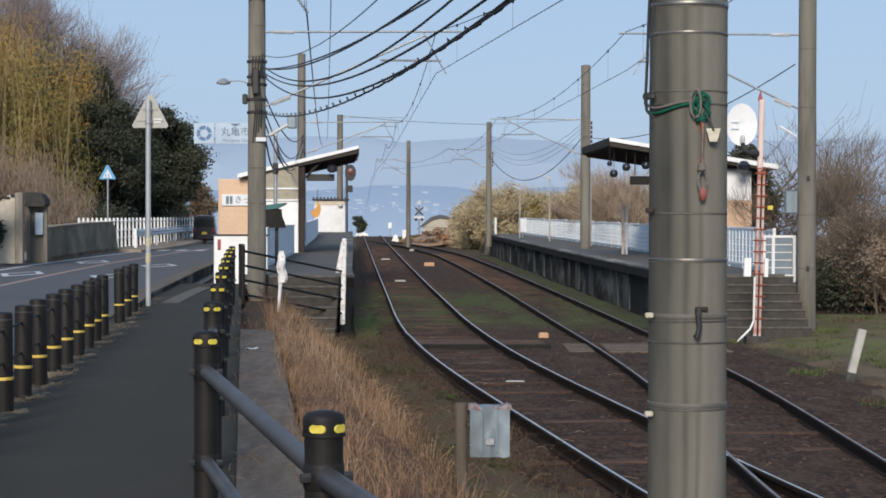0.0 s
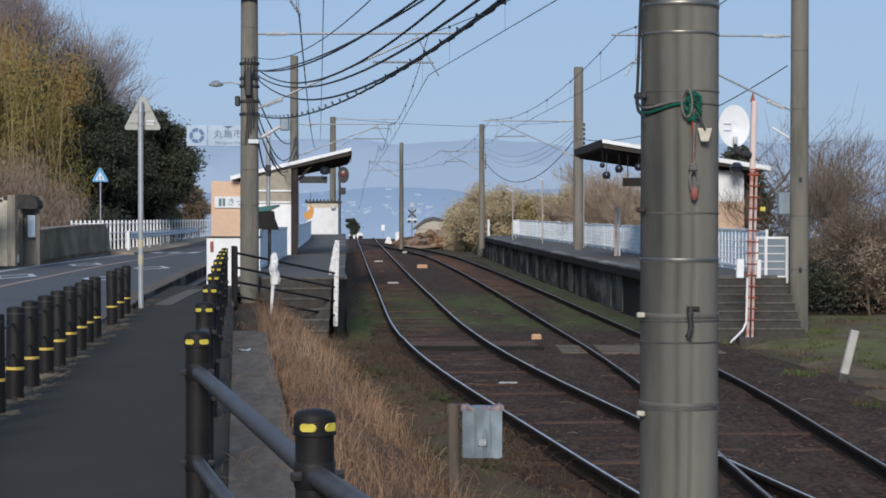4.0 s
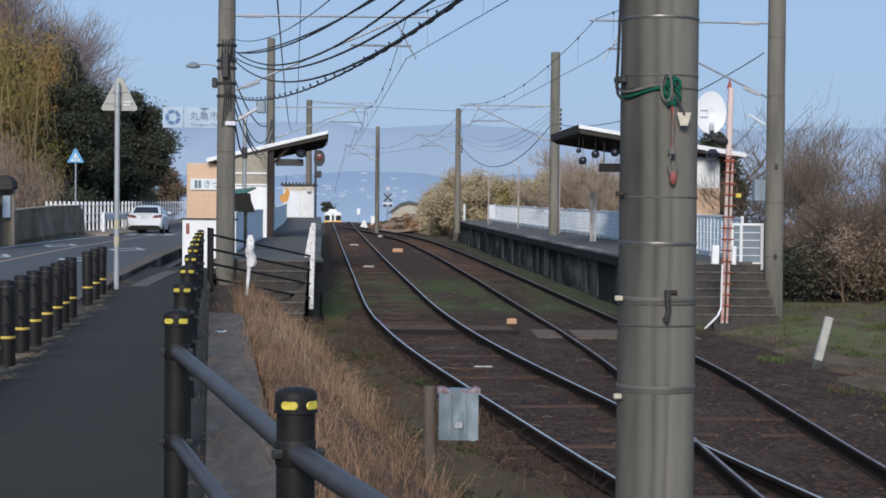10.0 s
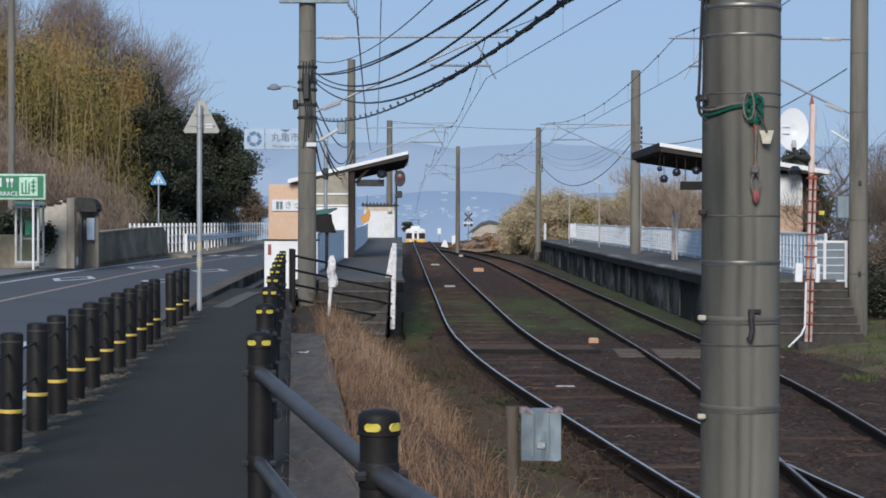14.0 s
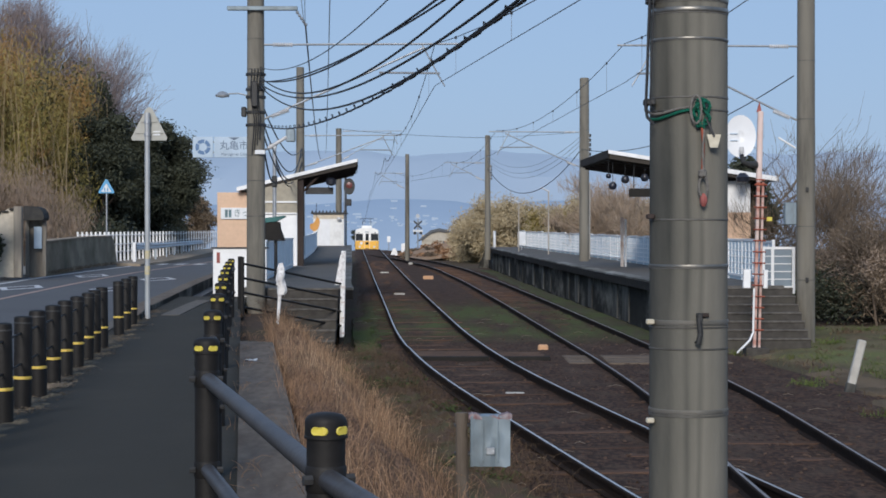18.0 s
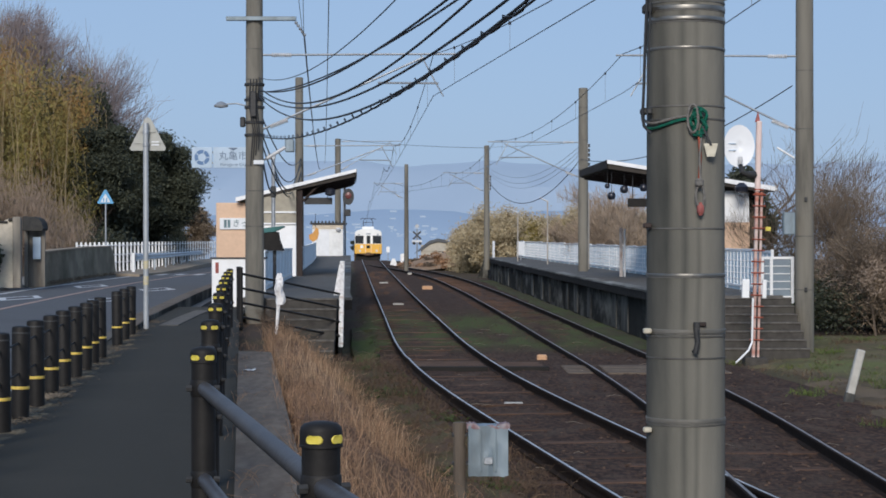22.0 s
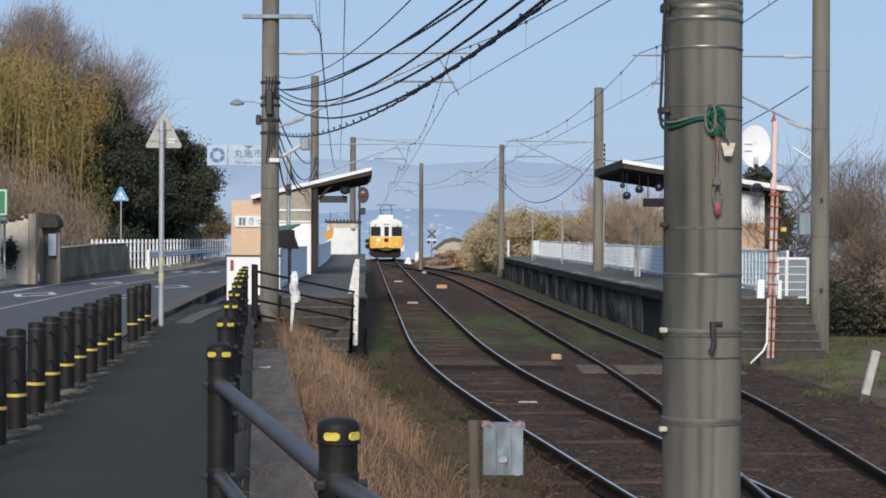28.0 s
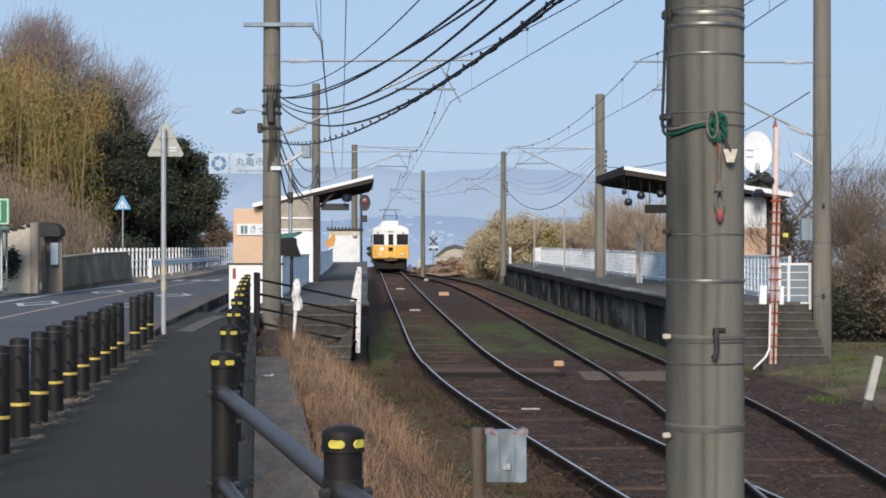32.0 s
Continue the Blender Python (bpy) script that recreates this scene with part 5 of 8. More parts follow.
for _ in range(150):
    y = rw.uniform(13, 36)
    x = rw.uniform(fence_x(y) + 1.5, rail_a(y)[0] - 1.0)
    s = rw.uniform(0.09, 0.24)
    clumps.append((x, y, ground_z(x, y) + s * 0.25, s * 1.4, s * 1.4, s * 0.6))
grove("brown_weeds", "fuzzy dry brown weeds between the bank and the track", 17000, clumps[:115], 0.0065, "weed_brown", 89, droop=-0.8, category="weeds", long=13)
grove("green_weeds", "low dull green weeds beside the track", 4000, clumps[115:], 0.02, "leaf_green", 90, droop=-0.5, category="weeds", long=4)
stalks("dry_grass", "sparse tall dry stalks near the metal box", grass_spots(2, 260, (8.5, 22), lambda y: (fence_x(y) + 1.2, rail_a(y)[0] - 1.0), -0.1, 0.0), 0.1, 0.34, 0.002, "straw", 2, 1.4)
stalks("weeds", "short grey-green weed stems on the bank", grass_spots(3, 900, (10, 40), lambda y: (fence_x(y) + 1.5, rail_a(y)[0] - 1.1), -0.15, 0.0), 0.05, 0.16, 0.002, "weed_stem", 3, 1.2)
stalks("grass_stems", "short dry stems in the grass by the steps", grass_spots(6, 900, (22, 44), lambda y: (6.2, 12), -0.1, 0.0), 0.04, 0.14, 0.003, "weed_stem", 6, 1.2)
rng = random.Random(12)
g = Geo()
for y in BY:
    x0, y0, rx, ry, sd = bollard_x(y) + rng.uniform(0.06, 0.16), y + rng.uniform(-0.1, 0.3), rng.uniform(0.07, 0.15), rng.uniform(0.2, 0.5), rng.random() * 50
    o = len(g.v)
    g.v.append((x0, y0, 0.012))
    for r in range(1, 5):
        for k in range(20):
            a = 2 * math.pi * k / 20
            e = (0.75 + 0.55 * noise.noise((math.cos(a) * 2, math.sin(a) * 2, sd))) * r / 4
            x, yy = x0 + rx * e * math.cos(a), y0 + ry * e * math.sin(a)
            g.v.append((x, yy, -0.012 + 0.026 * (1 - (r / 4) ** 2) + 0.01 * noise.noise((x * 15, yy * 8, sd)) * (r < 4)))
    g.f += [(o, o + 1 + k, o + 1 + (k + 1) % 20) for k in range(20)] + [(o + 1 + r * 20 + k, o + 21 + r * 20 + k, o + 21 + r * 20 + (k + 1) % 20, o + 1 + r * 20 + (k + 1) % 20) for r in range(3) for k in range(20)]
g.mi = [0] * len(g.f)
tagged(part("dead_grass", g, "litter_mat", smooth=True), "grey-brown dead grass tufts round the bollard feet", "grass", kind="stuff")
stalks("dead_grass", "big dry tuft of grass at a bollard's foot", [(-3.36 + 0.13 * math.cos(k * 2.4) * (k % 7) / 7, 17.2 + 0.3 * math.sin(k * 2.4) * (k % 5) / 5, -0.01) for k in range(150)], 0.02, 0.06, 0.0022, "straw_pale", 44, 3.0)
# dusty fringe of dead moss along the bollards, sinking into the asphalt at its rim
g = Geo()
fringe = axis([(3, 30, 0.12)])
for j, y in enumerate(fringe):
    reach = 0.2 + 0.16 * noise.noise((y * 0.9, 2, 8)) + 0.1 * noise.noise((y * 3.1, 5, 8))
    for k in range(7):
        u = k / 6
        x = bollard_x(y) - 0.12 + (0.12 + max(0.04, reach)) * u
        rise = min(1, 2.5 * (1 - u)) * (0.5 + 0.8 * noise.noise((x * 9, y * 4, 3)))
        g.v.append((x, y, -0.014 + 0.03 * rise))
g.f = [(j * 7 + k, j * 7 + k + 1, j * 7 + k + 8, j * 7 + k + 7) for j in range(len(fringe) - 1) for k in range(6)]
g.mi = [0] * len(g.f)
tagged(part("moss_fringe", g, "fringe_mat", smooth=True), "dusty grey-brown dead moss along the bollards", "moss", kind="stuff")
rl_ = random.Random(31)
litter = []
for _ in range(130):
    y = rl_.uniform(14.0, 34.0)
    x = bollard_x(y) + rl_.uniform(-0.05, 0.34) * rl_.random()
    if noise.noise((y * 0.8, 5, 1)) > -0.25:
        litter.append((x, y, 0.012, 0.14, 0.35, 0.008))
grove("leaf_litter", "tan dead leaves and grass drifted along the bollards", 3800, litter, 0.007, "litter_leaf", 33, droop=0.0, category="litter", long=3, flat=0.05)
tufts = [(x_ + rng.gauss(0, 0.07), y_ + rng.gauss(0, 0.25), 0.02) for (x_, y_, z_) in POSTS[1:] for _ in range(14)]
stalks("dead_grass", "dry weeds at the feet of the fence", [(p[0] + 0.2, p[1], p[2] - 0.02) for p in tufts], 0.03, 0.13, 0.0016, "straw", 10, 1.6)


# ---- train and cars ----
def drive(run):
    rows = []
    for t in np.arange(0, 32.01, 1.0):
        y = float(np.interp(t, [r[0] for r in run], [r[1] for r in run]))
        w = float(np.interp(t, [r[0] for r in run], [r[2] for r in run]))
        a, b = (road_mid(y) + w, y, road_z(y)), (road_mid(y + 3) + w, y + 3, road_z(y + 3))
        rows.append((float(t), look(a, b) @ pose(0, 0, 0, -90, 0, 0)))
    return rows


M["train_yellow"] = mat("train_yellow", (0.86, 0.47, 0.045), (0.8, 0.43, 0.04), rough=0.4, scale=3, bump=0.05, stain=(0.6, 0.3, 0.05), stain_scale=0.7)
M["train_white"] = mat("train_white", (0.88, 0.87, 0.83), (0.83, 0.82, 0.78), rough=0.4, scale=3, bump=0.05)
M["glass_dark"] = mat("glass_dark", (0.012, 0.014, 0.016), (0.018, 0.02, 0.022), rough=0.08, scale=1, bump=0)
M["lamp_glass"] = mat("lamp_glass", (0.8, 0.8, 0.75), rough=0.2, bump=0)
M["car_white"] = mat("car_white", (0.75, 0.76, 0.77), (0.72, 0.73, 0.74), rough=0.22, scale=2, bump=0)
M["car_black"] = mat("car_black", (0.034, 0.03, 0.038), (0.03, 0.026, 0.033), rough=0.12, scale=2, bump=0)
M["tyre"] = mat("tyre", (0.02, 0.02, 0.02), (0.03, 0.03, 0.03), rough=0.9, scale=20)
M["rim"] = mat("rim", (0.5, 0.5, 0.52), rough=0.35, metal=0.9, bump=0)
M["tail_red"] = mat("tail_red", (0.24, 0.018, 0.03), (0.18, 0.015, 0.022), rough=0.2, bump=0)
M["plate_white"] = mat("plate_white", (0.7, 0.72, 0.7), rough=0.5, bump=0)
M["plate_yellow"] = mat("plate_yellow", (0.7, 0.55, 0.08), rough=0.5, bump=0)
M["copper_brown"] = mat("copper_brown", (0.16, 0.09, 0.04), (0.1, 0.06, 0.035), rough=0.6, scale=10)


def railcar(parent, y0, length):
    def shell(name, pts, m, label=""):
        g = Geo()
        n = len(pts)
        ys = [(y0 + 0.0, 0.955), (y0 + 0.04, 0.985), (y0 + 0.16, 1.0), (y0 + length, 1.0)]
        for y, s in ys:
            for x, z in pts:
                g.v.append((x * s, y, z if name != "roof" else z - (1 - s) * 0.8))
        for j in range(len(ys) - 1):
            for k in range(n):
                g.f.append((j * n + k, j * n + (k + 1) % n, (j + 1) * n + (k + 1) % n, (j + 1) * n + k))
        g.f.append(tuple(range(n)))
        e = (len(ys) - 1) * n
        g.f.append(tuple(range(e, e + n))[::-1])
        g.mi = [0] * len(g.f)
        return part(name, g, m, parent, label, smooth=True)
    shell("lower_body", [(-1.33, 0.98), (1.33, 0.98), (1.35, 1.05), (1.35, 1.93), (-1.35, 1.93), (-1.35, 1.05)], "train_yellow", "yellow lower body")
    shell("upper_body", [(-1.35, 1.93), (1.35, 1.93), (1.34, 2.95), (-1.34, 2.95)], "train_white", "cream-white upper body")
    roof = [(-1.34, 2.95)] + [(1.34 * math.cos(math.pi - a), 2.95 + 0.50 * math.sin(a) ** 0.75) for a in np.linspace(0.15, math.pi - 0.15, 11)] + [(1.34, 2.95)]
    shell("roof", roof[::-1], "train_white", "pale domed roof")
    part("underframe", Geo().box((-1.2, y0 + 0.35, 0.28), (1.2, y0 + length - 0.3, 0.98), 0.05), "under_black", parent, "black underframe and equipment")
    for yb in (y0 + 3.0, y0 + length - 3.0):
        bogie = part("bogie", Geo().box((-1.15, yb - 1.5, 0.3), (1.15, yb + 1.5, 0.7), 0.08), "under_black", parent)
        for dy in (-1.05, 1.05):
            for s in (-1, 1):
                hub = pose(0, 0, 0, 0, 90, 0)
                wheel = part("wheel", Geo().lathe([(0.2, -0.06), (0.43, -0.055), (0.45, 0.05), (0.2, 0.06)], 18, hub), "rail_side", bogie, smooth=True, at=pose(s * 0.74, yb + dy, 0.43))
                ROLLING.append(wheel)
    for k in range(6):
        for s in (-1, 1):
            yy = y0 + 1.6 + k * 2.8
            if yy + 1.6 < y0 + length:
                part("side_window", Geo().box((s * 1.352 - 0.012, yy, 2.0), (s * 1.352 + 0.012, yy + 1.5, 2.7), 0.005), "glass_dark", parent)
    for k in range(3):
        part("roof_unit", Geo().box((-0.6, y0 + 2.2 + k * 5, 3.38), (0.6, y0 + 4.4 + k * 5, 3.74), 0.07), "train_white", parent, "roof cooling unit")


ROLLING = []   # wheels of the train
train = thing("train", "cream-white and yellow electric train arriving at the platform", "train")
railcar(train, 0, 18)
railcar(train, 18.5, 18)
for x0, x1, nm in ((-1.25, -0.5, "left"), (-0.14, 0.17, "mid"), (0.47, 1.25, "right")):
    part("window_frame", Geo().box((x0 - 0.03, -0.012, 1.97), (x1 + 0.03, 0.03, 2.75), 0.01), "under_black", train, "dark rubber window seal")
    part("windscreen", Geo().box((x0, -0.02, 2.02), (x1, 0.02, 2.72), 0.006), "glass_dark", train, "dark windscreen pane")
for x in (-0.28, 0.28):
    part("door_edge", Geo().box((x - 0.012, -0.008, 1.05), (x + 0.012, 0.02, 2.9)), "train_white", train)
part("destination_box", Geo().box((-0.22, -0.02, 2.86), (0.22, 0.03, 3.0), 0.01), "steel_galv", train)
part("number_board", Geo().box((-0.17, -0.02, 1.5), (0.17, 0.02, 1.78), 0.01), "under_black", train, "black board with plain marks")
for s in (-1, 1):
    part("marker_lamp", Geo().lathe([(0.07, 0), (0.09, 0.015), (0.06, 0.05)], 12, Matrix.Translation((s * 0.93, 0.0, 2.84)) @ pose(0, 0, 0, 90, 0, 0)), "steel_galv", train, smooth=True)
    part("headlamp", Geo().lathe([(0.11, 0), (0.12, 0.03), (0.08, 0.06)], 14, Matrix.Translation((s * 0.82, 0.0, 1.25)) @ pose(0, 0, 0, 90, 0, 0)), "lamp_glass", train, "round headlamp", smooth=True)
    part("wiper", Geo().tube([(s * 0.9, -0.03, 2.02), (s * 0.7, -0.035, 2.5)], 0.012, 4), "under_black", train)
    part("step_rail", Geo().tube([(s * 1.1, -0.05, 1.1), (s * 1.1, -0.05, 1.7)], 0.015, 5), "steel_galv", train)
part("white_mark", Geo().box((-0.78, -0.012, 1.52), (-0.5, 0.01, 1.8)), "train_white", train)
part("coupler", Geo().box((-0.2, -0.55, 0.78), (0.2, 0.3, 1.08), 0.04), "copper_brown", train, "brown coupler")
part("coupler_hoses", Geo().tube([(-0.5, -0.12, 1.0), (-0.4, -0.2, 0.85), (0, -0.22, 0.78), (0.4, -0.2, 0.85), (0.5, -0.12, 1.0)], 0.05, 6), "copper_brown", train)
part("bumper_beam", Geo().box((-1.1, -0.08, 0.86), (1.1, 0.2, 1.0), 0.02), "under_black", train)
part("plough", Geo().box((-1.05, 0.02, 0.2), (1.05, 0.1, 0.62), 0.02), "under_black", train)
pan = Geo()
for s in (-1, 1):
    pan.tube([(s * 0.45, 3.0, 3.75), (s * 0.5, 2.4, 4.15), (s * 0.35, 3.0, 4.55)], 0.025, 5)
    pan.tube([(s * 0.45, 3.2, 3.75), (s * 0.5, 3.7, 4.15), (s * 0.35, 3.1, 4.55)], 0.025, 5)
pan.tube([(-0.5, 2.4, 4.15), (0.5, 2.4, 4.15)], 0.02, 5)
pan.tube([(-0.8, 3.05, 4.5), (-0.6, 3.05, 4.58), (0.6, 3.05, 4.58), (0.8, 3.05, 4.5)], 0.03, 5)
part("pantograph", pan, "steel_dark", train, "raised dark pantograph")


def loft(rows):
    """A body through cross-sections; each: y, then pairs of half width and height from the sill up to the roof's middle."""
    g = Geo()
    n = 2 * (len(rows[0]) - 1)
    for y, *pairs in rows:
        g.v += [(w, y, z) for w, z in pairs] + [(-w, y, z) for w, z in reversed(pairs)]
    for j in range(len(rows) - 1):
        for k in range(n):
            g.f.append((j * n + k, (j + 1) * n + k, (j + 1) * n + (k + 1) % n, j * n + (k + 1) % n))
    g.f.append(tuple(range(n))[::-1])
    e = (len(rows) - 1) * n
    g.f.append(tuple(range(e, e + n)))
    g.f = [tuple(reversed(f)) for f in g.f]
    g.mi = [0] * len(g.f)
    return g


def wheels(parent, ys, half, r):
    for y in ys:
        for s in (-1, 1):
            m = pose(0, 0, 0, 0, 90 * s, 0)
            w = part("wheel", Geo().lathe([(r * 0.6, -0.1), (r * 0.94, -0.1), (r, -0.07), (r, 0.07), (r * 0.94, 0.1), (r * 0.6, 0.1)], 22, m), "tyre", parent, "black tyre", smooth=True, at=pose(s * half, y, r))
            g = Geo().lathe([(r * 0.6, 0.05), (r * 0.62, 0.1), (r * 0.54, 0.09), (r * 0.54, 0.05)], 16, m)
            for k in range(5):
                g.box((-0.03, 0, 0.055), (0.03, r * 0.56, 0.085), 0.004, m @ pose(0, 0, 0, 0, 0, 72 * k))
            part("rim", g, "rim", w, "alloy rim", smooth=False)


sedan = thing("car", "white four-door sedan driving away on the road", "car")
body = [(0.0, (0.72, 0.42), (0.82, 0.5), (0.84, 0.85), (0.74, 0.97), (0.3, 1.0)),
        (0.12, (0.84, 0.24), (0.89, 0.5), (0.9, 0.88), (0.8, 1.03), (0.3, 1.05)),
        (0.7, (0.86, 0.2), (0.9, 0.5), (0.905, 0.9), (0.82, 1.02), (0.3, 1.03)),
        (2.5, (0.87, 0.2), (0.9, 0.5), (0.905, 0.88), (0.82, 0.97), (0.3, 0.99)),
        (3.7, (0.87, 0.2), (0.9, 0.5), (0.9, 0.84), (0.8, 0.94), (0.3, 0.97)),
        (4.6, (0.8, 0.22), (0.85, 0.45), (0.84, 0.68), (0.7, 0.78), (0.3, 0.8)),
        (4.85, (0.65, 0.3), (0.72, 0.42), (0.7, 0.6), (0.55, 0.68), (0.3, 0.7))]
part("body", loft(body), "car_white", sedan, "white body", smooth=True)
cab = [(0.62, (0.80, 0.98), (0.76, 1.02), (0.5, 1.03), (0.2, 1.03)), (1.15, (0.8, 0.98), (0.7, 1.28), (0.55, 1.36), (0.2, 1.37)), (1.6, (0.8, 0.98), (0.66, 1.36), (0.52, 1.44), (0.2, 1.46)),
       (2.5, (0.8, 0.97), (0.66, 1.36), (0.52, 1.44), (0.2, 1.455)), (3.1, (0.8, 0.95), (0.68, 1.2), (0.54, 1.26), (0.2, 1.27)), (3.75, (0.78, 0.94), (0.74, 0.97), (0.5, 0.98), (0.2, 0.98))]
part("roof", loft(cab), "car_white", sedan, smooth=True)
part("rear_window", Geo().add([(-0.64, 0.62, 1.09), (0.64, 0.62, 1.09), (0.55, 1.06, 1.36), (-0.55, 1.06, 1.36), (-0.68, 0.7, 1.0), (0.68, 0.7, 1.0), (0.57, 1.2, 1.3), (-0.57, 1.2, 1.3)],
     [(0, 1, 2, 3), (4, 7, 6, 5), (0, 4, 5, 1), (3, 2, 6, 7), (0, 3, 7, 4), (1, 5, 6, 2)]), "glass_dark", sedan, "dark rear window")
for s in (-1, 1):
    part("side_window", Geo().add([(s * 0.805, 1.0, 1.02), (s * 0.805, 3.35, 1.0), (s * 0.71, 2.75, 1.3), (s * 0.69, 1.45, 1.34), (s * 0.79, 1.0, 1.02), (s * 0.79, 3.35, 1.0), (s * 0.69, 2.75, 1.3), (s * 0.67, 1.45, 1.34)],
         [(0, 1, 2, 3), (7, 6, 5, 4), (0, 3, 7, 4), (1, 5, 6, 2), (3, 2, 6, 7), (0, 4, 5, 1)]), "glass_dark", sedan)
    part("tail_light", Geo().prism([(s * 0.38, 0.8), (s * 0.84, 0.82), (s * 0.88, 0.96), (s * 0.7, 0.96), (s * 0.5, 0.93)], 0.3, Matrix.Translation((0, 0.0, 0))), "tail_red", sedan, "red tail light")
    part("mirror", Geo().box((s * 0.98 - 0.1, 3.0, 0.98), (s * 0.98 + 0.1, 3.15, 1.12), 0.04), "car_white", sedan)
    part("exhaust", Geo().tube([(s * 0.55, -0.02, 0.3), (s * 0.55, 0.2, 0.3)], 0.05, 8), "steel_dark", sedan)
part("number_plate", Geo().box((-0.17, -0.035, 0.76), (0.17, 0.0, 0.92), 0.005), "plate_white", sedan, "pale number plate")
part("rear_bumper", Geo().prism([(-0.8, 0.2), (0.8, 0.2), (0.86, 0.3), (0.66, 0.42), (-0.66, 0.42), (-0.86, 0.3)], 0.25, Matrix.Translation((0, -0.03, 0))), "under_black", sedan, "black lower bumper")
part("chrome_strip", Geo().box((-0.35, -0.03, 0.955), (0.35, 0.05, 0.98), 0.005), "rim", sedan)
wheels(sedan, (0.95, 3.8), 0.79, 0.32)

kei_van = thing("van", "small boxy black van driving away on the road", "van")
part("body", loft([(0, (0.66, 0.3), (0.71, 0.5), (0.71, 1.0), (0.62, 1.78), (0.3, 1.84)), (0.15, (0.7, 0.22), (0.735, 0.5), (0.735, 1.0), (0.65, 1.82), (0.3, 1.88)),
                    (2.4, (0.7, 0.22), (0.735, 0.5), (0.735, 1.0), (0.64, 1.8), (0.3, 1.86)), (3.1, (0.7, 0.25), (0.73, 0.5), (0.72, 0.95), (0.66, 1.1), (0.3, 1.15)),
                    (3.4, (0.6, 0.3), (0.66, 0.45), (0.64, 0.8), (0.55, 0.88), (0.3, 0.9))]), "car_black", kei_van, "glossy black body", smooth=True)
part("rear_window", Geo().box((-0.56, -0.02, 1.12), (0.56, 0.03, 1.62), 0.01), "glass_dark", kei_van)
part("number_plate", Geo().box((-0.17, -0.035, 0.62), (0.17, 0.0, 0.79), 0.005), "plate_yellow", kei_van, "yellow number plate")
for s in (-1, 1):
    part("tail_light", Geo().box((s * 0.62 - 0.07, -0.03, 0.75), (s * 0.62 + 0.07, 0.06, 1.05), 0.02), "tail_red", kei_van, "red tail light")
part("rear_bumper", Geo().box((-0.7, -0.05, 0.3), (0.7, 0.1, 0.5), 0.03), "car_black", kei_van)
wheels(kei_van, (0.6, 2.85), 0.65, 0.28)


# ---- road furniture beyond the path ----
M["emblem_blue"] = mat("emblem_blue", (0.07, 0.15, 0.3), (0.09, 0.18, 0.34), rough=0.45, bump=0)
M["sign_blue"] = mat("sign_blue", (0.1, 0.33, 0.58), (0.11, 0.36, 0.6), rough=0.4, bump=0)
M["sign_white"] = mat("sign_white", (0.72, 0.74, 0.75), (0.65, 0.67, 0.68), rough=0.45, bump=0)
M["sign_pale"] = mat("sign_pale", (0.42, 0.52, 0.62), (0.38, 0.48, 0.58), rough=0.45, bump=0, scale=2)
M["sign_ink"] = mat("sign_ink", (0.12, 0.17, 0.25), rough=0.5, bump=0)
M["sign_ink2"] = mat("sign_ink2", (0.12, 0.2, 0.22), rough=0.5, bump=0)
M["band_faded"] = mat("band_faded", (0.55, 0.47, 0.25), (0.45, 0.42, 0.34), rough=0.6, scale=20)
M["wall_dark"] = mat("wall_dark", (0.29, 0.248, 0.178), (0.2, 0.17, 0.125), rough=0.95, scale=2, amount=0.3, stretch=(1, 0.3, 0.6), stain=(0.085, 0.08, 0.05), stain_scale=0.9, stain_amount=0.8)
M["sign_green"] = mat("sign_green", (0.02, 0.2, 0.09), (0.02, 0.17, 0.08), rough=0.4, bump=0)
M["panel_dim"] = mat("panel_dim", (0.2, 0.25, 0.29), (0.16, 0.2, 0.24), rough=0.5, scale=3)
M["lintel_cream"] = mat("lintel_cream", (0.62, 0.54, 0.42), (0.55, 0.47, 0.37), rough=0.8, scale=4)
M["guard_grey"] = mat("guard_grey", (0.55, 0.6, 0.64), (0.48, 0.53, 0.57), rough=0.55, metal=0.1, scale=4)
M["sign_mint"] = mat("sign_mint", (0.55, 0.8, 0.62), rough=0.4, bump=0)
M["sign_back"] = mat("sign_back", (0.4, 0.4, 0.36), (0.35, 0.35, 0.315), rough=0.6, metal=0.1, scale=6, stain=(0.27, 0.26, 0.23))
M["plaster"] = mat("plaster", (0.6, 0.545, 0.45), (0.48, 0.435, 0.36), rough=0.95, scale=5, stain=(0.26, 0.23, 0.185), stain_scale=0.9, stain_amount=0.6)
M["old_wood"] = mat("old_wood", (0.29, 0.26, 0.215), (0.19, 0.17, 0.143), rough=0.9, scale=6, stretch=(1, 1, 0.2))
M["tile_black"] = mat("tile_black", (0.035, 0.035, 0.036), (0.055, 0.053, 0.05), rough=0.8, scale=7, bump=0.6, bump_scale=12, stain=(0.08, 0.075, 0.055), stain_scale=3)
M["tile_dark"] = mat("tile_dark", (0.04, 0.038, 0.036), (0.06, 0.055, 0.05), rough=0.8, scale=6)
M["phone_green"] = mat("phone_green", (0.03, 0.32, 0.17), rough=0.4, bump=0)
M["green_rope"] = mat("green_rope", (0.01, 0.12, 0.075), (0.015, 0.08, 0.055), rough=0.8, scale=60)
M["rope_grey"] = mat("rope_grey", (0.2, 0.19, 0.17), (0.14, 0.13, 0.12), rough=0.9, scale=60)
M["red_faded"] = mat("red_faded", (0.36, 0.1, 0.08), (0.26, 0.075, 0.065), rough=0.7, scale=20)
M["red_rust"] = mat("red_rust", (0.36, 0.1, 0.06), (0.24, 0.07, 0.045), rough=0.8, scale=12)
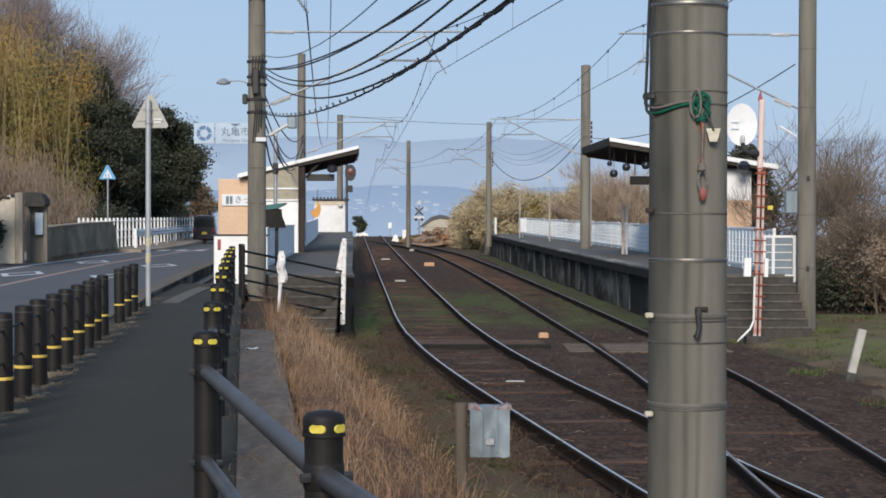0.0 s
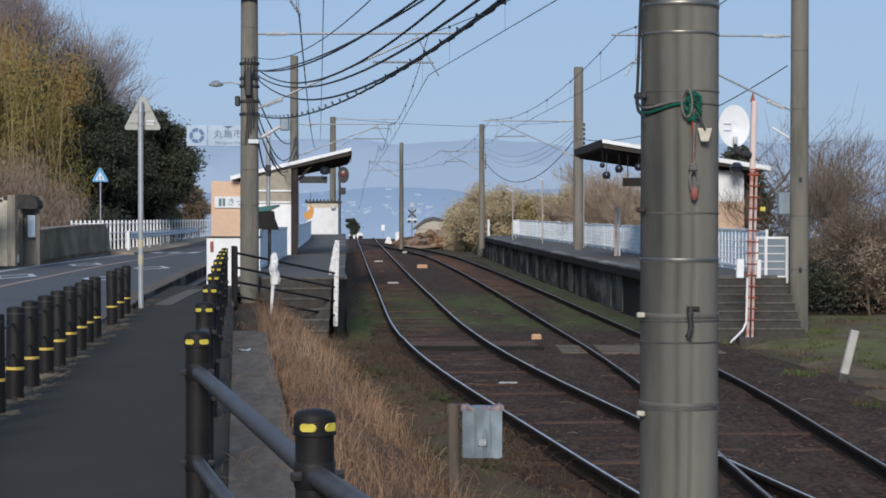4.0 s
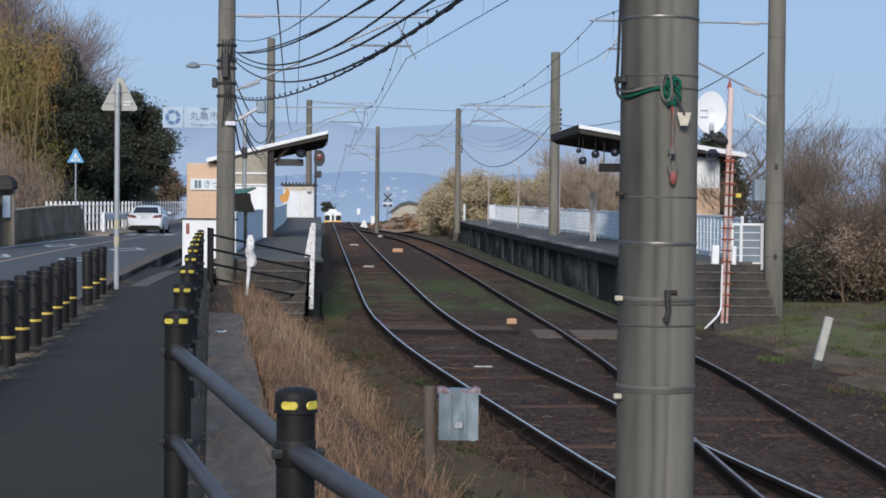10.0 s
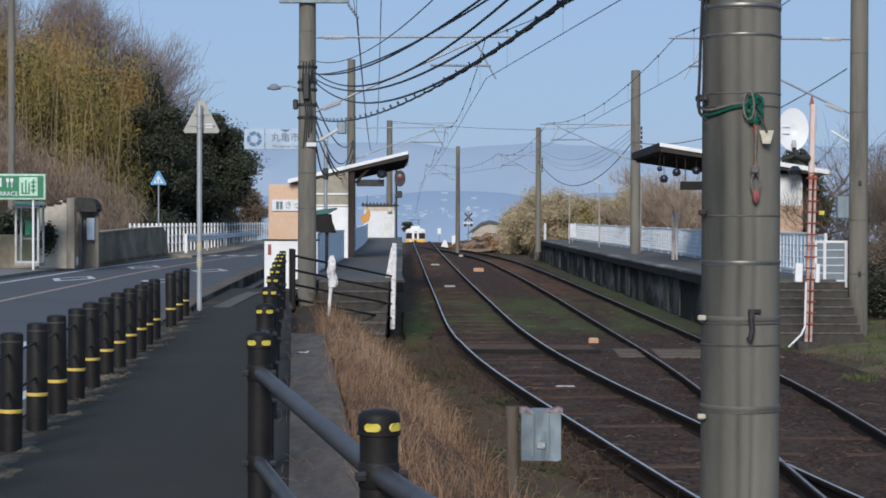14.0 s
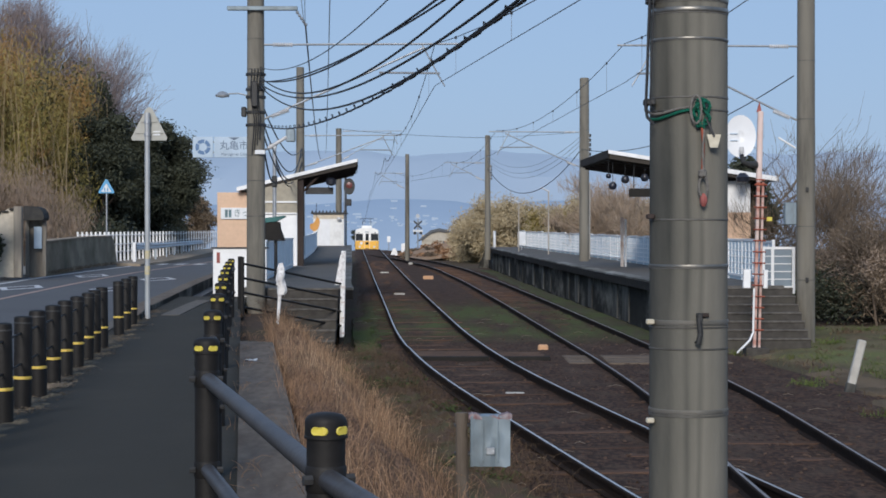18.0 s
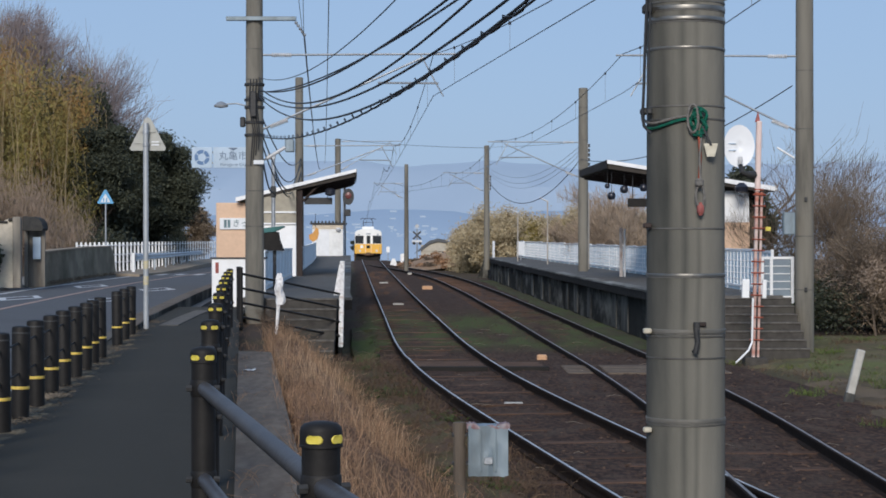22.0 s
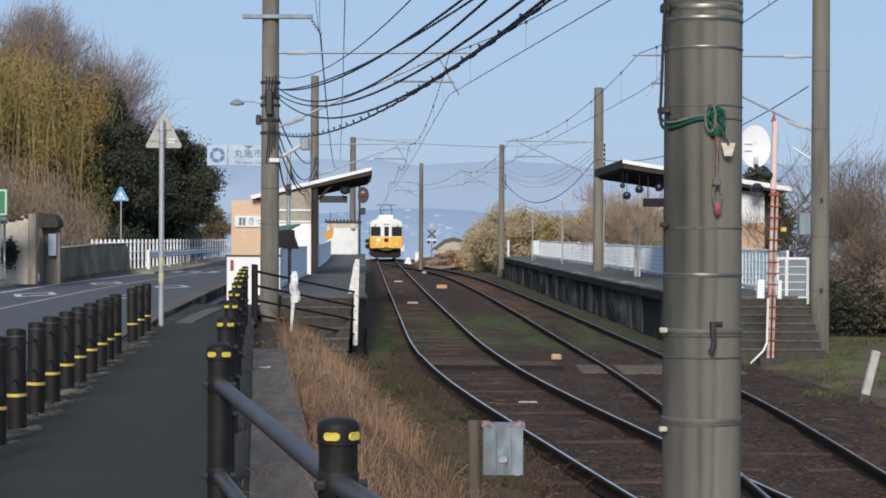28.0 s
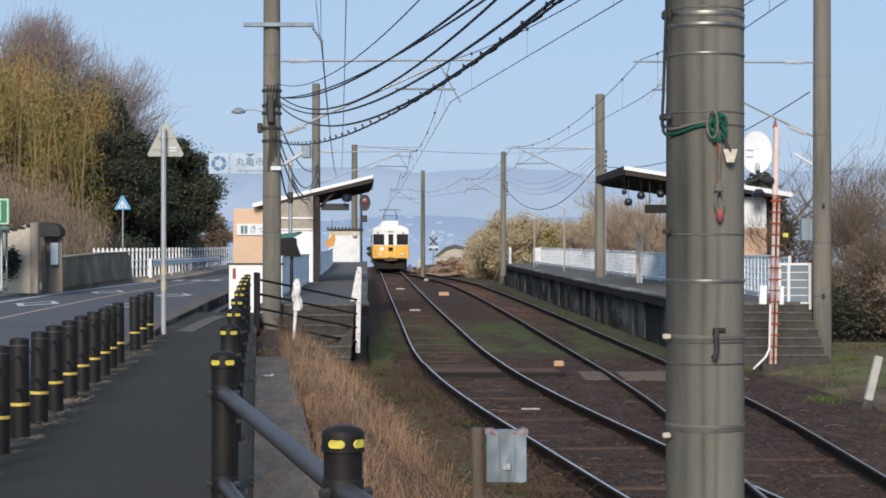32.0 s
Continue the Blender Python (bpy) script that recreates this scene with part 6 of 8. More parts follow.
M["pole_white"] = mat("pole_white", (0.66, 0.6, 0.55), (0.55, 0.47, 0.42), rough=0.7, scale=9, stain=(0.4, 0.2, 0.13), stain_scale=2.5, stain_amount=0.5)
M["mast_pink"] = mat("mast_pink", (0.42, 0.15, 0.1), (0.6, 0.5, 0.45), rough=0.75, scale=7, stretch=(0.2, 0.2, 1), stain=(0.25, 0.08, 0.05), stain_scale=3, stain_amount=0.6)
M["mast_pale"] = mat("mast_pale", (0.74, 0.62, 0.57), (0.66, 0.5, 0.45), rough=0.7, scale=9, stretch=(1, 1, 0.3), stain=(0.45, 0.24, 0.18), stain_scale=3, stain_amount=0.5)
M["orange_sign"] = mat("orange_sign", (0.65, 0.3, 0.05), (0.55, 0.26, 0.05), rough=0.5, bump=0)
M["signal_red"] = mat("signal_red", (0.17, 0.05, 0.045), rough=0.3, bump=0, emit=(1.0, 0.12, 0.08), emit_strength=0.01)
M["door_white"] = mat("door_white", (0.78, 0.79, 0.8), (0.72, 0.73, 0.74), rough=0.4, scale=3)
M["block_wall"] = mat("block_wall", (0.82, 0.82, 0.8), (0.76, 0.76, 0.74), rough=0.9, scale=5, stain=(0.3, 0.28, 0.25), stain_scale=1)
M["concrete_pale"] = mat("concrete_pale", (0.5, 0.48, 0.43), (0.4, 0.38, 0.34), rough=0.9, scale=8, stain=(0.25, 0.23, 0.2), stain_scale=2)
M["teal"] = mat("teal", (0.02, 0.14, 0.13), (0.02, 0.1, 0.095), rough=0.5, scale=8)
M["crossing_deck"] = mat("crossing_deck", (0.13, 0.08, 0.053), (0.085, 0.054, 0.038), rough=0.95, scale=5, stain=(0.17, 0.125, 0.09), stain_scale=1)
M["post_wood"] = mat("post_wood", (0.15, 0.125, 0.1), (0.09, 0.073, 0.058), rough=0.95, scale=8, stretch=(1, 1, 0.2), stain=(0.045, 0.038, 0.03), stain_scale=5, stain_amount=0.7)
M["lid_worn"] = mat("lid_worn", (0.17, 0.075, 0.075), (0.36, 0.33, 0.34), rough=0.8, scale=25)
M["marker_orange"] = mat("marker_orange", (0.6, 0.36, 0.2), (0.5, 0.3, 0.18), rough=0.8, scale=20)

FONT_FLIP = pose(0, 0, 0, 90, 0, 0)


def letters(text, size, m, parent, at, name="lettering", depth=0.004, align="CENTER"):
    """Written words as flat solid letters."""
    cu = bpy.data.curves.new(name, "FONT")
    cu.body, cu.size, cu.extrude, cu.align_x, cu.align_y = text, size, depth, align, "CENTER"
    cu.materials.append(M[m])
    ob = new(name, cu)
    ob.parent = parent
    ob.matrix_basis = at @ FONT_FLIP
    return ob


# warning sign on a tall post, seen from behind
s = thing("road_sign", "triangular road sign on a grey steel post", "road sign", at=pose(-4.48, 30.6, 0))
part("post", Geo().tube([(0, 0, -0.2), (0, 0, 3.3)], 0.043, 14), "steel_post", s, smooth=True)
tri = [(-0.27, 2.86), (0.27, 2.86), (0.29, 2.9), (0.05, 3.37), (0, 3.4), (-0.05, 3.37), (-0.29, 2.9)]
part("plate", Geo().prism(tri, 0.02, Matrix.Translation((0.02, 0.075, 0))), "sign_back", s, "grey plate back")
for z in (2.98, 3.16):
    w = 0.22 if z < 3.1 else 0.13
    part("stiffener", Geo().box((0.02 - w, 0.06, z - 0.012), (0.02 + w, 0.074, z + 0.012), 0.003), "sign_back", s)
part("sticker", Geo().box((0.08, 0.066, 2.94), (0.2, 0.074, 3.01)), "sign_white", s, "small white sticker")
for z in (0.78, 1.03):
    part("band", Geo().lathe([(0.044, z - 0.07), (0.0445, z - 0.065), (0.0445, z + 0.065), (0.044, z + 0.07)], 14), "band_faded", s, "faded yellow band", smooth=True)
for z in (2.95, 3.15):
    part("clamp", Geo().lathe([(0.046, z - 0.03), (0.052, z - 0.025), (0.052, z + 0.025), (0.046, z + 0.03)], 14), "steel_galv", s)

s = thing("crossing_sign", "blue triangular pedestrian crossing sign on a post", "road sign", at=pose(-15.27, 91, 0))
part("post", Geo().tube([(0, 0, -0.2), (0, 0, 3.3)], 0.04, 12), "steel_galv", s, smooth=True)
tri = [(-0.36, 3.2), (0.36, 3.2), (0.38, 3.26), (0.05, 3.86), (-0.05, 3.86), (-0.38, 3.26)]
part("plate", Geo().prism(tri, 0.02, Matrix.Translation((0, -0.07, 0))), "sign_blue", s, "blue enamel plate")
inner = [(-0.24, 3.27), (0.24, 3.27), (0.0, 3.68)]
part("panel", Geo().prism(inner, 0.01, Matrix.Translation((0, -0.083, 0))), "sign_white", s)
for x in (-0.08, 0.06):
    part("figure_mark", Geo().box((x - 0.03, -0.095, 3.3), (x + 0.03, -0.084, 3.46)), "sign_blue", s)

# sign over the road at the city limit
s = thing("city_sign", "pale blue overhead sign with the city's name", "overhead sign", at=pose(0, 91, 0))
part("column", Geo().tube([(-8.05, 0.1, -0.4), (-8.05, 0.1, 6.1)], 0.11, 14), "steel_galv", s, smooth=True)
for z in (5.15, 5.65):
    part("arm", Geo().tube([(-8.05, 0.1, z), (-11.1, 0.1, z)], 0.05, 10), "steel_galv", s)
part("emblem_panel", Geo().box((-11.17, -0.03, 4.9), (-10.2, 0.03, 5.9), 0.015), "sign_pale", s, "pale square panel with a blue ring")
part("name_panel", Geo().box((-10.15, -0.03, 4.9), (-8.25, 0.03, 5.9), 0.015), "sign_pale", s, "pale panel with dark characters")
ring = Geo()
for k in range(5):
    a0, a1 = 2 * math.pi * k / 5 + 0.08, 2 * math.pi * (k + 1) / 5 - 0.08
    pts = [(math.cos(a0 + (a1 - a0) * i / 6), math.sin(a0 + (a1 - a0) * i / 6)) for i in range(7)]
    o = [(-10.68 + 0.36 * c, 5.4 + 0.36 * q) for c, q in pts] + [(-10.68 + 0.19 * c, 5.4 + 0.19 * q) for c, q in reversed(pts)]
    ring.prism(o, 0.012, Matrix.Translation((0, -0.044, 0)))
part("emblem", ring, "emblem_blue", s, "plain blue ring emblem")
letters("\u4e38\u4e80\u5e02", 0.46, "sign_ink", s, pose(-9.2, -0.036, 5.45))
letters("Marugame City", 0.2, "sign_ink", s, pose(-9.2, -0.036, 5.06))
part("arrow_mark", Geo().prism([(-9.45, 5.86), (-8.95, 5.86), (-9.2, 5.72)], 0.01, Matrix.Translation((0, -0.043, 0))), "sign_ink", s)

# green shop sign and its post
s = thing("shop_sign", "green shop sign with white lettering on a post", "shop sign", at=pose(0, 58.8, 0))
part("post", Geo().tube([(-13.76, 0, -0.2), (-13.76, 0, 2.9)], 0.034, 10), "white_paint", s, "white post", smooth=True)
part("post", Geo().tube([(-17.2, 0.06, -0.2), (-17.2, 0.06, 2.9)], 0.045, 10), "white_paint", s, smooth=True)
part("frame", Geo().box((-17.6, -0.09, 2.1), (-13.36, 0.02, 2.9), 0.02), "sign_mint", s, "pale green border")
part("panel", Geo().box((-17.54, -0.1, 2.16), (-13.42, -0.06, 2.84)), "sign_green", s, "green face")
letters("CAFE TERRACE", 0.19, "sign_white", s, pose(-14.85, -0.105, 2.28), depth=0.008)
part("logo_tile", Geo().box((-14.17, -0.115, 2.22), (-13.6, -0.098, 2.8)), "sign_mint", s, "pale square with plain dark strokes")
for a, b, c, d in ((-14.1, 2.3, -14.05, 2.62), (-13.98, 2.28, -13.94, 2.72), (-13.88, 2.3, -13.84, 2.62), (-14.1, 2.28, -13.84, 2.32), (-13.8, 2.5, -13.66, 2.54), (-13.8, 2.62, -13.66, 2.66), (-13.75, 2.3, -13.71, 2.74), (-13.8, 2.36, -13.66, 2.4)):
    part("stroke", Geo().box((a, -0.122, b), (c, -0.114, d)), "sign_green", s)
for k, x in enumerate((-14.53, -14.4)):
    part("cup_mark", Geo().prism([(x - 0.045, 2.76), (x - 0.045, 2.66), (x - 0.012, 2.63), (x - 0.012, 2.48), (x + 0.012, 2.48), (x + 0.012, 2.63), (x + 0.045, 2.66), (x + 0.045, 2.76)], 0.01, Matrix.Translation((0, -0.11, 0))), "sign_white", s)
for x in (-14.88, -15.3, -15.72):
    part("kanji_bar", Geo().box((x - 0.16, -0.11, 2.5), (x + 0.16, -0.1, 2.78)), "sign_white", s)

# telephone booth
s = thing("phone_booth", "glazed telephone booth with a green telephone inside", "phone booth", at=pose(-14.2, 60.2, 0.02) @ Matrix.Diagonal((0.88, 0.88, 0.97, 1)))
part("floor_slab", Geo().box((-0.45, -0.45, 0), (0.45, 0.45, 0.1), 0.01), "concrete", s)
for x in (-0.4, 0.4):
    for y in (-0.4, 0.4):
        part("post", Geo().box((x - 0.035, y - 0.035, 0.1), (x + 0.035, y + 0.035, 1.98)), "steel_galv", s)
part("roof", Geo().box((-0.47, -0.47, 1.98), (0.47, 0.47, 2.1), 0.03), "sign_mint", s, "pale green roof")
part("back_panel", Geo().box((-0.37, 0.39, 0.1), (0.37, 0.41, 1.98)), "glass_pane", s, "tinted glass back")
part("door_pane", Geo().box((-0.36, -0.41, 0.16), (0.36, -0.4, 1.9)), "glass_pane", s)
for z in (0.13, 1.93):
    part("rail", Geo().box((-0.4, -0.43, z - 0.04), (0.4, -0.38, z + 0.04)), "steel_galv", s)
part("telephone", Geo().box((-0.18, 0.05, 1.0), (0.14, 0.33, 1.5), 0.03), "phone_green", s, "green public telephone")
part("shelf", Geo().box((-0.3, 0.05, 0.86), (0.3, 0.36, 0.92)), "steel_galv", s)

# old plaster wall with gate post
s = thing("plaster_wall", "weathered plaster garden wall with broken tiles", "wall", at=pose(0, 0, 0))
part("wall_body", Geo().prism([(-14.3, 0), (-13.3, 0), (-13.3, 2.22), (-13.55, 2.25), (-13.8, 2.1), (-14.3, 2.02)], 0.3, Matrix.Translation((0, 62, -0.1))), "plaster", s)
for k in range(4):
    x = -14.32 + k * 0.26
    part("cap_tile", Geo().box((x, 61.9, 1.9 + 0.055 * k), (x + 0.23, 62.42, 1.96 + 0.055 * k + 0.03 * (k % 2)), 0.02), "tile_dark", s)
s = thing("garden_wall", "low grey block wall under a dark hedge", "wall", at=pose(0, 62.2, 0))
part("wall_body", Geo().box((-24, 0, -0.3), (-14.45, 0.25, 1.0), 0.02), "wall_dark", s)
grove("hedge", "dark clipped hedge behind the block wall", 16000, [(-14.9 - 0.7 * k, 62.9, 1.25 + 0.12 * math.sin(k * 1.7), 0.6, 0.45, 0.5) for k in range(14)], 0.08, "leaf_dark", 91, droop=0, category="hedge")
grove("hedge", "small dark shrub against the plaster wall", 2500, [(-13.95, 61.7, 0.9, 0.22, 0.15, 0.4)], 0.06, "leaf_dark", 92, droop=0, category="shrub")
s = thing("gate_post", "pale weathered wooden gate post", "gate post", at=pose(-13.24, 61.9, -0.1))
part("post", Geo().box((-0.13, -0.13, 0), (0.13, 0.13, 2.3), 0.02), "old_wood", s)
s = thing("gate_roof", "small dark tiled roof over a notice", "roof", at=pose(-13.05, 63.2, 0))
part("roof_body", Geo().prism([(-0.3, 1.76), (0.34, 1.76), (0.38, 1.84), (0.34, 2.02), (0.24, 2.16), (0.08, 2.22), (-0.3, 2.24)], 0.9), "tile_black", s)
for x in (-0.26, 0.3):
    part("post", Geo().box((x - 0.06, 0.4, -0.1), (x + 0.06, 0.52, 1.76)), "old_wood", s)
part("backboard", Geo().box((-0.28, 0.55, -0.1), (0.3, 0.65, 1.76)), "old_wood", s)
part("notice", Geo().box((-0.02, 0.3, 0.82), (0.24, 0.36, 1.55), 0.01), "sign_pale", s, "pale blue notice sheet")
# low retaining wall
rw = [(x_, y_, z_) for x_, y_, z_ in ((-13.5, 66, 1.0), (-13.95, 72, 1.06), (-14.5, 80, 1.12), (-14.72, 88, 1.15), (-14.73, 88.6, 0.95), (-14.76, 89.3, 0.4), (-14.77, 89.7, -0.1))]
w = part("retaining_wall", strip(rw, -0.2, 0.2, 0, 0, 1.5), "wall_dark")
tagged(w, "stained low concrete retaining wall by the road", "wall", kind="structure")
tagged(part("wall_coping", strip(rw[:4], -0.24, 0.24, 0.05, 0.05, 0.046), "verge_sand"), "pale worn coping of the retaining wall", "coping", kind="structure")
rf = random.Random(53)
foot = [(rf.uniform(-0.2, 0.25), rf.uniform(67, 88)) for _ in range(420)]
stalks("dead_grass", "dry grass along the retaining wall's foot", [(float(np.interp(y, [r[1] for r in rw], [r[0] for r in rw])) + 0.35 + d, y, road_z(y) + 0.09) for d, y in foot], 0.04, 0.16, 0.008, "litter_leaf", 54, 0.8)

# white picket railing and guard rail along the far bend
fence_w = thing("picket_fence", "white painted picket railing along the road bend", "fence")
FW = [(-15.95, 87.2), (-14.75, 88.2), (-14.75, 97), (-15.1, 107), (-16.5, 128), (-17.7, 148), (-17.4, 164)]


def along(tab, s_):
    """The point at length s_ along corners."""
    for a, b in zip(tab[:-1], tab[1:]):
        d = math.dist(a, b)
        if s_ <= d:
            return [a[i] + (b[i] - a[i]) * s_ / d for i in range(2)]
        s_ -= d
    return list(tab[-1])


pk = Geo().box((-0.046, -0.02, -0.26), (0.046, 0.02, 1.16), 0.006).mesh("picket", "white_paint")


def by_bearing(tab, step, s0=0.0):
    """Points along corners, evenly spread as one looks along the bend."""
    tot = sum(math.dist(a, b) for a, b in zip(tab[:-1], tab[1:]))
    out, last = [], None
    for k in range(2000):
        p = along(tab, s0 + (tot - s0) * k / 1999)
        b = p[0] / p[1]
        if last is None or abs(b - last) >= step * 88 / p[1]:
            out.append(p)
            last = b
    return out


for x, y in by_bearing(FW, 0.0021):
    ob = new("picket", pk)
    ob.parent = fence_w
    ob.matrix_basis = pose(x, y, 0.2 + 0.001 * (y - 88))
for z in (0.42, 0.78, 1.22):
    part("rail", Geo().tube([(x, y, z + 0.001 * (y - 88)) for x, y in FW], 0.022, 6), "white_paint", fence_w)
ped = [(x, y, -0.02) for x, y in FW[1:]]
tagged(part("fence_base", strip(ped, -0.15, 1.5, 0.0, -0.1, 0.6), "verge_sand"), "tan earth verge under the picket railing", "kerb", kind="structure")
guard = thing("guard_rail", "blue-grey corrugated guard rail along the road bend", "guard rail")
GR = [(road_mid(y) - 3.55 - 0.55 * min(1, max(0, (y - 100) / 20)), y) for y in (92, 96, 100, 108, 116, 124, 132, 142, 154)]
g = Geo()
prof = [(0, 0.42), (0.05, 0.48), (0, 0.54), (0, 0.58), (0.05, 0.64), (0, 0.72), (-0.02, 0.72), (-0.02, 0.42)]
for x, y in GR:
    g.v += [(x + a, y, b + 0.08 - 0.002 * (y - 92)) for a, b in prof]
m_ = len(prof)
g.f = [(j * m_ + k, j * m_ + (k + 1) % m_, (j + 1) * m_ + (k + 1) % m_, (j + 1) * m_ + k) for j in range(len(GR) - 1) for k in range(m_)]
g.mi = [0] * len(g.f)
part("beam", g, "guard_grey", guard, "blue-grey corrugated beam")
for x, y in GR:
    part("post", Geo().tube([(x - 0.08, y, -0.5), (x - 0.08, y, 0.82 - 0.002 * (y - 92))], 0.05, 10), "guard_grey", guard)
part("end_post", Geo().box((GR[0][0] - 0.16, GR[0][1] - 0.08, -0.3), (GR[0][0] - 0.02, GR[0][1] + 0.06, 0.86), 0.015), "white_paint", guard, "white painted end post")
grove("roadside_brush", "dark brush behind the white picket railing", 24000, [(along(FW, 12 + 2.2 * k)[0] - 2.6, along(FW, 12 + 2.2 * k)[1] + 2, 0.9 + 0.5 * math.sin(k * 2.1), 0.9, 1.2, 1.0) for k in range(30)], 0.1, "leaf_dark", 95, droop=0, category="bushes")

# pole behind the shop sign
pole_far = pole("utility_pole", "slim grey utility pole on the verge", -18.9, 77, 0.0, 13, 0.16, 0.13, [6, 8])

# ---- things on and beside the bank ----
s = thing("junction_box", "battered grey steel trackside box on a post", "junction box", at=pose(0.44, 13.3, 0))
bmc = bmesh.new()
bmesh.ops.create_cube(bmc, size=1)
bmesh.ops.subdivide_edges(bmc, edges=bmc.edges[:], cuts=7, use_grid_fill=True)
g = Geo()
bmc.verts.index_update()
for v in bmc.verts:
    p = v.co
    dent = 0.022 * noise.noise((p.x * 5, p.z * 2.4, 3)) - 0.012 * abs(math.cos(p.x * 11))
    g.v.append((p.x * 0.275, p.y * 0.18 + dent * (1 if p.y < 0 else 0), -0.05 + p.z * 0.35 + (0.012 * noise.noise((p.x * 7, 1, 1)) if abs(p.z) > 0.49 else 0)))
g.f = [tuple(v.index for v in f.verts) for f in bmc.faces]
g.mi = [0] * len(g.f)
bmc.free()
part("cover", g, "box_steel", s, "dented galvanised cover", smooth=True)
g = Geo()
for k in range(25):
    x = -0.15 + 0.3 * k / 24
    up = 0.128 + 0.03 * noise.noise((x * 14, 2, 7)) + (0.01 if abs(x) > 0.12 else 0) + 0.012 * noise.noise((x * 55, 1, 1))
    g.v += [(x, -0.1, 0.105 + 0.02 * noise.noise((x * 20, 4, 4))), (x, -0.098, up), (x, 0.095, up - 0.006), (x, 0.097, 0.108)]
g.f = [(4 * k + i, 4 * k + 4 + i, 4 * k + 5 + i, 4 * k + 1 + i) for k in range(24) for i in range(3)] + [(0, 1, 2, 3), (99, 98, 97, 96)]
g.mi = [0] * len(g.f)
part("lid", g, "lid_worn", s, "torn rusted lid edge")
part("latch", Geo().box((-0.03, -0.118, -0.14), (0.03, -0.095, -0.09), 0.004), "steel_galv", s, "small grey latch plate")
part("post", Geo().tube([(-0.195, 0.02, -1.1), (-0.195, 0.02, -0.04), (-0.2, 0.02, -0.02), (-0.197, 0.02, 0.12), (-0.197, 0.02, 0.14)], [0.046, 0.046, 0.04, 0.048, 0.044], 10), "post_wood", s, "weathered wooden post", smooth=True)
for z in (-0.15, 0.05):
    part("strap", Geo().box((-0.25, 0.0, z - 0.012), (-0.1, 0.075, z + 0.012), 0.004), "steel_dark", s)
for x in (-0.05, 0.05):
    part("rib", Geo().box((x - 0.005, -0.115, -0.19), (x + 0.005, -0.08, 0.1), 0.002), "box_steel", s)

# scrap of paper on the strip
g = Geo()
for j in range(5):
    for k in range(7):
        x, y = -0.1 + 0.2 * k / 6, -0.16 + 0.32 * j / 4
        g.v.append((x + 0.02 * noise.noise((x * 30, y * 30, 1)), y, 0.012 + 0.03 * abs(noise.noise((x * 22, y * 12, 5)))))
g.v += [(x, y, z - 0.004) for x, y, z in g.v]
g.f = [(j * 7 + k, j * 7 + k + 1, j * 7 + k + 8, j * 7 + k + 7) for j in range(4) for k in range(6)] + [(35 + j * 7 + k, 35 + j * 7 + k + 7, 35 + j * 7 + k + 8, 35 + j * 7 + k + 1) for j in range(4) for k in range(6)]
g.mi = [0] * len(g.f)
tagged(part("paper_scrap", g, "worn_white", at=pose(-1.88, 20.4, 0.018) @ Matrix.Diagonal((0.6, 0.7, 0.8, 1))), "crumpled white paper scrap on the stained concrete strip", "litter")

# railing of four bars by the platform ramp
rl = thing("ramp_railing", "dark steel railing with four bars by the ramp", "railing")
for k, (x, y, z0, z1) in enumerate([(-3.26, 33.6, -0.2, 0.95), (-3.37, 34.4, -0.2, 0.95), (-1.64, 37.4, -0.66, 0.42)]):
    part("post", Geo().tube([(x, y, z0), (x, y, z1)], 0.042, 10), "brown_paint", rl, smooth=True)
for zl, zr_ in ((0.83, 0.36), (0.57, 0.09), (0.31, -0.18), (0.05, -0.46)):
    part("bar", Geo().tube([(-3.35, 34.3, zl), (-1.62, 37.3, zr_)], 0.022, 8), "brown_paint", rl, smooth=True)
s = thing("white_stake", "white painted stake with a wrapped top", "stake", at=pose(-2.33, 30.2, 0))
part("shaft", Geo().tube([(-0.06, 0, -0.75), (-0.045, 0, -0.2), (0.0, 0, 0.42), (0.01, 0, 0.85)], [0.013, 0.016, 0.032, 0.036], 8), "worn_white", s, smooth=True)
g = Geo()
for k in range(13):
    z = 0.4 + 0.5 * k / 12
    for i in range(10):
        a = 2 * math.pi * i / 10
        r = 0.068 * (0.65 + 0.5 * math.sin(math.pi * min(1, 0.15 + k / 14))) * (1 + 0.7 * noise.noise((math.cos(a) * 1.5, math.sin(a) * 1.5, z * 9)))
        g.v.append((0.015 + r * math.cos(a), r * math.sin(a), z))
g.f = [(k * 10 + i, k * 10 + (i + 1) % 10, k * 10 + 10 + (i + 1) % 10, k * 10 + 10 + i) for k in range(12) for i in range(10)] + [tuple(range(120, 130))]
g.mi = [0] * len(g.f)
part("wrap", g, "worn_white", s, "lumpy white wrapping", smooth=True)
s = thing("white_post", "white painted post at the platform edge", "post", at=pose(-1.65, 37.22, 0, 0, 1.2, 0))
part("shaft", Geo().box((-0.045, -0.045, -0.66), (0.045, 0.045, 1.02), 0.01), "worn_white", s)
for z in (-0.6, -0.3, 0.0, 0.3):
    part("rust_ring", Geo().box((-0.048, -0.048, z), (0.048, 0.048, z + 0.03)), "pole_white", s)
part("brace", Geo().prism([(-0.16, 0.35), (-0.04, 0.35), (-0.04, 0.95), (-0.06, 0.95)], 0.04), "worn_white", s)
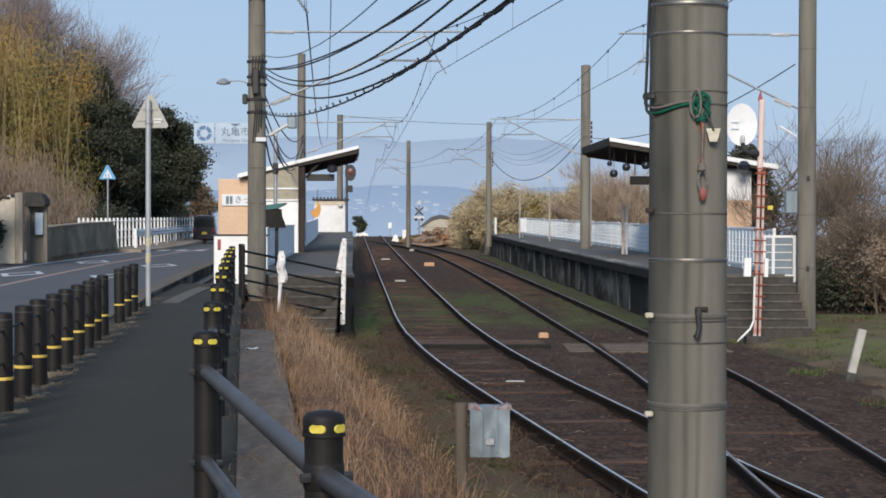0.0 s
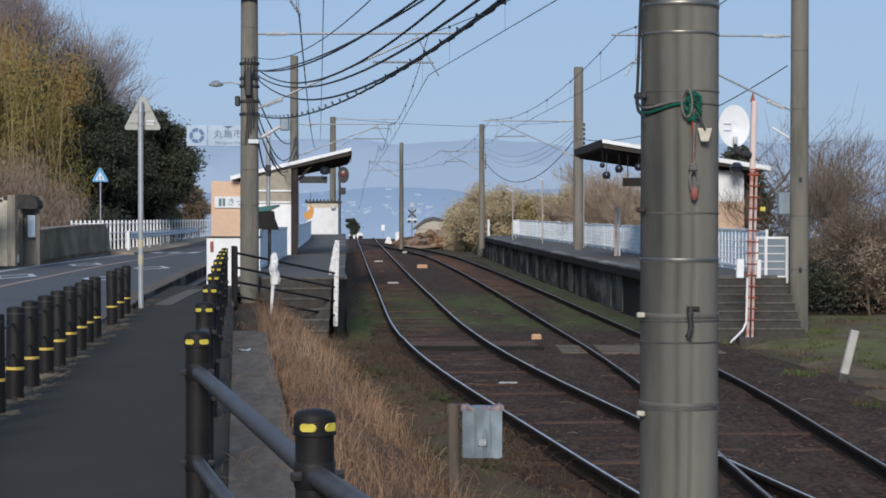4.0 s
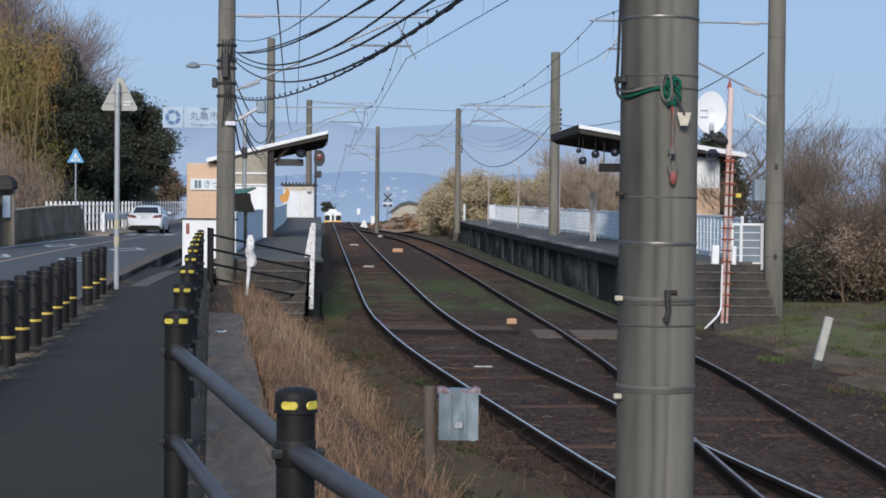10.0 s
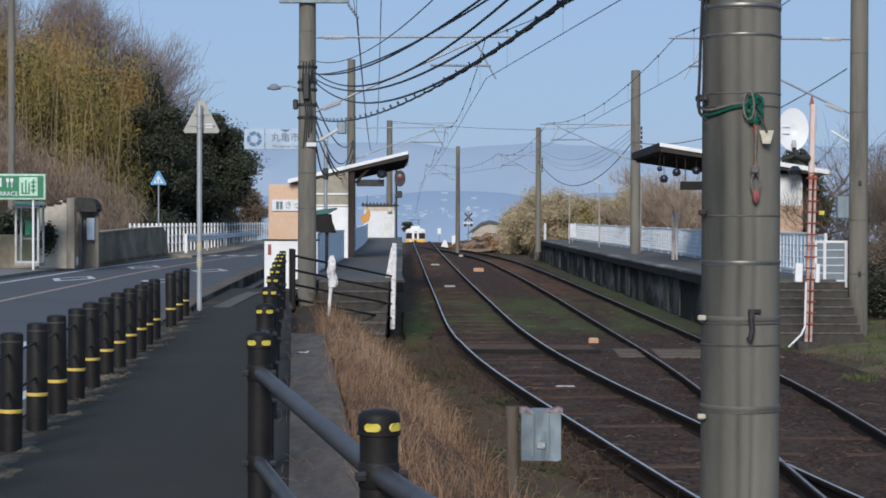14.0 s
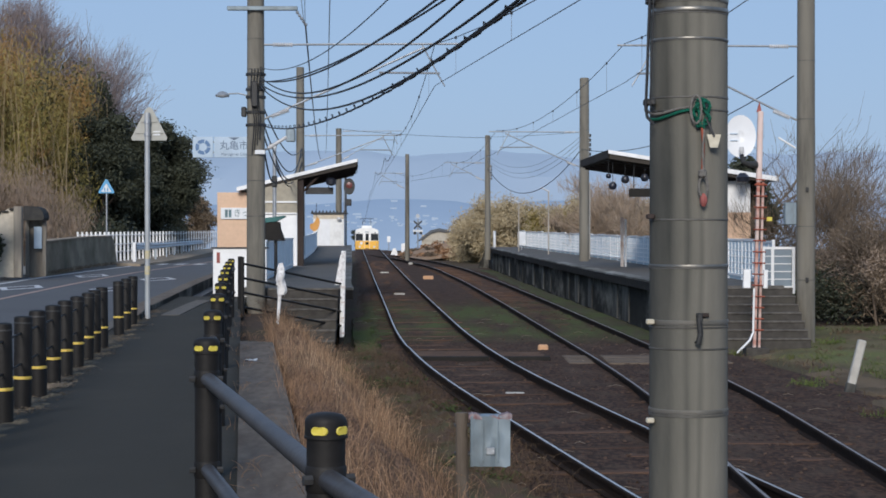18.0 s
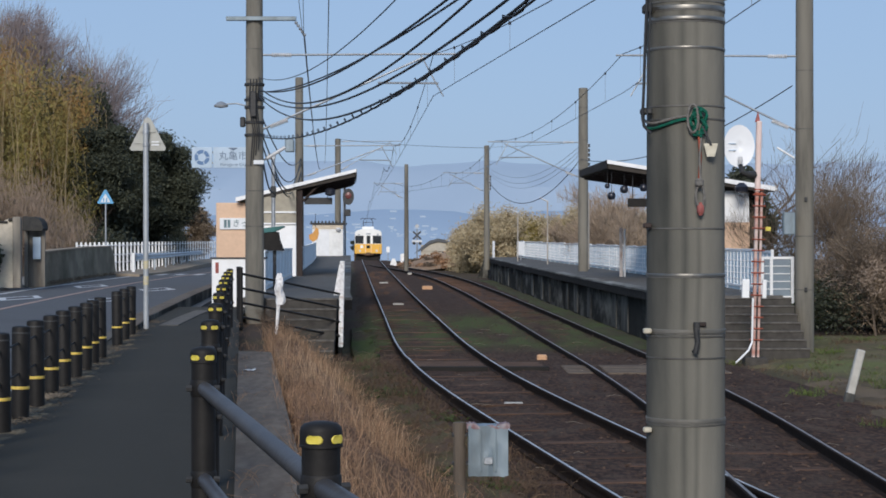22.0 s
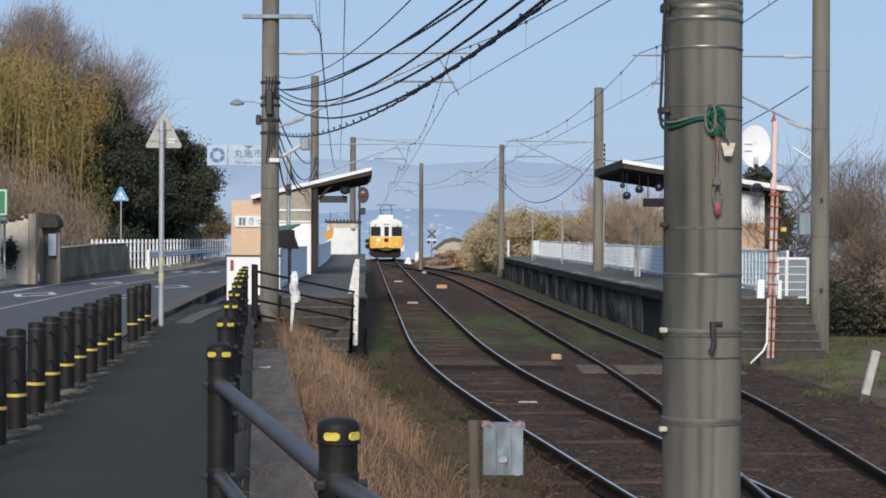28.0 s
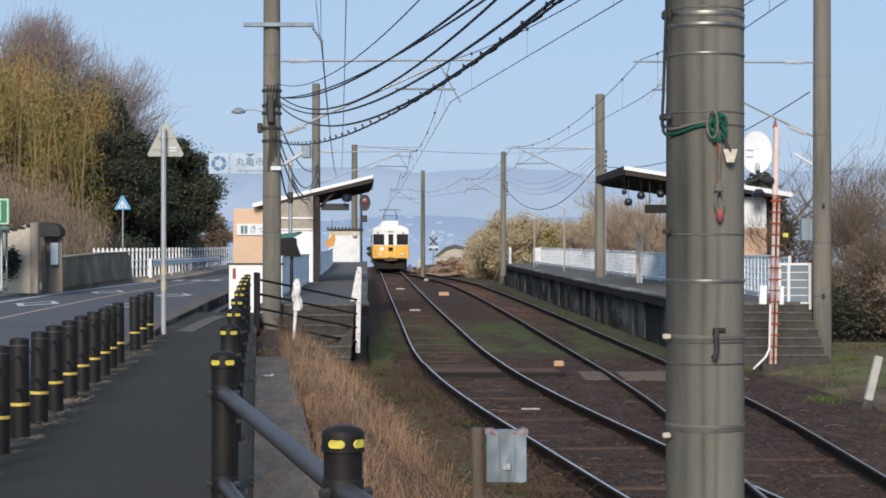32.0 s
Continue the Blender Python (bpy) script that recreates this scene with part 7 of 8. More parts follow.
# low white wall by the pole
s = thing("white_wall", "low white rendered wall by the station path", "wall", at=pose(0, 41, 0))
part("wall_body", Geo().box((-4.6, 0, -0.3), (-3.45, 0.18, 1.03), 0.01), "white_paint", s)
part("coping", Geo().box((-4.64, -0.03, 1.03), (-3.42, 0.21, 1.06), 0.005), "steel_dark", s, "thin dark coping")
part("red_mark", Geo().box((-4.52, -0.012, 0.72), (-4.45, 0.01, 0.95)), "red_faded", s)
s = thing("monitor_hood", "dark hooded monitor box with a teal lid", "monitor", at=pose(-3.57, 45, 0))
part("post", Geo().tube([(0, 0, 0.2), (0, 0, 1.25)], 0.04, 10), "steel_dark", s, smooth=True)
part("box", Geo().prism([(-0.25, 1.18), (0.22, 1.18), (0.12, 1.45), (0.1, 1.62), (-0.25, 1.66)], 0.35, Matrix.Translation((0, -0.18, 0))), "under_black", s, "dark sheet-metal hood")
part("lid", Geo().prism([(-0.27, 1.6), (0.02, 1.63), (0.24, 1.74), (0.22, 1.77), (-0.27, 1.71)], 0.42, Matrix.Translation((0, -0.21, 0))), "teal", s, "teal lid")

# steps of the platforms
def steps(name, label, x0, x1, y_low, y_high, z_low, z_high, n):
    th = thing(name, label, "steps", kind="structure")
    for k in range(n):
        za = z_low + (z_high - z_low) * (k + 1) / n
        ya = y_low + (y_high - y_low) * k / n
        part("step", Geo().box((x0, ya, z_low - 0.3), (x1, y_high, za - 0.004 * (n - k)), 0.012), "step_concrete", th)
        part("nosing", Geo().box((x0, ya - 0.02, za - 0.035), (x1, ya + 0.1, za + 0.004), 0.008), "step_edge", th)
    return th


steps("steps_1", "weathered concrete steps to the platform", -3.14, -1.75, 36.0, 38.05, -0.85, 0.27, 6)
steps("steps_2", "weathered concrete steps to the platform by the pole", 5.4, 7.5, 37.2, 39.4, -0.85, 0.24, 7)


# platform railings with pale panels
def panel_fence(name, label, pts, z0, h, upright=True):
    sheet = "white_panel" if upright else "pale_panel"
    pw = 0.03 if upright else 0.02
    th = thing(name, label, "fence")
    for a, b in zip(pts[:-1], pts[1:]):
        d = Vector((b[0] - a[0], b[1] - a[1], 0))
        L = d.length
        n = max(1, round(L / 1.9))
        rot = math.degrees(math.atan2(d.y, d.x))
        for k in range(n):
            p = Vector((a[0], a[1], 0)) + d * (k / n)
            zz = z0(p.y)
            q = pose(p.x, p.y, zz, 0, 0, rot)
            w = L / n
            part("panel", Geo().box((0.05, -0.008, 0.0), (w - 0.05, 0.008, h - 0.05)), sheet, th, "pale blue-white panel", at=q)
            part("post", Geo().box((-pw, -pw, 0), (pw, pw, h)), "white_paint" if upright else sheet, th, at=q)
            sag = 0.014 * math.sin(p.y * 1.9) + 0.01 * math.sin(p.y * 0.7)
            for z in (0.1, h - 0.03 + sag):
                part("rail", Geo().box((0.03, -0.03, z - 0.028), (w - 0.03, 0.03, z + 0.028), 0.006), "white_paint", th, at=q)
            for i in range(1, 4) if not upright else ():
                part("batten", Geo().box((0.03, -0.014, h * i / 4 - 0.008), (w - 0.03, 0.014, h * i / 4 + 0.008)), sheet, th, at=q)
            for i in (0.27, 0.42, 0.57, 0.72) if upright else ():
                part("batten", Geo().box((0.03, -0.016, h * i - 0.012), (w - 0.03, 0.03, h * i + 0.012)), "white_paint", th, at=q)
            for i in range(1, 4) if upright else ():
                x = w * i / 4
                part("bar", Geo().box((x - 0.012, -0.026, 0.13), (x + 0.012, 0.026, h - 0.07)), "white_paint", th, at=q)
    p = pts[-1]
    part("post", Geo().box((-pw, -pw, 0), (pw, pw, h)), "white_paint" if upright else sheet, th, at=pose(p[0], p[1], z0(p[1])))
    return th


panel_fence("panel_fence", "white panel fence along the back of the platform", [(back_1(y) + 0.12, y) for y in (44, 52, 60)], plat_z, 0.92, False)
panel_fence("panel_fence", "white panel fence along the back of the platform", [(back_1(y) + 0.12, y) for y in (72, 82, 92, 108)], plat_z, 0.92, False)
panel_fence("panel_fence", "white panel fence behind the platform", [(back_2(y) - 0.1, y) for y in (112, 98, 84, 71, 62, 50, 40.2)], plat_z, 0.95)
g = thing("panel_fence", "short white framed gate with grey panels beside the steps", "fence")
for a, b in ((7.04, 7.17), (7.23, 7.6)):
    part("panel", Geo().box((a, 39.75, 0.24), (b, 39.77, 1.02)), "panel_dim", g, "dim blue-grey panel")
    for z in (0.4, 0.56, 0.72, 0.88):
        part("bar", Geo().box((a, 39.735, z - 0.008), (b, 39.748, z + 0.008)), "white_paint", g)
for x in (7.01, 7.2, 7.64):
    part("post", Geo().box((x - 0.03, 39.72, 0.1), (x + 0.03, 39.78, 1.07)), "white_paint", g)
for z in (0.23, 1.05):
    part("rail", Geo().box((6.98, 39.73, z - 0.025), (7.67, 39.77, z + 0.025)), "white_paint", g)

# platform edge blocks: each recess of the dark wall
for k in range(15):
    y = 43 + k * 4.6 + 1.2 * math.sin(k * 2.3)
    x = edge_2(y) + 0.125
    h = plat_z(y)
    part("wall_panel", Geo().box((x - 0.015, y, h - 1.2), (x + 0.03, y + 0.9 + 0.7 * math.sin(k * 1.3) ** 2, h - 0.3 - 0.1 * math.sin(k * 3.1) ** 2), 0.01), "concrete_mid", plat_2, "lighter concrete panel of the platform wall")
# small white house at the platform's far end
s = thing("toilet_block", "small white block building with a door", "building", at=pose(0, 118, 0))
zt = plat_z(119)
part("wall", Geo().box((-7.05, 0, zt - 1.2), (-5.15, 2.2, 2.45), 0.01), "block_wall", s)
part("roof", Geo().box((-7.2, -0.15, 2.45), (-5.0, 2.35, 2.55), 0.01), "steel_dark", s, "thin dark roof with a toothed edge")
for k in range(10):
    part("roof_tooth", Geo().box((-7.15 + k * 0.22, -0.17, 2.55), (-7.05 + k * 0.22, -0.07, 2.66)), "steel_dark", s)
part("door", Geo().box((-6.72, -0.035, zt), (-6.02, 0.02, 2.08), 0.01), "door_white", s, "bright white door")
part("door_frame", Geo().box((-6.78, -0.025, zt), (-5.96, 0.01, 2.14), 0.01), "block_wall", s)
part("lintel", Geo().box((-7.04, -0.03, 2.16), (-5.16, 0.01, 2.4), 0.005), "lintel_cream", s, "cream band over the door")
for k in range(8):
    z = zt + 0.02 + k * 0.205
    part("siding_board", Geo().box((-5.92, -0.022, z), (-5.17, 0.01, z + 0.185), 0.004), "block_wall", s)
part("lamp", Geo().lathe([(0.12, 0), (0.16, 0.08), (0.1, 0.2)], 12, Matrix.Translation((-5.45, -0.15, 2.05))), "insulator", s, "round white lamp", smooth=True)
s = thing("hanging_sign", "orange fish-shaped hanging sign", "sign", at=pose(-6.59, 112, -0.745) @ Matrix.Diagonal((0.84, 1, 1.143, 1)))
o = [(-0.34, 2.0), (-0.08, 1.85), (0.22, 1.98), (0.34, 2.28), (0.3, 2.5), (0.12, 2.62), (0.05, 2.46), (-0.1, 2.3), (-0.36, 2.22)]
part("plate", Geo().prism(o, 0.03), "orange_sign", s)
part("hanger", Geo().tube([(0.1, 0.015, 2.6), (0.1, 0.015, 3.3)], 0.02, 6), "steel_dark", s)

# shelters: fittings
part("name_sign", Geo().box((-6.7, 61.94, 1.79), (-5.42, 61.99, 2.16), 0.01), "sign_white", sh1, "white sign with dark characters")
for x0, x1 in ((-6.56, -6.47), (-6.44, -6.35)):
    part("lettering_bar", Geo().box((x0, 61.93, 1.85), (x1, 61.941, 2.1)), "sign_ink2", sh1)
letters("\u304d\u3063", 0.26, "sign_ink2", sh1, pose(-6.03, 61.935, 1.975))
part("hanging_board", Geo().box((-3.95, 61.9, 2.6), (-3.05, 62.0, 2.82), 0.01), "steel_dark", sh1, "dark hanging board")
for x in (-3.8, -3.2):
    part("hanger", Geo().tube([(x, 61.95, 2.82), (x, 61.95, 3.35)], 0.012, 5), "steel_dark", sh1)
part("speaker", Geo().lathe([(0.02, 0), (0.16, 0.05), (0.17, 0.2), (0.06, 0.26)], 14, Matrix.Translation((-3.1, 61.6, 2.86))), "ball_dark", sh1, "round dark loudspeaker", smooth=True)
for k, (x, z) in enumerate(((5.08, 2.95), (5.2, 2.67), (5.55, 2.85), (6.1, 2.9))):
    part("speaker", Geo().lathe([(0.02, -0.11), (0.08, -0.095), (0.115, -0.03), (0.115, 0.03), (0.08, 0.095), (0.02, 0.11)], 14, Matrix.Translation((x, 53.5, z)) @ Matrix.Scale(0.65 if k == 0 else 1.0, 4)), "ball_dark", sh2, "dark round loudspeaker", smooth=True)
    part("hanger", Geo().tube([(x, 53.5, z), (x, 53.5, zr2(x) - 0.2)], 0.008, 5), "steel_dark", sh2)
part("hanging_board", Geo().box((5.66, 53.5, 2.36), (6.75, 53.6, 2.6), 0.01), "under_black", sh2, "dark hanging board")
for x in (5.8, 6.6):
    part("hanger", Geo().tube([(x, 53.55, 2.62), (x, 53.55, 3.3)], 0.015, 5), "steel_dark", sh2)
part("lamp", Geo().lathe([(0.03, 0), (0.17, 0.05), (0.2, 0.18), (0.08, 0.3)], 14, Matrix.Translation((8.77, 53.0, 2.72))), "ball_dark", sh2, "dark round lamp", smooth=True)

# striped ladder mast with its dish
mast = thing("ladder_mast", "rusty red and white signal mast with rungs", "mast", at=pose(6.33, 36.8, -0.9, 0, 1.3, 0))
part("shaft", Geo().box((-0.045, -0.05, 0), (0.015, 0.05, 3.25), 0.01), "mast_pink", mast, "faded red and white upright")
part("top_shaft", Geo().box((-0.055, -0.055, 3.25), (0.05, 0.055, 4.62), 0.02), "mast_pale", mast, "pale pinkish upper shaft")
part("shaft", Geo().box((0.055, -0.035, 0), (0.1, 0.035, 3.25), 0.008), "mast_pink", mast, "faded red and white upright")
part("tip", Geo().prism([(-0.05, 4.6), (0.045, 4.6), (0.0, 4.8)], 0.06, Matrix.Translation((-0.03, -0.03, 0))), "red_faded", mast)
for k in range(14):
    z = 0.4 + k * 0.215
    part("rung", Geo().tube([(-0.1, -0.065, z), (0.15, -0.065, z)], 0.014, 5), "red_rust", mast)
for z in (3.2, 3.28):
    part("collar", Geo().box((-0.06, -0.06, z), (0.11, 0.06, z + 0.03), 0.006), "red_rust", mast)
part("guard_plate", Geo().box((-0.27, -0.1, 1.2), (-0.13, 0.02, 1.56), 0.01), "white_paint", mast)
part("guard_plate", Geo().box((0.12, -0.1, 1.2), (0.2, 0.0, 1.56), 0.01), "white_paint", mast)
part("yellow_tag", Geo().box((0.16, -0.06, 2.5), (0.26, -0.04, 2.58), 0.004), "yellow", mast)
part("foot_cable", Geo().tube([(-0.06, -0.09, 1.2), (-0.06, -0.1, 0.35), (-0.14, -0.2, 0.2), (-0.4, -0.3, -0.05)], 0.02, 6), "white_paint", mast)
part("base_plate", Geo().box((-0.2, -0.2, -0.2), (0.25, 0.2, 0.06), 0.02), "step_concrete", mast)
dish = thing("dish_antenna", "white oval dish on a black arm", "dish antenna", at=pose(6.03, 36.7, 3.22))
g = Geo()
n, rings = 28, 5
g.v.append((0, 0.06, 0))
for j in range(1, rings + 1):
    for k in range(n):
        a = 2 * math.pi * k / n
        r = j / rings
        g.v.append((0.3 * r * math.cos(a), 0.03 - 0.03 * r * r, 0.42 * r * math.sin(a) * (1 if math.sin(a) > 0 else 0.95)))
for k in range(n):
    g.f.append((0, 1 + k, 1 + (k + 1) % n))
for j in range(rings - 1):
    for k in range(n):
        a, b = 1 + j * n + k, 1 + j * n + (k + 1) % n
        g.f.append((a, a + n, b + n, b))
m_ = len(g.v)
g.v += [(x, y + 0.02, z) for x, y, z in g.v]
g.f += [tuple(reversed([i + m_ for i in f])) for f in g.f]
e = 1 + (rings - 1) * n
g.f += [(e + k, e + k + m_, e + (k + 1) % n + m_, e + (k + 1) % n) for k in range(n)]
g.mi = [0] * len(g.f)
part("reflector", g, "dish_white", dish, "white reflector", smooth=True)
part("arm", Geo().tube([(0.02, -0.02, -0.36), (0.04, -0.1, -0.5), (0.14, -0.08, -0.54), (0.3, 0.05, -0.54)], [0.045, 0.05, 0.06, 0.075], 10), "steel_dark", dish, "black arm", smooth=True)
part("feed", Geo().lathe([(0.03, 0), (0.05, 0.05), (0.04, 0.14)], 10, Matrix.Translation((0.0, -0.12, -0.34))), "insulator", dish, smooth=True)
for z in (0.05, -0.08):
    part("mark", Geo().box((-0.2, -0.004, z), (-0.06, 0.06, z + 0.015)), "sign_pale", dish)
# marker post in the grass
s = thing("marker_post", "leaning white concrete marker post in the grass", "marker post", at=pose(6.24, 28.1, -0.93, 0, 14, 0))
part("post", Geo().box((-0.06, -0.06, -0.2), (0.06, 0.06, 0.75), 0.018), "concrete_pale", s)
part("foot", Geo().box((-0.068, -0.068, -0.2), (0.068, 0.068, 0.1), 0.018), "concrete_mid", s)

# foot crossing between the platforms
deck = thing("foot_crossing", "earth-brown plank crossing over the tracks", "crossing", kind="structure")
for a, b, dz in ((-0.64, 0.64, -0.085), (0.86, 1.75, -0.1)):
    for k in range(3):
        y = 34.6 + k * 0.62
        x0, z = rail_a(y)
        part("plank", Geo().box((x0 + a, y, z - 0.2), (x0 + b, y + 0.59, z + dz), 0.012), "crossing_deck", deck)
# near-black beams draw the thin dark line at the deck's near edge
for a, b in ((-0.64, 0.64), (0.86, 1.75)):
    x0, z = rail_a(34.5)
    part("edge_beam", Geo().box((x0 + a, 34.4, z - 0.2), (x0 + b, 34.58, z - 0.06), 0.01), "under_black", deck, "near-black edge beam")
for a, b in ((2.5, 2.96), (3.2, 4.2), (4.45, 5.4)):
    for k in range(3):
        y = 33.6 + k * 0.62
        part("plank", Geo().box((a, y, -1.05), (b, y + 0.58, -0.915 + 0.008 * k), 0.012), "crossing_pale", deck, "pale worn crossing slab")
# small blocks between the rails
blocks = [(2.29, 37.7, 0.1, 0.09), (0.04, 88.6, 0.24, 0.15), (-1.02, 69.5, 0.2, 0.05), (-2.21, 98.6, 0.22, 0.06), (-0.97, 118, 0.2, 0.12), (1.29, 28.0, 0.15, 0.012)]
for k, (x, y, w, h) in enumerate(blocks):
    s = thing("track_marker", "small pale orange block beside the rails" if k in (0, 1) else "small pale flat block between the rails", "marker block", at=pose(x, y, rail_a(y)[1] - 0.13), group="marker blocks on the track bed")
    part("block", Geo().box((-w, -0.08, -0.05), (w, 0.08, h), 0.025), "marker_orange" if k in (0, 1) else "concrete_pale", s)

# sleepers
sl = Geo().box((-1.1, -0.11, -0.12), (1.1, 0.11, 0.0), 0.012).mesh("sleeper", "sleeper")
for tab, th, y0, y1, skip in ((TRACK_A, track_a, 14, 128, None), (TRACK_B, track_b, 21, 112, None)):
    y = y0
    k = 0
    while y < y1:
        x, z = lerp_table(tab, y)
        x2, _ = lerp_table(tab, y + 1)
        if not 34.3 < y < 36.6:
            ob = new("sleeper", sl)
            ob.parent = th
            ob.matrix_basis = pose(x, y, z - 0.14 + 0.014 * math.sin(k * 3.7), 0, 0, -math.degrees(math.atan2(x2 - x, 1)) + 1.5 * math.sin(k * 2.3))
        y += 0.66 + 0.03 * math.sin(k * 1.9)
        k += 1
# small stones and straw on the bed
rng = random.Random(77)
g = Geo()
for _ in range(3600):
    y = 13 + 60 * rng.random() ** 1.5
    xa = rail_a(y)[0]
    x = xa + rng.uniform(-1.6, 5.2)
    z = rail_a(y)[1] - 0.135
    r = rng.uniform(0.012, 0.032)
    a = rng.random() * 3
    pts = [(x + r * math.cos(a + i * 1.57) * rng.uniform(0.7, 1.2), y + r * math.sin(a + i * 1.57) * rng.uniform(0.7, 1.2), z + rng.uniform(-0.005, 0.005)) for i in range(4)]
    q = rng.uniform(0.4, 0.7)
    tp = [(x + (p[0] - x) * 0.5, y + (p[1] - y) * 0.5, z + r * q) for p in pts]
    g.add(pts + tp, [(0, 1, 5, 4), (1, 2, 6, 5), (2, 3, 7, 6), (3, 0, 4, 7), (4, 5, 6, 7)])
tagged(part("ballast_stones", g, "stone_ballast"), "small rusty ballast stones scattered on the bed", "stones", kind="stuff")
g = Geo()
for _ in range(110):
    y = 13 + 45 * rng.random() ** 1.4
    x = rail_a(y)[0] + rng.uniform(-1.5, 5.4)
    z = rail_a(y)[1] - 0.115
    l, a = rng.uniform(0.04, 0.16), rng.gauss(0, 0.5)
    g.tube([(x - l * math.cos(a), y - l * math.sin(a), z - 0.01), (x, y, z + 0.01), (x + l * math.cos(a), y + l * math.sin(a), z - 0.012)], [0.003, 0.004, 0.002], 3, cap=False)
tagged(part("straw_litter", g, "straw_pale"), "pale dry straw lying on the track bed", "straw", kind="stuff")


# ---- fittings on the poles and wires overhead ----
def on(parent, name, geo, m, label="", smooth=True):
    """A part given in the world's measures, fixed to a pole."""
    return part(name, geo, m, parent, label, smooth, at=parent.matrix_basis.inverted())


def insulator_string(p0, p1, n=4, r=0.06):
    g = Geo()
    a, b = Vector(p0), Vector(p1)
    pts, rad = [], []
    for k in range(n):
        for u, q in ((0.0, 0.35), (0.25, 1.0), (0.6, 1.0), (0.95, 0.35)):
            pts.append(a + (b - a) * ((k + u) / n))
            rad.append(r * q)
    return g.tube(pts, rad, 8)


def cable(label, p0, p1, sag, r, m="cable", n=18, wave=0.0, turns=0, name="overhead_cable"):
    a, b = Vector(p0), Vector(p1)
    pts = []
    k_n = n if not turns else turns * 6
    side = (b - a).cross(Vector((0, 0, 1))).normalized()
    for k in range(k_n + 1):
        u = k / k_n
        p = a + (b - a) * u - Vector((0, 0, 4 * sag * u * (1 - u)))
        if wave:
            p += (Vector((0, 0, 1)) * math.cos(u * turns * 2 * math.pi) + side * math.sin(u * turns * 2 * math.pi)) * wave
        pts.append(p)
    ob = part(name, Geo().tube(pts, r, 6 if r > 0.008 else 5), m, smooth=True)
    return tagged(ob, label, "cable")


# the near pole
coil = []
for k in range(70):
    a = k * 0.36
    coil.append((1.264 + 0.026 * math.cos(a) + 0.014 * math.sin(k * 0.9), 8.755 + 0.012 * math.sin(k * 1.7), 1.945 + 0.062 * math.sin(a) + 0.01 * math.cos(k * 0.5)))
on(big_pole, "rope_coil", Geo().tube(coil, 0.007, 6), "green_rope", "coiled green rope")
grey = [(1.235 + 0.024 * math.cos(k * 0.4), 8.745, 1.965 + 0.065 * math.sin(k * 0.4)) for k in range(17)]
on(big_pole, "rope_loop", Geo().tube(grey, 0.006, 6), "rope_grey", "grey rope loop")
ringp = [(1.23 + 0.196 * math.cos(a), 8.96 + 0.196 * math.sin(a), 1.945 + 0.02 * math.sin(a * 3)) for a in np.linspace(math.pi * 0.92, math.pi * 1.55, 14)]
on(big_pole, "rope", Geo().tube(ringp, 0.007, 6), "green_rope", "green rope round the pole")
on(big_pole, "rope", Geo().tube([(p[0], p[1], p[2] + 0.035 - 0.01 * i / 5) for i, p in enumerate(ringp)], 0.006, 6), "rope_grey")
on(big_pole, "clip_plate", Geo().prism([(1.285, 1.85), (1.35, 1.85), (1.335, 1.79), (1.3, 1.79)], 0.012, Matrix.Translation((0, 8.745, 0))), "clip_cream", "cream plastic clip", False)
on(big_pole, "clip_cord", Geo().tube([(1.28, 8.75, 1.93), (1.305, 8.745, 1.87), (1.318, 8.742, 1.84)], 0.006, 5), "cable")
on(big_pole, "cord", Geo().tube([(1.262, 8.752, 1.9), (1.27, 8.75, 1.8), (1.266, 8.75, 1.7), (1.262, 8.75, 1.66)], 0.007, 5), "red_rust", "faded red cord")
on(big_pole, "cord", Geo().tube([(1.275, 8.752, 1.9), (1.266, 8.745, 1.78), (1.27, 8.745, 1.67)], 0.006, 5), "rope_grey")
loop = [(1.268 + 0.02 * math.sin(a), 8.745, 1.61 + 0.05 * math.cos(a)) for a in np.linspace(0, 2 * math.pi, 14)]
on(big_pole, "cord_loop", Geo().tube(loop, 0.006, 5), "rope_grey")
on(big_pole, "knot", Geo().lathe([(0.008, -0.02), (0.02, -0.012), (0.02, 0.012), (0.008, 0.02)], 8, Matrix.Translation((1.264, 8.745, 1.67))), "rope_grey")
on(big_pole, "tassel", Geo().lathe([(0.005, 0.025), (0.016, 0.008), (0.018, -0.015), (0.008, -0.035)], 8, Matrix.Translation((1.27, 8.745, 1.555))), "red_faded", "faded red tassel")
on(big_pole, "bracket", Geo().box((1.24, 8.73, 0.99), (1.265, 8.79, 1.03), 0.004), "steel_dark", "dark hook bracket", False)
on(big_pole, "hook", Geo().tube([(1.25, 8.74, 1.0), (1.256, 8.735, 0.94), (1.246, 8.74, 0.89), (1.24, 8.75, 0.9)], 0.013, 7), "steel_dark")
on(big_pole, "hook_plate", Geo().box((1.265, 8.768, 1.01), (1.3, 8.785, 1.03), 0.003), "rust_brown", "", False)
for z in (0.985, 0.525, 1.475):
    on(big_pole, "step_bolt", Geo().box((1.022, 8.86, z - 0.012), (1.06, 8.9, z + 0.012), 0.005), "clip_cream" if z < 1.4 else "rust_brown", "pale bolt tag", False)
on(big_pole, "clamp", Geo().box((1.008, 8.83, 1.99), (1.06, 8.9, 2.02), 0.006), "steel_dark", "", False)
on(big_pole, "clamp", Geo().box((1.018, 8.83, 2.46), (1.06, 8.9, 2.5), 0.006), "steel_dark", "", False)
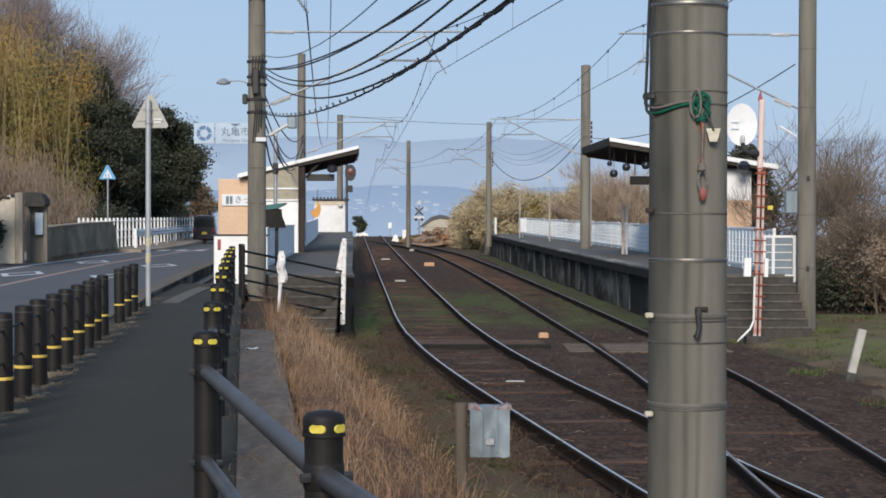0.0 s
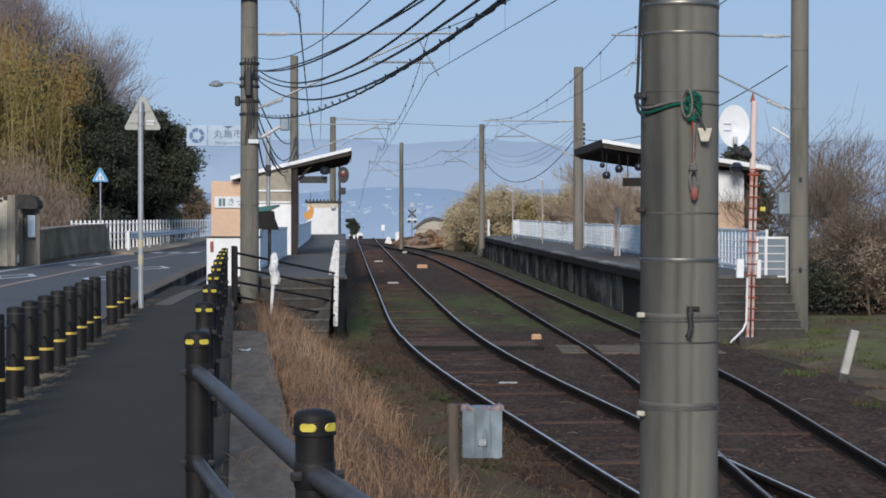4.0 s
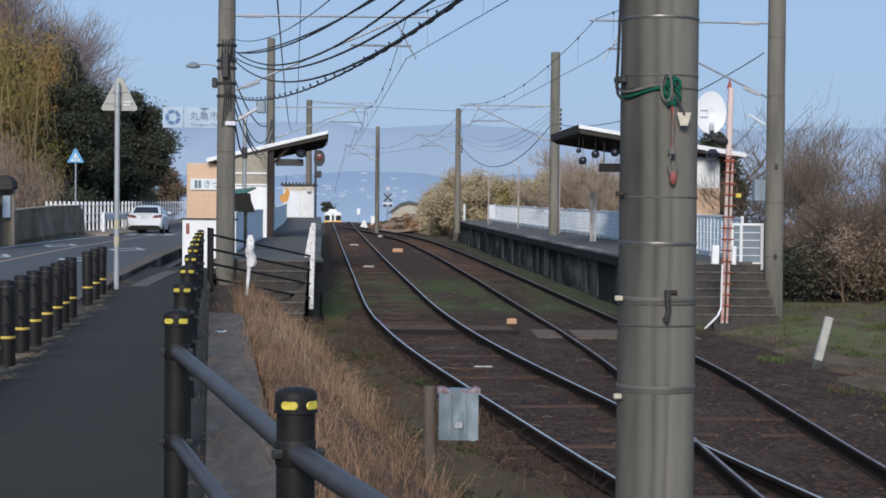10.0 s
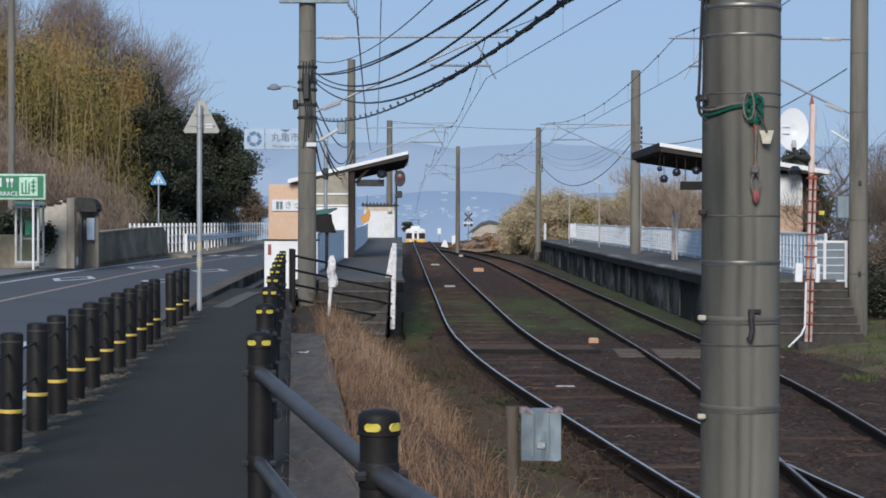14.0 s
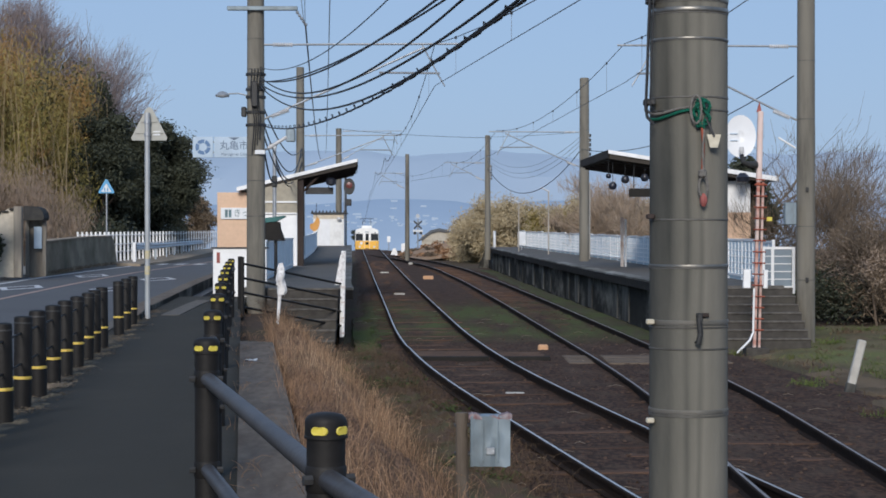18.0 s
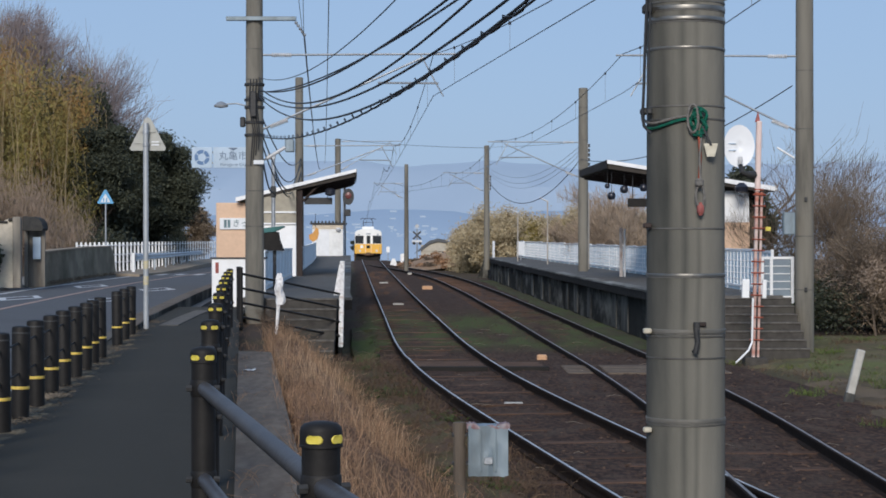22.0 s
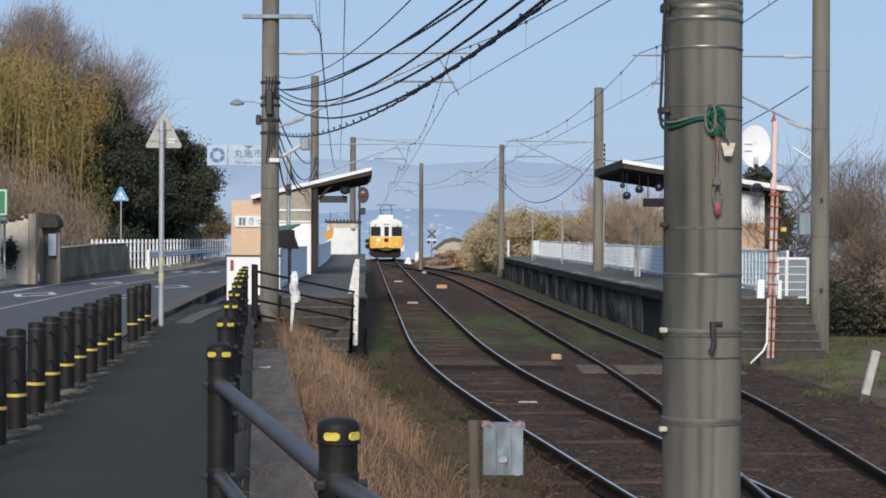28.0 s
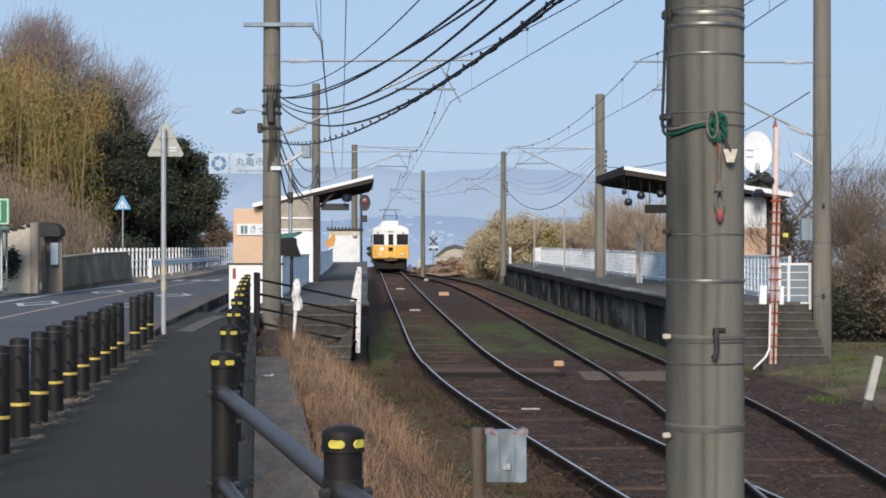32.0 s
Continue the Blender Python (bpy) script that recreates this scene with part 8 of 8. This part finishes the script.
on(big_pole, "riser_cable", Geo().tube([(1.035, 8.8, 3.4), (1.03, 8.8, 2.5), (1.026, 8.82, 2.35), (1.018, 8.82, 2.1), (1.012, 8.82, 1.97), (1.022, 8.82, 1.93), (1.05, 8.81, 1.9)], 0.007, 8), "cable", "black cable down the pole")
on(big_pole, "riser_cable", Geo().tube([(1.05, 8.81, 3.4), (1.045, 8.8, 2.4), (1.03, 8.8, 2.02), (1.034, 8.8, 1.97)], 0.0035, 6), "cable")
for z, half in ((2.482, 0.011), (2.43, 0.012), (2.297, 0.005), (1.245, 0.008), (0.985, 0.01), (0.572, 0.009)):
    rr = 0.185 - 0.01 * (z + 0.6) / 9.6
    ring = Geo().lathe([(rr + 0.001, -half), (rr + 0.003, -half * 0.8), (rr + 0.004, 0), (rr + 0.003, half * 0.8), (rr + 0.001, half)], 36, Matrix.Translation((1.23, 8.96, z)))
    on(big_pole, "strap", ring, "strap_steel" if z > 1.2 else "strap_dull", "worn metal strap round the shaft")
    on(big_pole, "strap_edge", Geo().lathe([(rr + 0.001, -half - 0.005), (rr + 0.0025, -half - 0.004), (rr + 0.001, -half)], 36, Matrix.Translation((1.23, 8.96, z))), "band_steel")

# the left pole with its crossarm, clamps and lamp
on(pole_left, "crossarm", Geo().box((-3.98, 37.55, 5.745), (-2.6, 37.66, 5.825), 0.008), "box_steel", "grey steel crossarm", False)
on(pole_left, "insulator", insulator_string((-2.62, 37.6, 5.73), (-2.42, 37.65, 5.44), 5, 0.032), "steel_galv", "small grey disc insulators")

for z in (4.5, 4.2, 4.05, 3.75, 3.5):
    on(pole_left, "clamp", Geo().lathe([(0.185, -0.03), (0.2, -0.02), (0.2, 0.02), (0.185, 0.03)], 18, Matrix.Translation((-3.44, 37.8, z))), "steel_dark")
on(pole_left, "terminal_box", Geo().box((-3.5, 37.5, 3.85), (-3.38, 37.6, 4.35), 0.015), "steel_dark", "dark cable splice", False)
on(pole_left, "splice", Geo().box((-3.72, 37.7, 3.66), (-3.62, 37.82, 3.86), 0.02), "steel_dark", "", False)
on(pole_left, "tag", Geo().box((-3.44, 37.58, 2.92), (-3.24, 37.6, 3.0), 0.003), "sign_white", "small white tag", False)
on(pole_left, "lamp_arm", Geo().tube([(-3.6, 37.8, 4.08), (-3.78, 37.8, 4.13), (-4.0, 37.8, 4.12)], 0.014, 8), "steel_galv")
on(pole_left, "lamp_head", Geo().lathe([(0.02, -0.02), (0.11, 0.0), (0.12, 0.04), (0.06, 0.11), (0.02, 0.13)], 16, Matrix.Translation((-4.1, 37.8, 4.06)) @ Matrix.Diagonal((1.2, 0.85, 0.85, 1))), "steel_galv", "grey street lamp head")
for k in range(4):
    on(pole_left, "riser_cable", Geo().tube([(-3.5 + 0.06 * k, 37.6, 4.6), (-3.53 + 0.05 * k, 37.59, 4.1), (-3.45 + 0.04 * k, 37.59, 3.6), (-3.5 + 0.05 * k, 37.6, 2.9 + 0.1 * k)], 0.011, 6), "cable")

# brackets that hold the contact wire
def bracket(p, x0, y, x1, za, zb, insul=True):
    on(p, "bracket_arm", Geo().tube([(x0, y, za), (x1, y, za + 0.02)], 0.021, 8), "steel_galv", "thin steel bracket arm")
    on(p, "bracket_brace", Geo().tube([(x0, y, zb), (x0 + (x1 - x0) * 0.82, y, za - 0.05)], 0.021, 8), "steel_galv")
    s_ = 1 if x1 > x0 else -1
    on(p, "insulator", insulator_string((x0 + s_ * 0.18, y, za), (x0 + s_ * 0.58, y, za), 9, 0.045), "insulator", "white insulator")
    on(p, "insulator", insulator_string((x0 + s_ * 0.15, y, zb + 0.05), (x0 + s_ * 0.5, y, zb + 0.05 + 0.35 * (za - zb) / abs(x1 - x0)), 9, 0.045), "insulator")
    on(p, "steady_arm", Geo().tube([(x1 - s_ * 1.6, y, za - 0.55), (x1 - s_ * 0.4, y, za - 0.56)], 0.022, 6), "steel_galv")
    on(p, "drop_arm", Geo().tube([(x1 - s_ * 0.75, y, za), (x1 - s_ * 0.45, y, za - 0.56), (x1 - s_ * 0.3, y, za - 0.82)], 0.015, 6), "steel_galv")


bracket(pole_left, -3.28, 37.8, 0.6, 5.09, 3.62)
bracket(pole_5, 7.5, 39.2, 3.8, 5.2, 3.68)
bracket(pole_4, 5.6, 70, 2.26, 5.03, 3.75)
bracket(pole_2, -4.75, 74, -1.0, 5.1, 3.9)
bracket(pole_3, -5.5, 122, -1.6, 7.78, 5.95)
bracket(pole_r, 3.2, 106.4, 0.9, 5.2, 4.2)
bracket(pole_mid, -1.55, 129, -3.6, 5.3, 4.3)
on(pole_5, "switch_box", Geo().box((7.2, 38.95, 1.53), (7.45, 39.1, 1.99), 0.02), "box_steel", "grey-blue switch box", False)
on(pole_5, "lamp_arm", Geo().tube([(7.42, 38.95, 3.1), (7.06, 38.9, 3.31)], 0.021, 7), "white_paint", "white tube lamp")
for z, q in ((2.2, 0.03), (0.35, 0.04)):
    on(pole_5, "bolt_hole", Geo().box((7.64, 38.98, z), (7.7, 39.02, z + 0.1), 0.01), "steel_dark", "", False)
for p, x, y, top in ((pole_4, 5.76, 70, 4.9), (pole_r, 3.36, 106.4, 5.0)):
    for k in range(5):
        z = top - k * 0.17
        on(p, "spool", Geo().lathe([(0.025, -0.06), (0.055, -0.045), (0.035, 0), (0.055, 0.045), (0.025, 0.06)], 8, Matrix.Translation((x + 0.2, y - 0.05, z))), "steel_dark", "dark cable spool")
    on(p, "spool_rack", Geo().box((x + 0.13, y - 0.08, top - 0.78), (x + 0.185, y - 0.02, top + 0.1), 0.005), "steel_galv", "", False)
on(pole_2, "transformer", Geo().box((-5.45, 73.6, 4.85), (-5.1, 73.95, 5.35), 0.03), "box_steel", "small grey box", False)

# these two stand a hand's width over, with all their fittings
pole_left.matrix_basis = pose(-3.39, 37.8, -0.4)
pole_5.matrix_basis = pose(7.785, 39.2, -0.75)

# signal at the far catenary pole
sg = thing("railway_signal", "railway signal with a red lamp on a pole", "signal", at=pose(-5.125, 121.6, -0.33) @ Matrix.Diagonal((1.235, 1.235, 1.235, 1)))
part("mast", Geo().tube([(-0.06, 0.05, 0.6), (-0.06, 0.05, 4.4)], 0.05, 10), "steel_dark", sg, smooth=True)
part("backboard", Geo().lathe([(0.0, 0), (0.34, 0), (0.34, 0.03), (0.0, 0.03)], 20, Matrix.Translation((0.13, -0.14, 3.7)) @ pose(0, 0, 0, 90, 0, 0) @ Matrix.Diagonal((0.85, 1.25, 1, 1))), "steel_dark", sg, "dark oval backboard", smooth=True)
part("lens", Geo().lathe([(0.17, 0), (0.15, 0.03), (0.03, 0.05)], 16, Matrix.Translation((0.13, -0.17, 3.76)) @ pose(0, 0, 0, 90, 0, 0)), "signal_red", sg, "dim red lens", smooth=True)
part("lower_box", Geo().box((-0.08, -0.22, 2.7), (0.24, 0.0, 3.05), 0.03), "steel_dark", sg)
part("ladder", Geo().tube([(-0.14, 0, 0.3), (-0.14, 0, 4.4)], 0.02, 5), "steel_galv", sg)

# thick cables from the left pole to the near pole
A0, B0 = (-3.3, 37.7), (1.15, 8.96)
for k, (z0, z1, sag, r) in enumerate([(4.64, 4.12, 0.67, 0.007), (4.38, 3.42, 0.44, 0.012), (4.36, 3.25, 0.32, 0.010), (4.45, 3.48, 0.78, 0.012), (4.32, 3.16, 0.64, 0.012), (4.27, 3.11, 0.77, 0.012)]):
    cable("black sagging cable between two poles", (A0[0], A0[1], z0), (B0[0], B0[1], z1), sag, r, n=26)
cable("black spiral-wrapped cable between two poles", (A0[0], A0[1], 3.5), (B0[0], B0[1], 3.03), 0.45, 0.010, n=26)
cable("thin lashing wire twisted round a cable", (A0[0], A0[1], 3.52), (B0[0], B0[1], 3.05), 0.45, 0.006, wave=0.03, turns=36)
# power wires from the crossarm, towards and away from the viewer
cable("thin power wire over the path", (-2.4, 37.6, 5.46), (0.3, -6, 7.2), 0.5, 0.006, "wire")
cable("thin power wire over the path", (-2.42, 37.6, 5.46), (-0.2, -6, 7.8), 0.5, 0.006, "wire")
cable("grey power wire along the railway", (-2.4, 37.7, 5.46), (-8.3, 150, 7.2), 1.0, 0.018, "wire_blue", 24)
cable("thin wire from the crossarm along the railway", (-1.9, 37.7, 6.9), (-8.0, 150, 7.6), 1.2, 0.012, "wire", 24)
# low loops between the left pole, a stub post and the catenary pole
stub = thing("stub_pole", "slim grey service pole at the shelter", "pole", at=pose(-4.0, 50, 0))
part("shaft", Geo().tube([(0, 0, 0), (0, 0, 3.6)], 0.05, 10), "steel_galv", stub, smooth=True)
part("head", Geo().box((-0.14, -0.06, 3.55), (0.06, 0.06, 3.7), 0.01), "steel_galv", stub)
part("clamp", Geo().box((-0.07, -0.07, 2.55), (0.07, 0.07, 2.85), 0.02), "steel_dark", stub)
for k, (za, zb, sag) in enumerate([(4.0, 4.6, 0.6), (3.7, 4.4, 0.9), (3.5, 4.1, 1.0)]):
    cable("black service cable sagging to the next pole", (-3.3, 37.9, za), (-4.85, 73.9, zb), sag, 0.016, n=20)
cable("black service cable down to the stub pole", (-3.3, 37.9, 3.5), (-4.0, 50, 2.7), 0.35, 0.02)
cable("black service cable down to the stub pole", (-4.0, 50, 3.4), (-4.85, 73.8, 4.6), 0.9, 0.02)
cable("black service cable down to the stub pole", (-4.0, 50, 3.3), (-4.85, 73.8, 4.0), 0.8, 0.018)
wl = thing("tube_lamp", "white tube lamp fixed to a concrete pole", "lamp", at=pose(-3.15, 37.9, 3.05))
part("tube", Geo().tube([(0, 0, 0), (0.36, 0, 0.22)], 0.035, 8), "insulator", wl, smooth=True)
part("arm", Geo().tube([(-0.15, 0, -0.08), (0, 0, 0)], 0.02, 6), "steel_galv", wl)


# contact wires with their droppers
def catenary(label, rows, gap):
    """rows: x, y, height of the contact wire at each support; gap: of the upper wire above it there."""
    th = thing("contact_line", label, "contact wire")
    for (xa, ya, za), (xb, yb, zb) in zip(rows[:-1], rows[1:]):
        n = 12
        low, up = [], []
        for k in range(n + 1):
            u = k / n
            x, y, z = xa + (xb - xa) * u, ya + (yb - ya) * u, za + (zb - za) * u
            low.append((x, y, z))
            up.append((x, y, z + gap - (gap - 0.28) * 4 * u * (1 - u)))
        part("contact_wire", Geo().tube(low, 0.0075, 5), "wire", th)
        part("carrier_wire", Geo().tube(up, 0.0085, 5), "wire", th)
        for k in range(1, n, 2):
            part("dropper", Geo().tube([low[k], up[k]], 0.004, 4), "wire", th)
            part("clip", Geo().tube([(up[k][0], up[k][1], up[k][2] - 0.03), (up[k][0], up[k][1], up[k][2] + 0.02)], 0.022, 5), "wire", th)


catenary("contact line of the main track with droppers", [(4.6, 1, 4.2), (0.15, 37.8, 4.28), (-1.25, 74, 4.3), (-2.25, 101, 4.5), (-3.5, 129, 4.6), (-5.4, 180, 4.4), (-9.5, 285, 2.0)], 0.82)
catenary("contact line of the passing track with droppers", [(4.4, 4, 4.4), (4.05, 39.2, 4.45), (2.55, 70, 4.3), (1.15, 106.4, 4.5), (-2.4, 129, 4.6)], 0.8)
for k, (za, zb, sag) in enumerate([(5.6, 4.9, 0.9), (5.4, 4.75, 1.0), (5.3, 4.6, 1.1), (4.9, 4.4, 1.5)]):
    cable("dark cable sagging between platform poles", (3.35, 106.3, za), (5.65, 70.1, zb), sag, 0.008 + 0.009 * (k == 3), "cable" if k == 3 else "wire_blue")
cable("dark feeder cable between platform poles", (5.65, 69.9, 4.4), (7.55, 39.3, 4.6), 0.6, 0.012)
cable("span wire across the tracks", (-5.68, 122, 7.92), (3.33, 106.4, 6.6), 0.1, 0.012, "wire")
cable("span wire between platform poles", (3.33, 106.4, 6.65), (5.75, 70, 5.05), 0.05, 0.008, "wire")

# lamp posts and small posts on the platform
for k, (x, y, z) in enumerate([(4.55, 95, 2.85), (5.4, 85, 3.2), (6.3, 74, 3.3)]):
    s = thing("platform_lamp", "slim platform lamp post with a white tube", "lamp", at=pose(x, y, plat_z(y)))
    h = z - plat_z(y)
    part("post", Geo().tube([(0, 0, 0), (0, 0, h)], 0.03, 8), "lamp_post", s, smooth=True)
    part("tube", Geo().tube([(-0.36, 0, h + 0.14), (0.05, 0, h - 0.05)], 0.032, 8), "insulator", s, "white lamp tube", smooth=True)
s = thing("sign_post", "grey and pink painted post on the platform", "post", at=pose(6.15, 60, plat_z(60)))
part("post", Geo().box((-0.07, -0.04, 0), (0.03, 0.04, 1.55), 0.01), "pole_white", s)
part("post", Geo().box((0.06, -0.04, 0), (0.12, 0.04, 1.5), 0.01), "white_paint", s)
s = thing("end_post", "white post at the platform's far end", "post", at=pose(3.87, 110, plat_z(110)))
part("post", Geo().box((-0.07, -0.05, 0), (0.07, 0.05, 0.95), 0.01), "white_paint", s)
s = thing("notice_post", "white notice plate on a post by the fence", "post", at=pose(4.95, 100, plat_z(100)))
part("plate", Geo().box((-0.2, -0.03, 0.25), (0.2, 0.03, 0.95), 0.01), "sign_white", s)
part("post", Geo().tube([(0, 0.05, 0), (0, 0.05, 0.9)], 0.03, 6), "steel_galv", s)

# beyond the crest: earth mound, house roof, crossing signal
mound = Geo()
for j in range(13):
    for i in range(17):
        u, v = i / 16, j / 12
        x, y = -2.4 + 9.5 * u, 132 + 26 * v
        z = -0.9 + 1.9 * math.sin(math.pi * min(1, u * 0.75 + 0.08)) * math.sin(math.pi * min(1.0, v * 0.8 + 0.1)) * (0.7 + 0.3 * u) + 0.1 * noise.noise((x * 0.7, y * 0.7, 2))
        mound.v.append((x, y, z))
mound.f = [(j * 17 + i, j * 17 + i + 1, (j + 1) * 17 + i + 1, (j + 1) * 17 + i) for j in range(12) for i in range(16)]
mound.mi = [0] * len(mound.f)
tagged(part("earth_mound", mound, "mound_earth", smooth=True), "bare tan earth mound beside the track", "mound", kind="structure")
rs = random.Random(61)
scrub = []
for _ in range(90):
    u, v = rs.random(), rs.random() * 0.75
    x, y = -2.2 + 9.3 * u, 132 + 26 * v
    z = -0.9 + 1.9 * math.sin(math.pi * min(1, u * 0.75 + 0.08)) * math.sin(math.pi * min(1.0, v * 0.8 + 0.1)) * (0.7 + 0.3 * u)
    s = rs.uniform(0.12, 0.34)
    scrub.append((x, y, z + s * 0.35, s * 1.5, s * 1.5, s * 0.7))
grove("dry_scrub", "low dry tan scrub on the earth mound", 9000, scrub[:70], 0.09, "straw", 62, category="scrub")
grove("dark_scrub", "small dark brown clumps on the earth mound", 1800, scrub[70:], 0.09, "twig_dark", 63, category="scrub")
house = thing("house", "pale house with a dark tiled roof beyond the crest", "house", at=pose(0, 200, 0))
part("wall", Geo().box((-0.6, 0.3, -3.2), (3.0, 5, 1.0)), "plaster_pale", house, "cream plaster gable")
o = [(-1.3, 0.1), (-0.6, 0.75), (0.3, 1.45), (1.2, 1.7), (2.2, 1.5), (3.4, 0.7), (3.4, 0.45), (2.2, 1.2), (1.2, 1.38), (0.3, 1.12), (-0.6, 0.45)]
part("roof", Geo().prism(o, 5.6), "tile_grey", house, "curved dark grey tiled roof")
part("gable", Geo().prism([(-0.6, 0.4), (0.3, 1.12), (1.2, 1.38), (2.2, 1.2), (3.0, 0.7), (3.0, 0.3)], 0.3, Matrix.Translation((0, 0.2, 0))), "plaster_pale", house)
part("window", Geo().box((1.6, 0.25, -0.3), (2.6, 0.32, 0.35)), "tile_grey", house)
xs_ = thing("crossing_signal", "level crossing signal with crossed boards", "crossing signal", at=pose(-0.95, 190, -1.0))
part("mast", Geo().tube([(0, 0, -0.5), (0, 0, 3.6)], 0.07, 8), "steel_galv", xs_, smooth=True)
for s_ in (-1, 1):
    part("cross_board", Geo().box((-0.55, -0.06, -0.08), (0.55, -0.02, 0.08), 0, Matrix.Translation((0, 0, 3.0)) @ pose(0, 0, 0, 0, 45 * s_, 0)), "steel_dark", xs_, "dark crossed board")
    part("lamp", Geo().lathe([(0.16, 0), (0.14, 0.1)], 12, Matrix.Translation((s_ * 0.3, -0.05, 2.2)) @ pose(0, 0, 0, 90, 0, 0)), "steel_dark", xs_)
part("bell_plate", Geo().box((-0.5, -0.08, 2.28), (0.5, -0.02, 2.5), 0.02), "sign_white", xs_)
part("top_disc", Geo().lathe([(0.2, 0), (0.2, 0.04)], 12, Matrix.Translation((0, 0, 3.9)) @ pose(0, 0, 0, 90, 0, 0)), "steel_galv", xs_)
s = thing("white_board", "small white board on a post far beyond the crest", "board", at=pose(-5.06, 250, -2.9))
part("plate", Geo().box((-0.22, -0.03, 2.85), (0.22, 0.03, 3.6), 0.01), "white_paint", s)
part("post", Geo().tube([(0, 0.06, 0), (0, 0.06, 3.4)], 0.05, 6), "steel_galv", s)
tent = thing("white_marker_boards", "white triangular boards beside the track", "marker board", at=pose(-2.6, 150, -0.6))
part("board", Geo().prism([(-0.35, 0), (0.35, 0), (0.1, 0.65), (-0.1, 0.65)], 0.06), "white_paint", tent)
part("board", Geo().prism([(0.55, 0.1), (0.75, 0.1), (0.8, 0.55), (1.3, 0.4), (0.9, 1.05), (0.55, 1.0)], 0.06), "white_paint", tent)


# ---- what moves ----
# seconds, place along the way and, on the road, across it
TRAIN = [(0, 400), (3, 369), (6, 338), (9, 306), (12, 276), (13, 266), (14.5, 250), (16.5, 230), (19, 208.5), (20, 201), (23, 182), (24, 176), (28, 157), (30, 148.5), (32, 140)]
SEDAN = [(0, -75, -1.8), (5.5, 32, -1.8), (6, 41.2, -1.8), (7, 57.4, -1.75), (8, 70.6, -1.75), (9, 84.6, -2.05), (10, 98.2, -2.4), (11, 115, -2.25), (12, 134, -1.9), (14, 164, -1.9), (32, 420, -1.9)]
VAN = [(0, 126, -2.9), (1, 138, -2.9), (2, 150, -2.9), (6, 196, -2.9), (32, 500, -2.9)]


def train_rows():
    rows = []
    for t in np.arange(0, 32.01, 1.0):
        y = float(np.interp(t, [r[0] for r in TRAIN], [r[1] for r in TRAIN]))
        x, z = rail_a(y)
        x1, z1 = rail_a(y + 15)
        rows.append((float(t), look((x, y, z), (x1, y + 15, z1)) @ pose(0, 0, 0, -90, 0, 0)))
    return rows


# small pieces go under the part that carries them
CARRIED = {
    "fence_post": "reflector>cap bolt>clamp", "city_sign": "emblem>emblem_panel arrow_mark>emblem_panel lettering>name_panel", "crossing_sign": "figure_mark>plate panel>plate",
    "dish_antenna": "feed>arm mark>reflector", "gate_roof": "notice>backboard", "house": "window>wall gable>wall", "junction_box": "latch>cover rib>cover lid>cover strap>post",
    "ladder_mast": "rung>shaft yellow_tag>shaft collar>shaft", "monitor_hood": "lid>box", "panel_fence": "batten>panel bar>panel", "phone_booth": "telephone>shelf", "plaster_wall": "cap_tile>wall_body",
    "platform_1": "edge_kerb>platform_slab", "platform_2": "edge_kerb>platform_slab wall_panel>platform_wall", "railway_signal": "lens>backboard", "road_sign": "sticker>plate stiffener>plate band>post",
    "shop_sign": "lettering>panel stroke>panel kanji_bar>panel logo_tile>panel cup_mark>panel",
    "station_shelter": "lettering>name_sign lettering_bar>name_sign rafter>roof soffit>roof tip_board>roof stripe>wall trim>wall", "steps_1": "nosing>step", "steps_2": "nosing>step",
    "toilet_block": "roof_tooth>roof siding_board>wall lintel>wall", "train": "windscreen>window_frame wiper>window_frame side_window>upper_body roof_unit>roof pantograph>roof headlamp>lower_body marker_lamp>upper_body",
    "utility_pole": "hook>bracket hook_plate>bracket clip_cord>clip_plate rope_loop>rope_coil tassel>cord knot>cord cord_loop>cord lamp_head>lamp_arm insulator>bracket_arm drop_arm>bracket_arm steady_arm>bracket_arm",
    "white_stake": "wrap>shaft", "white_post": "rust_ring>shaft", "car": "side_window>roof rear_window>roof chrome_strip>body number_plate>body", "van": "rear_window>body number_plate>body",
    "white_wall": "coping>wall_body red_mark>wall_body", "platform_lamp": "tube>post", "tube_lamp": "tube>arm",
}


def middle(ob):
    return ob.matrix_basis @ (sum((Vector(c) for c in ob.bound_box), Vector()) / 8)


def carry(top, rules):
    for small, big in (r.split(">") for r in rules.split()):
        homes = [(c, middle(c)) for c in top.children if c.name.split(".")[0] == big]
        for ob in [c for c in top.children if c.name.split(".")[0] == small]:
            if homes:
                home = min(homes, key=lambda h: (h[1] - middle(ob)).length)[0]
                ob.parent = home
                ob.matrix_basis = home.matrix_basis.inverted() @ ob.matrix_basis


for ob in [o for o in bpy.data.objects if o.parent is None and o.children]:
    carry(ob, CARRIED.get(ob.name.split(".")[0], ""))


def rolling(r, hub):
    """Turns of a train wheel on its axle, from the way that the train covers."""
    rows = []
    for t in np.arange(0, 32.01, 0.1):
        y = float(np.interp(t, [q[0] for q in TRAIN], [q[1] for q in TRAIN]))
        rows.append((float(t), hub @ pose(0, 0, 0, math.degrees((TRAIN[0][1] - y) / r), 0, 0)))
    return rows


def motions():
    walk(train, train_rows())
    walk(sedan, drive(SEDAN))
    walk(kei_van, drive(VAN))
    for wheel in ROLLING:
        walk(wheel, rolling(0.43, wheel.matrix_basis.copy()))


motions()
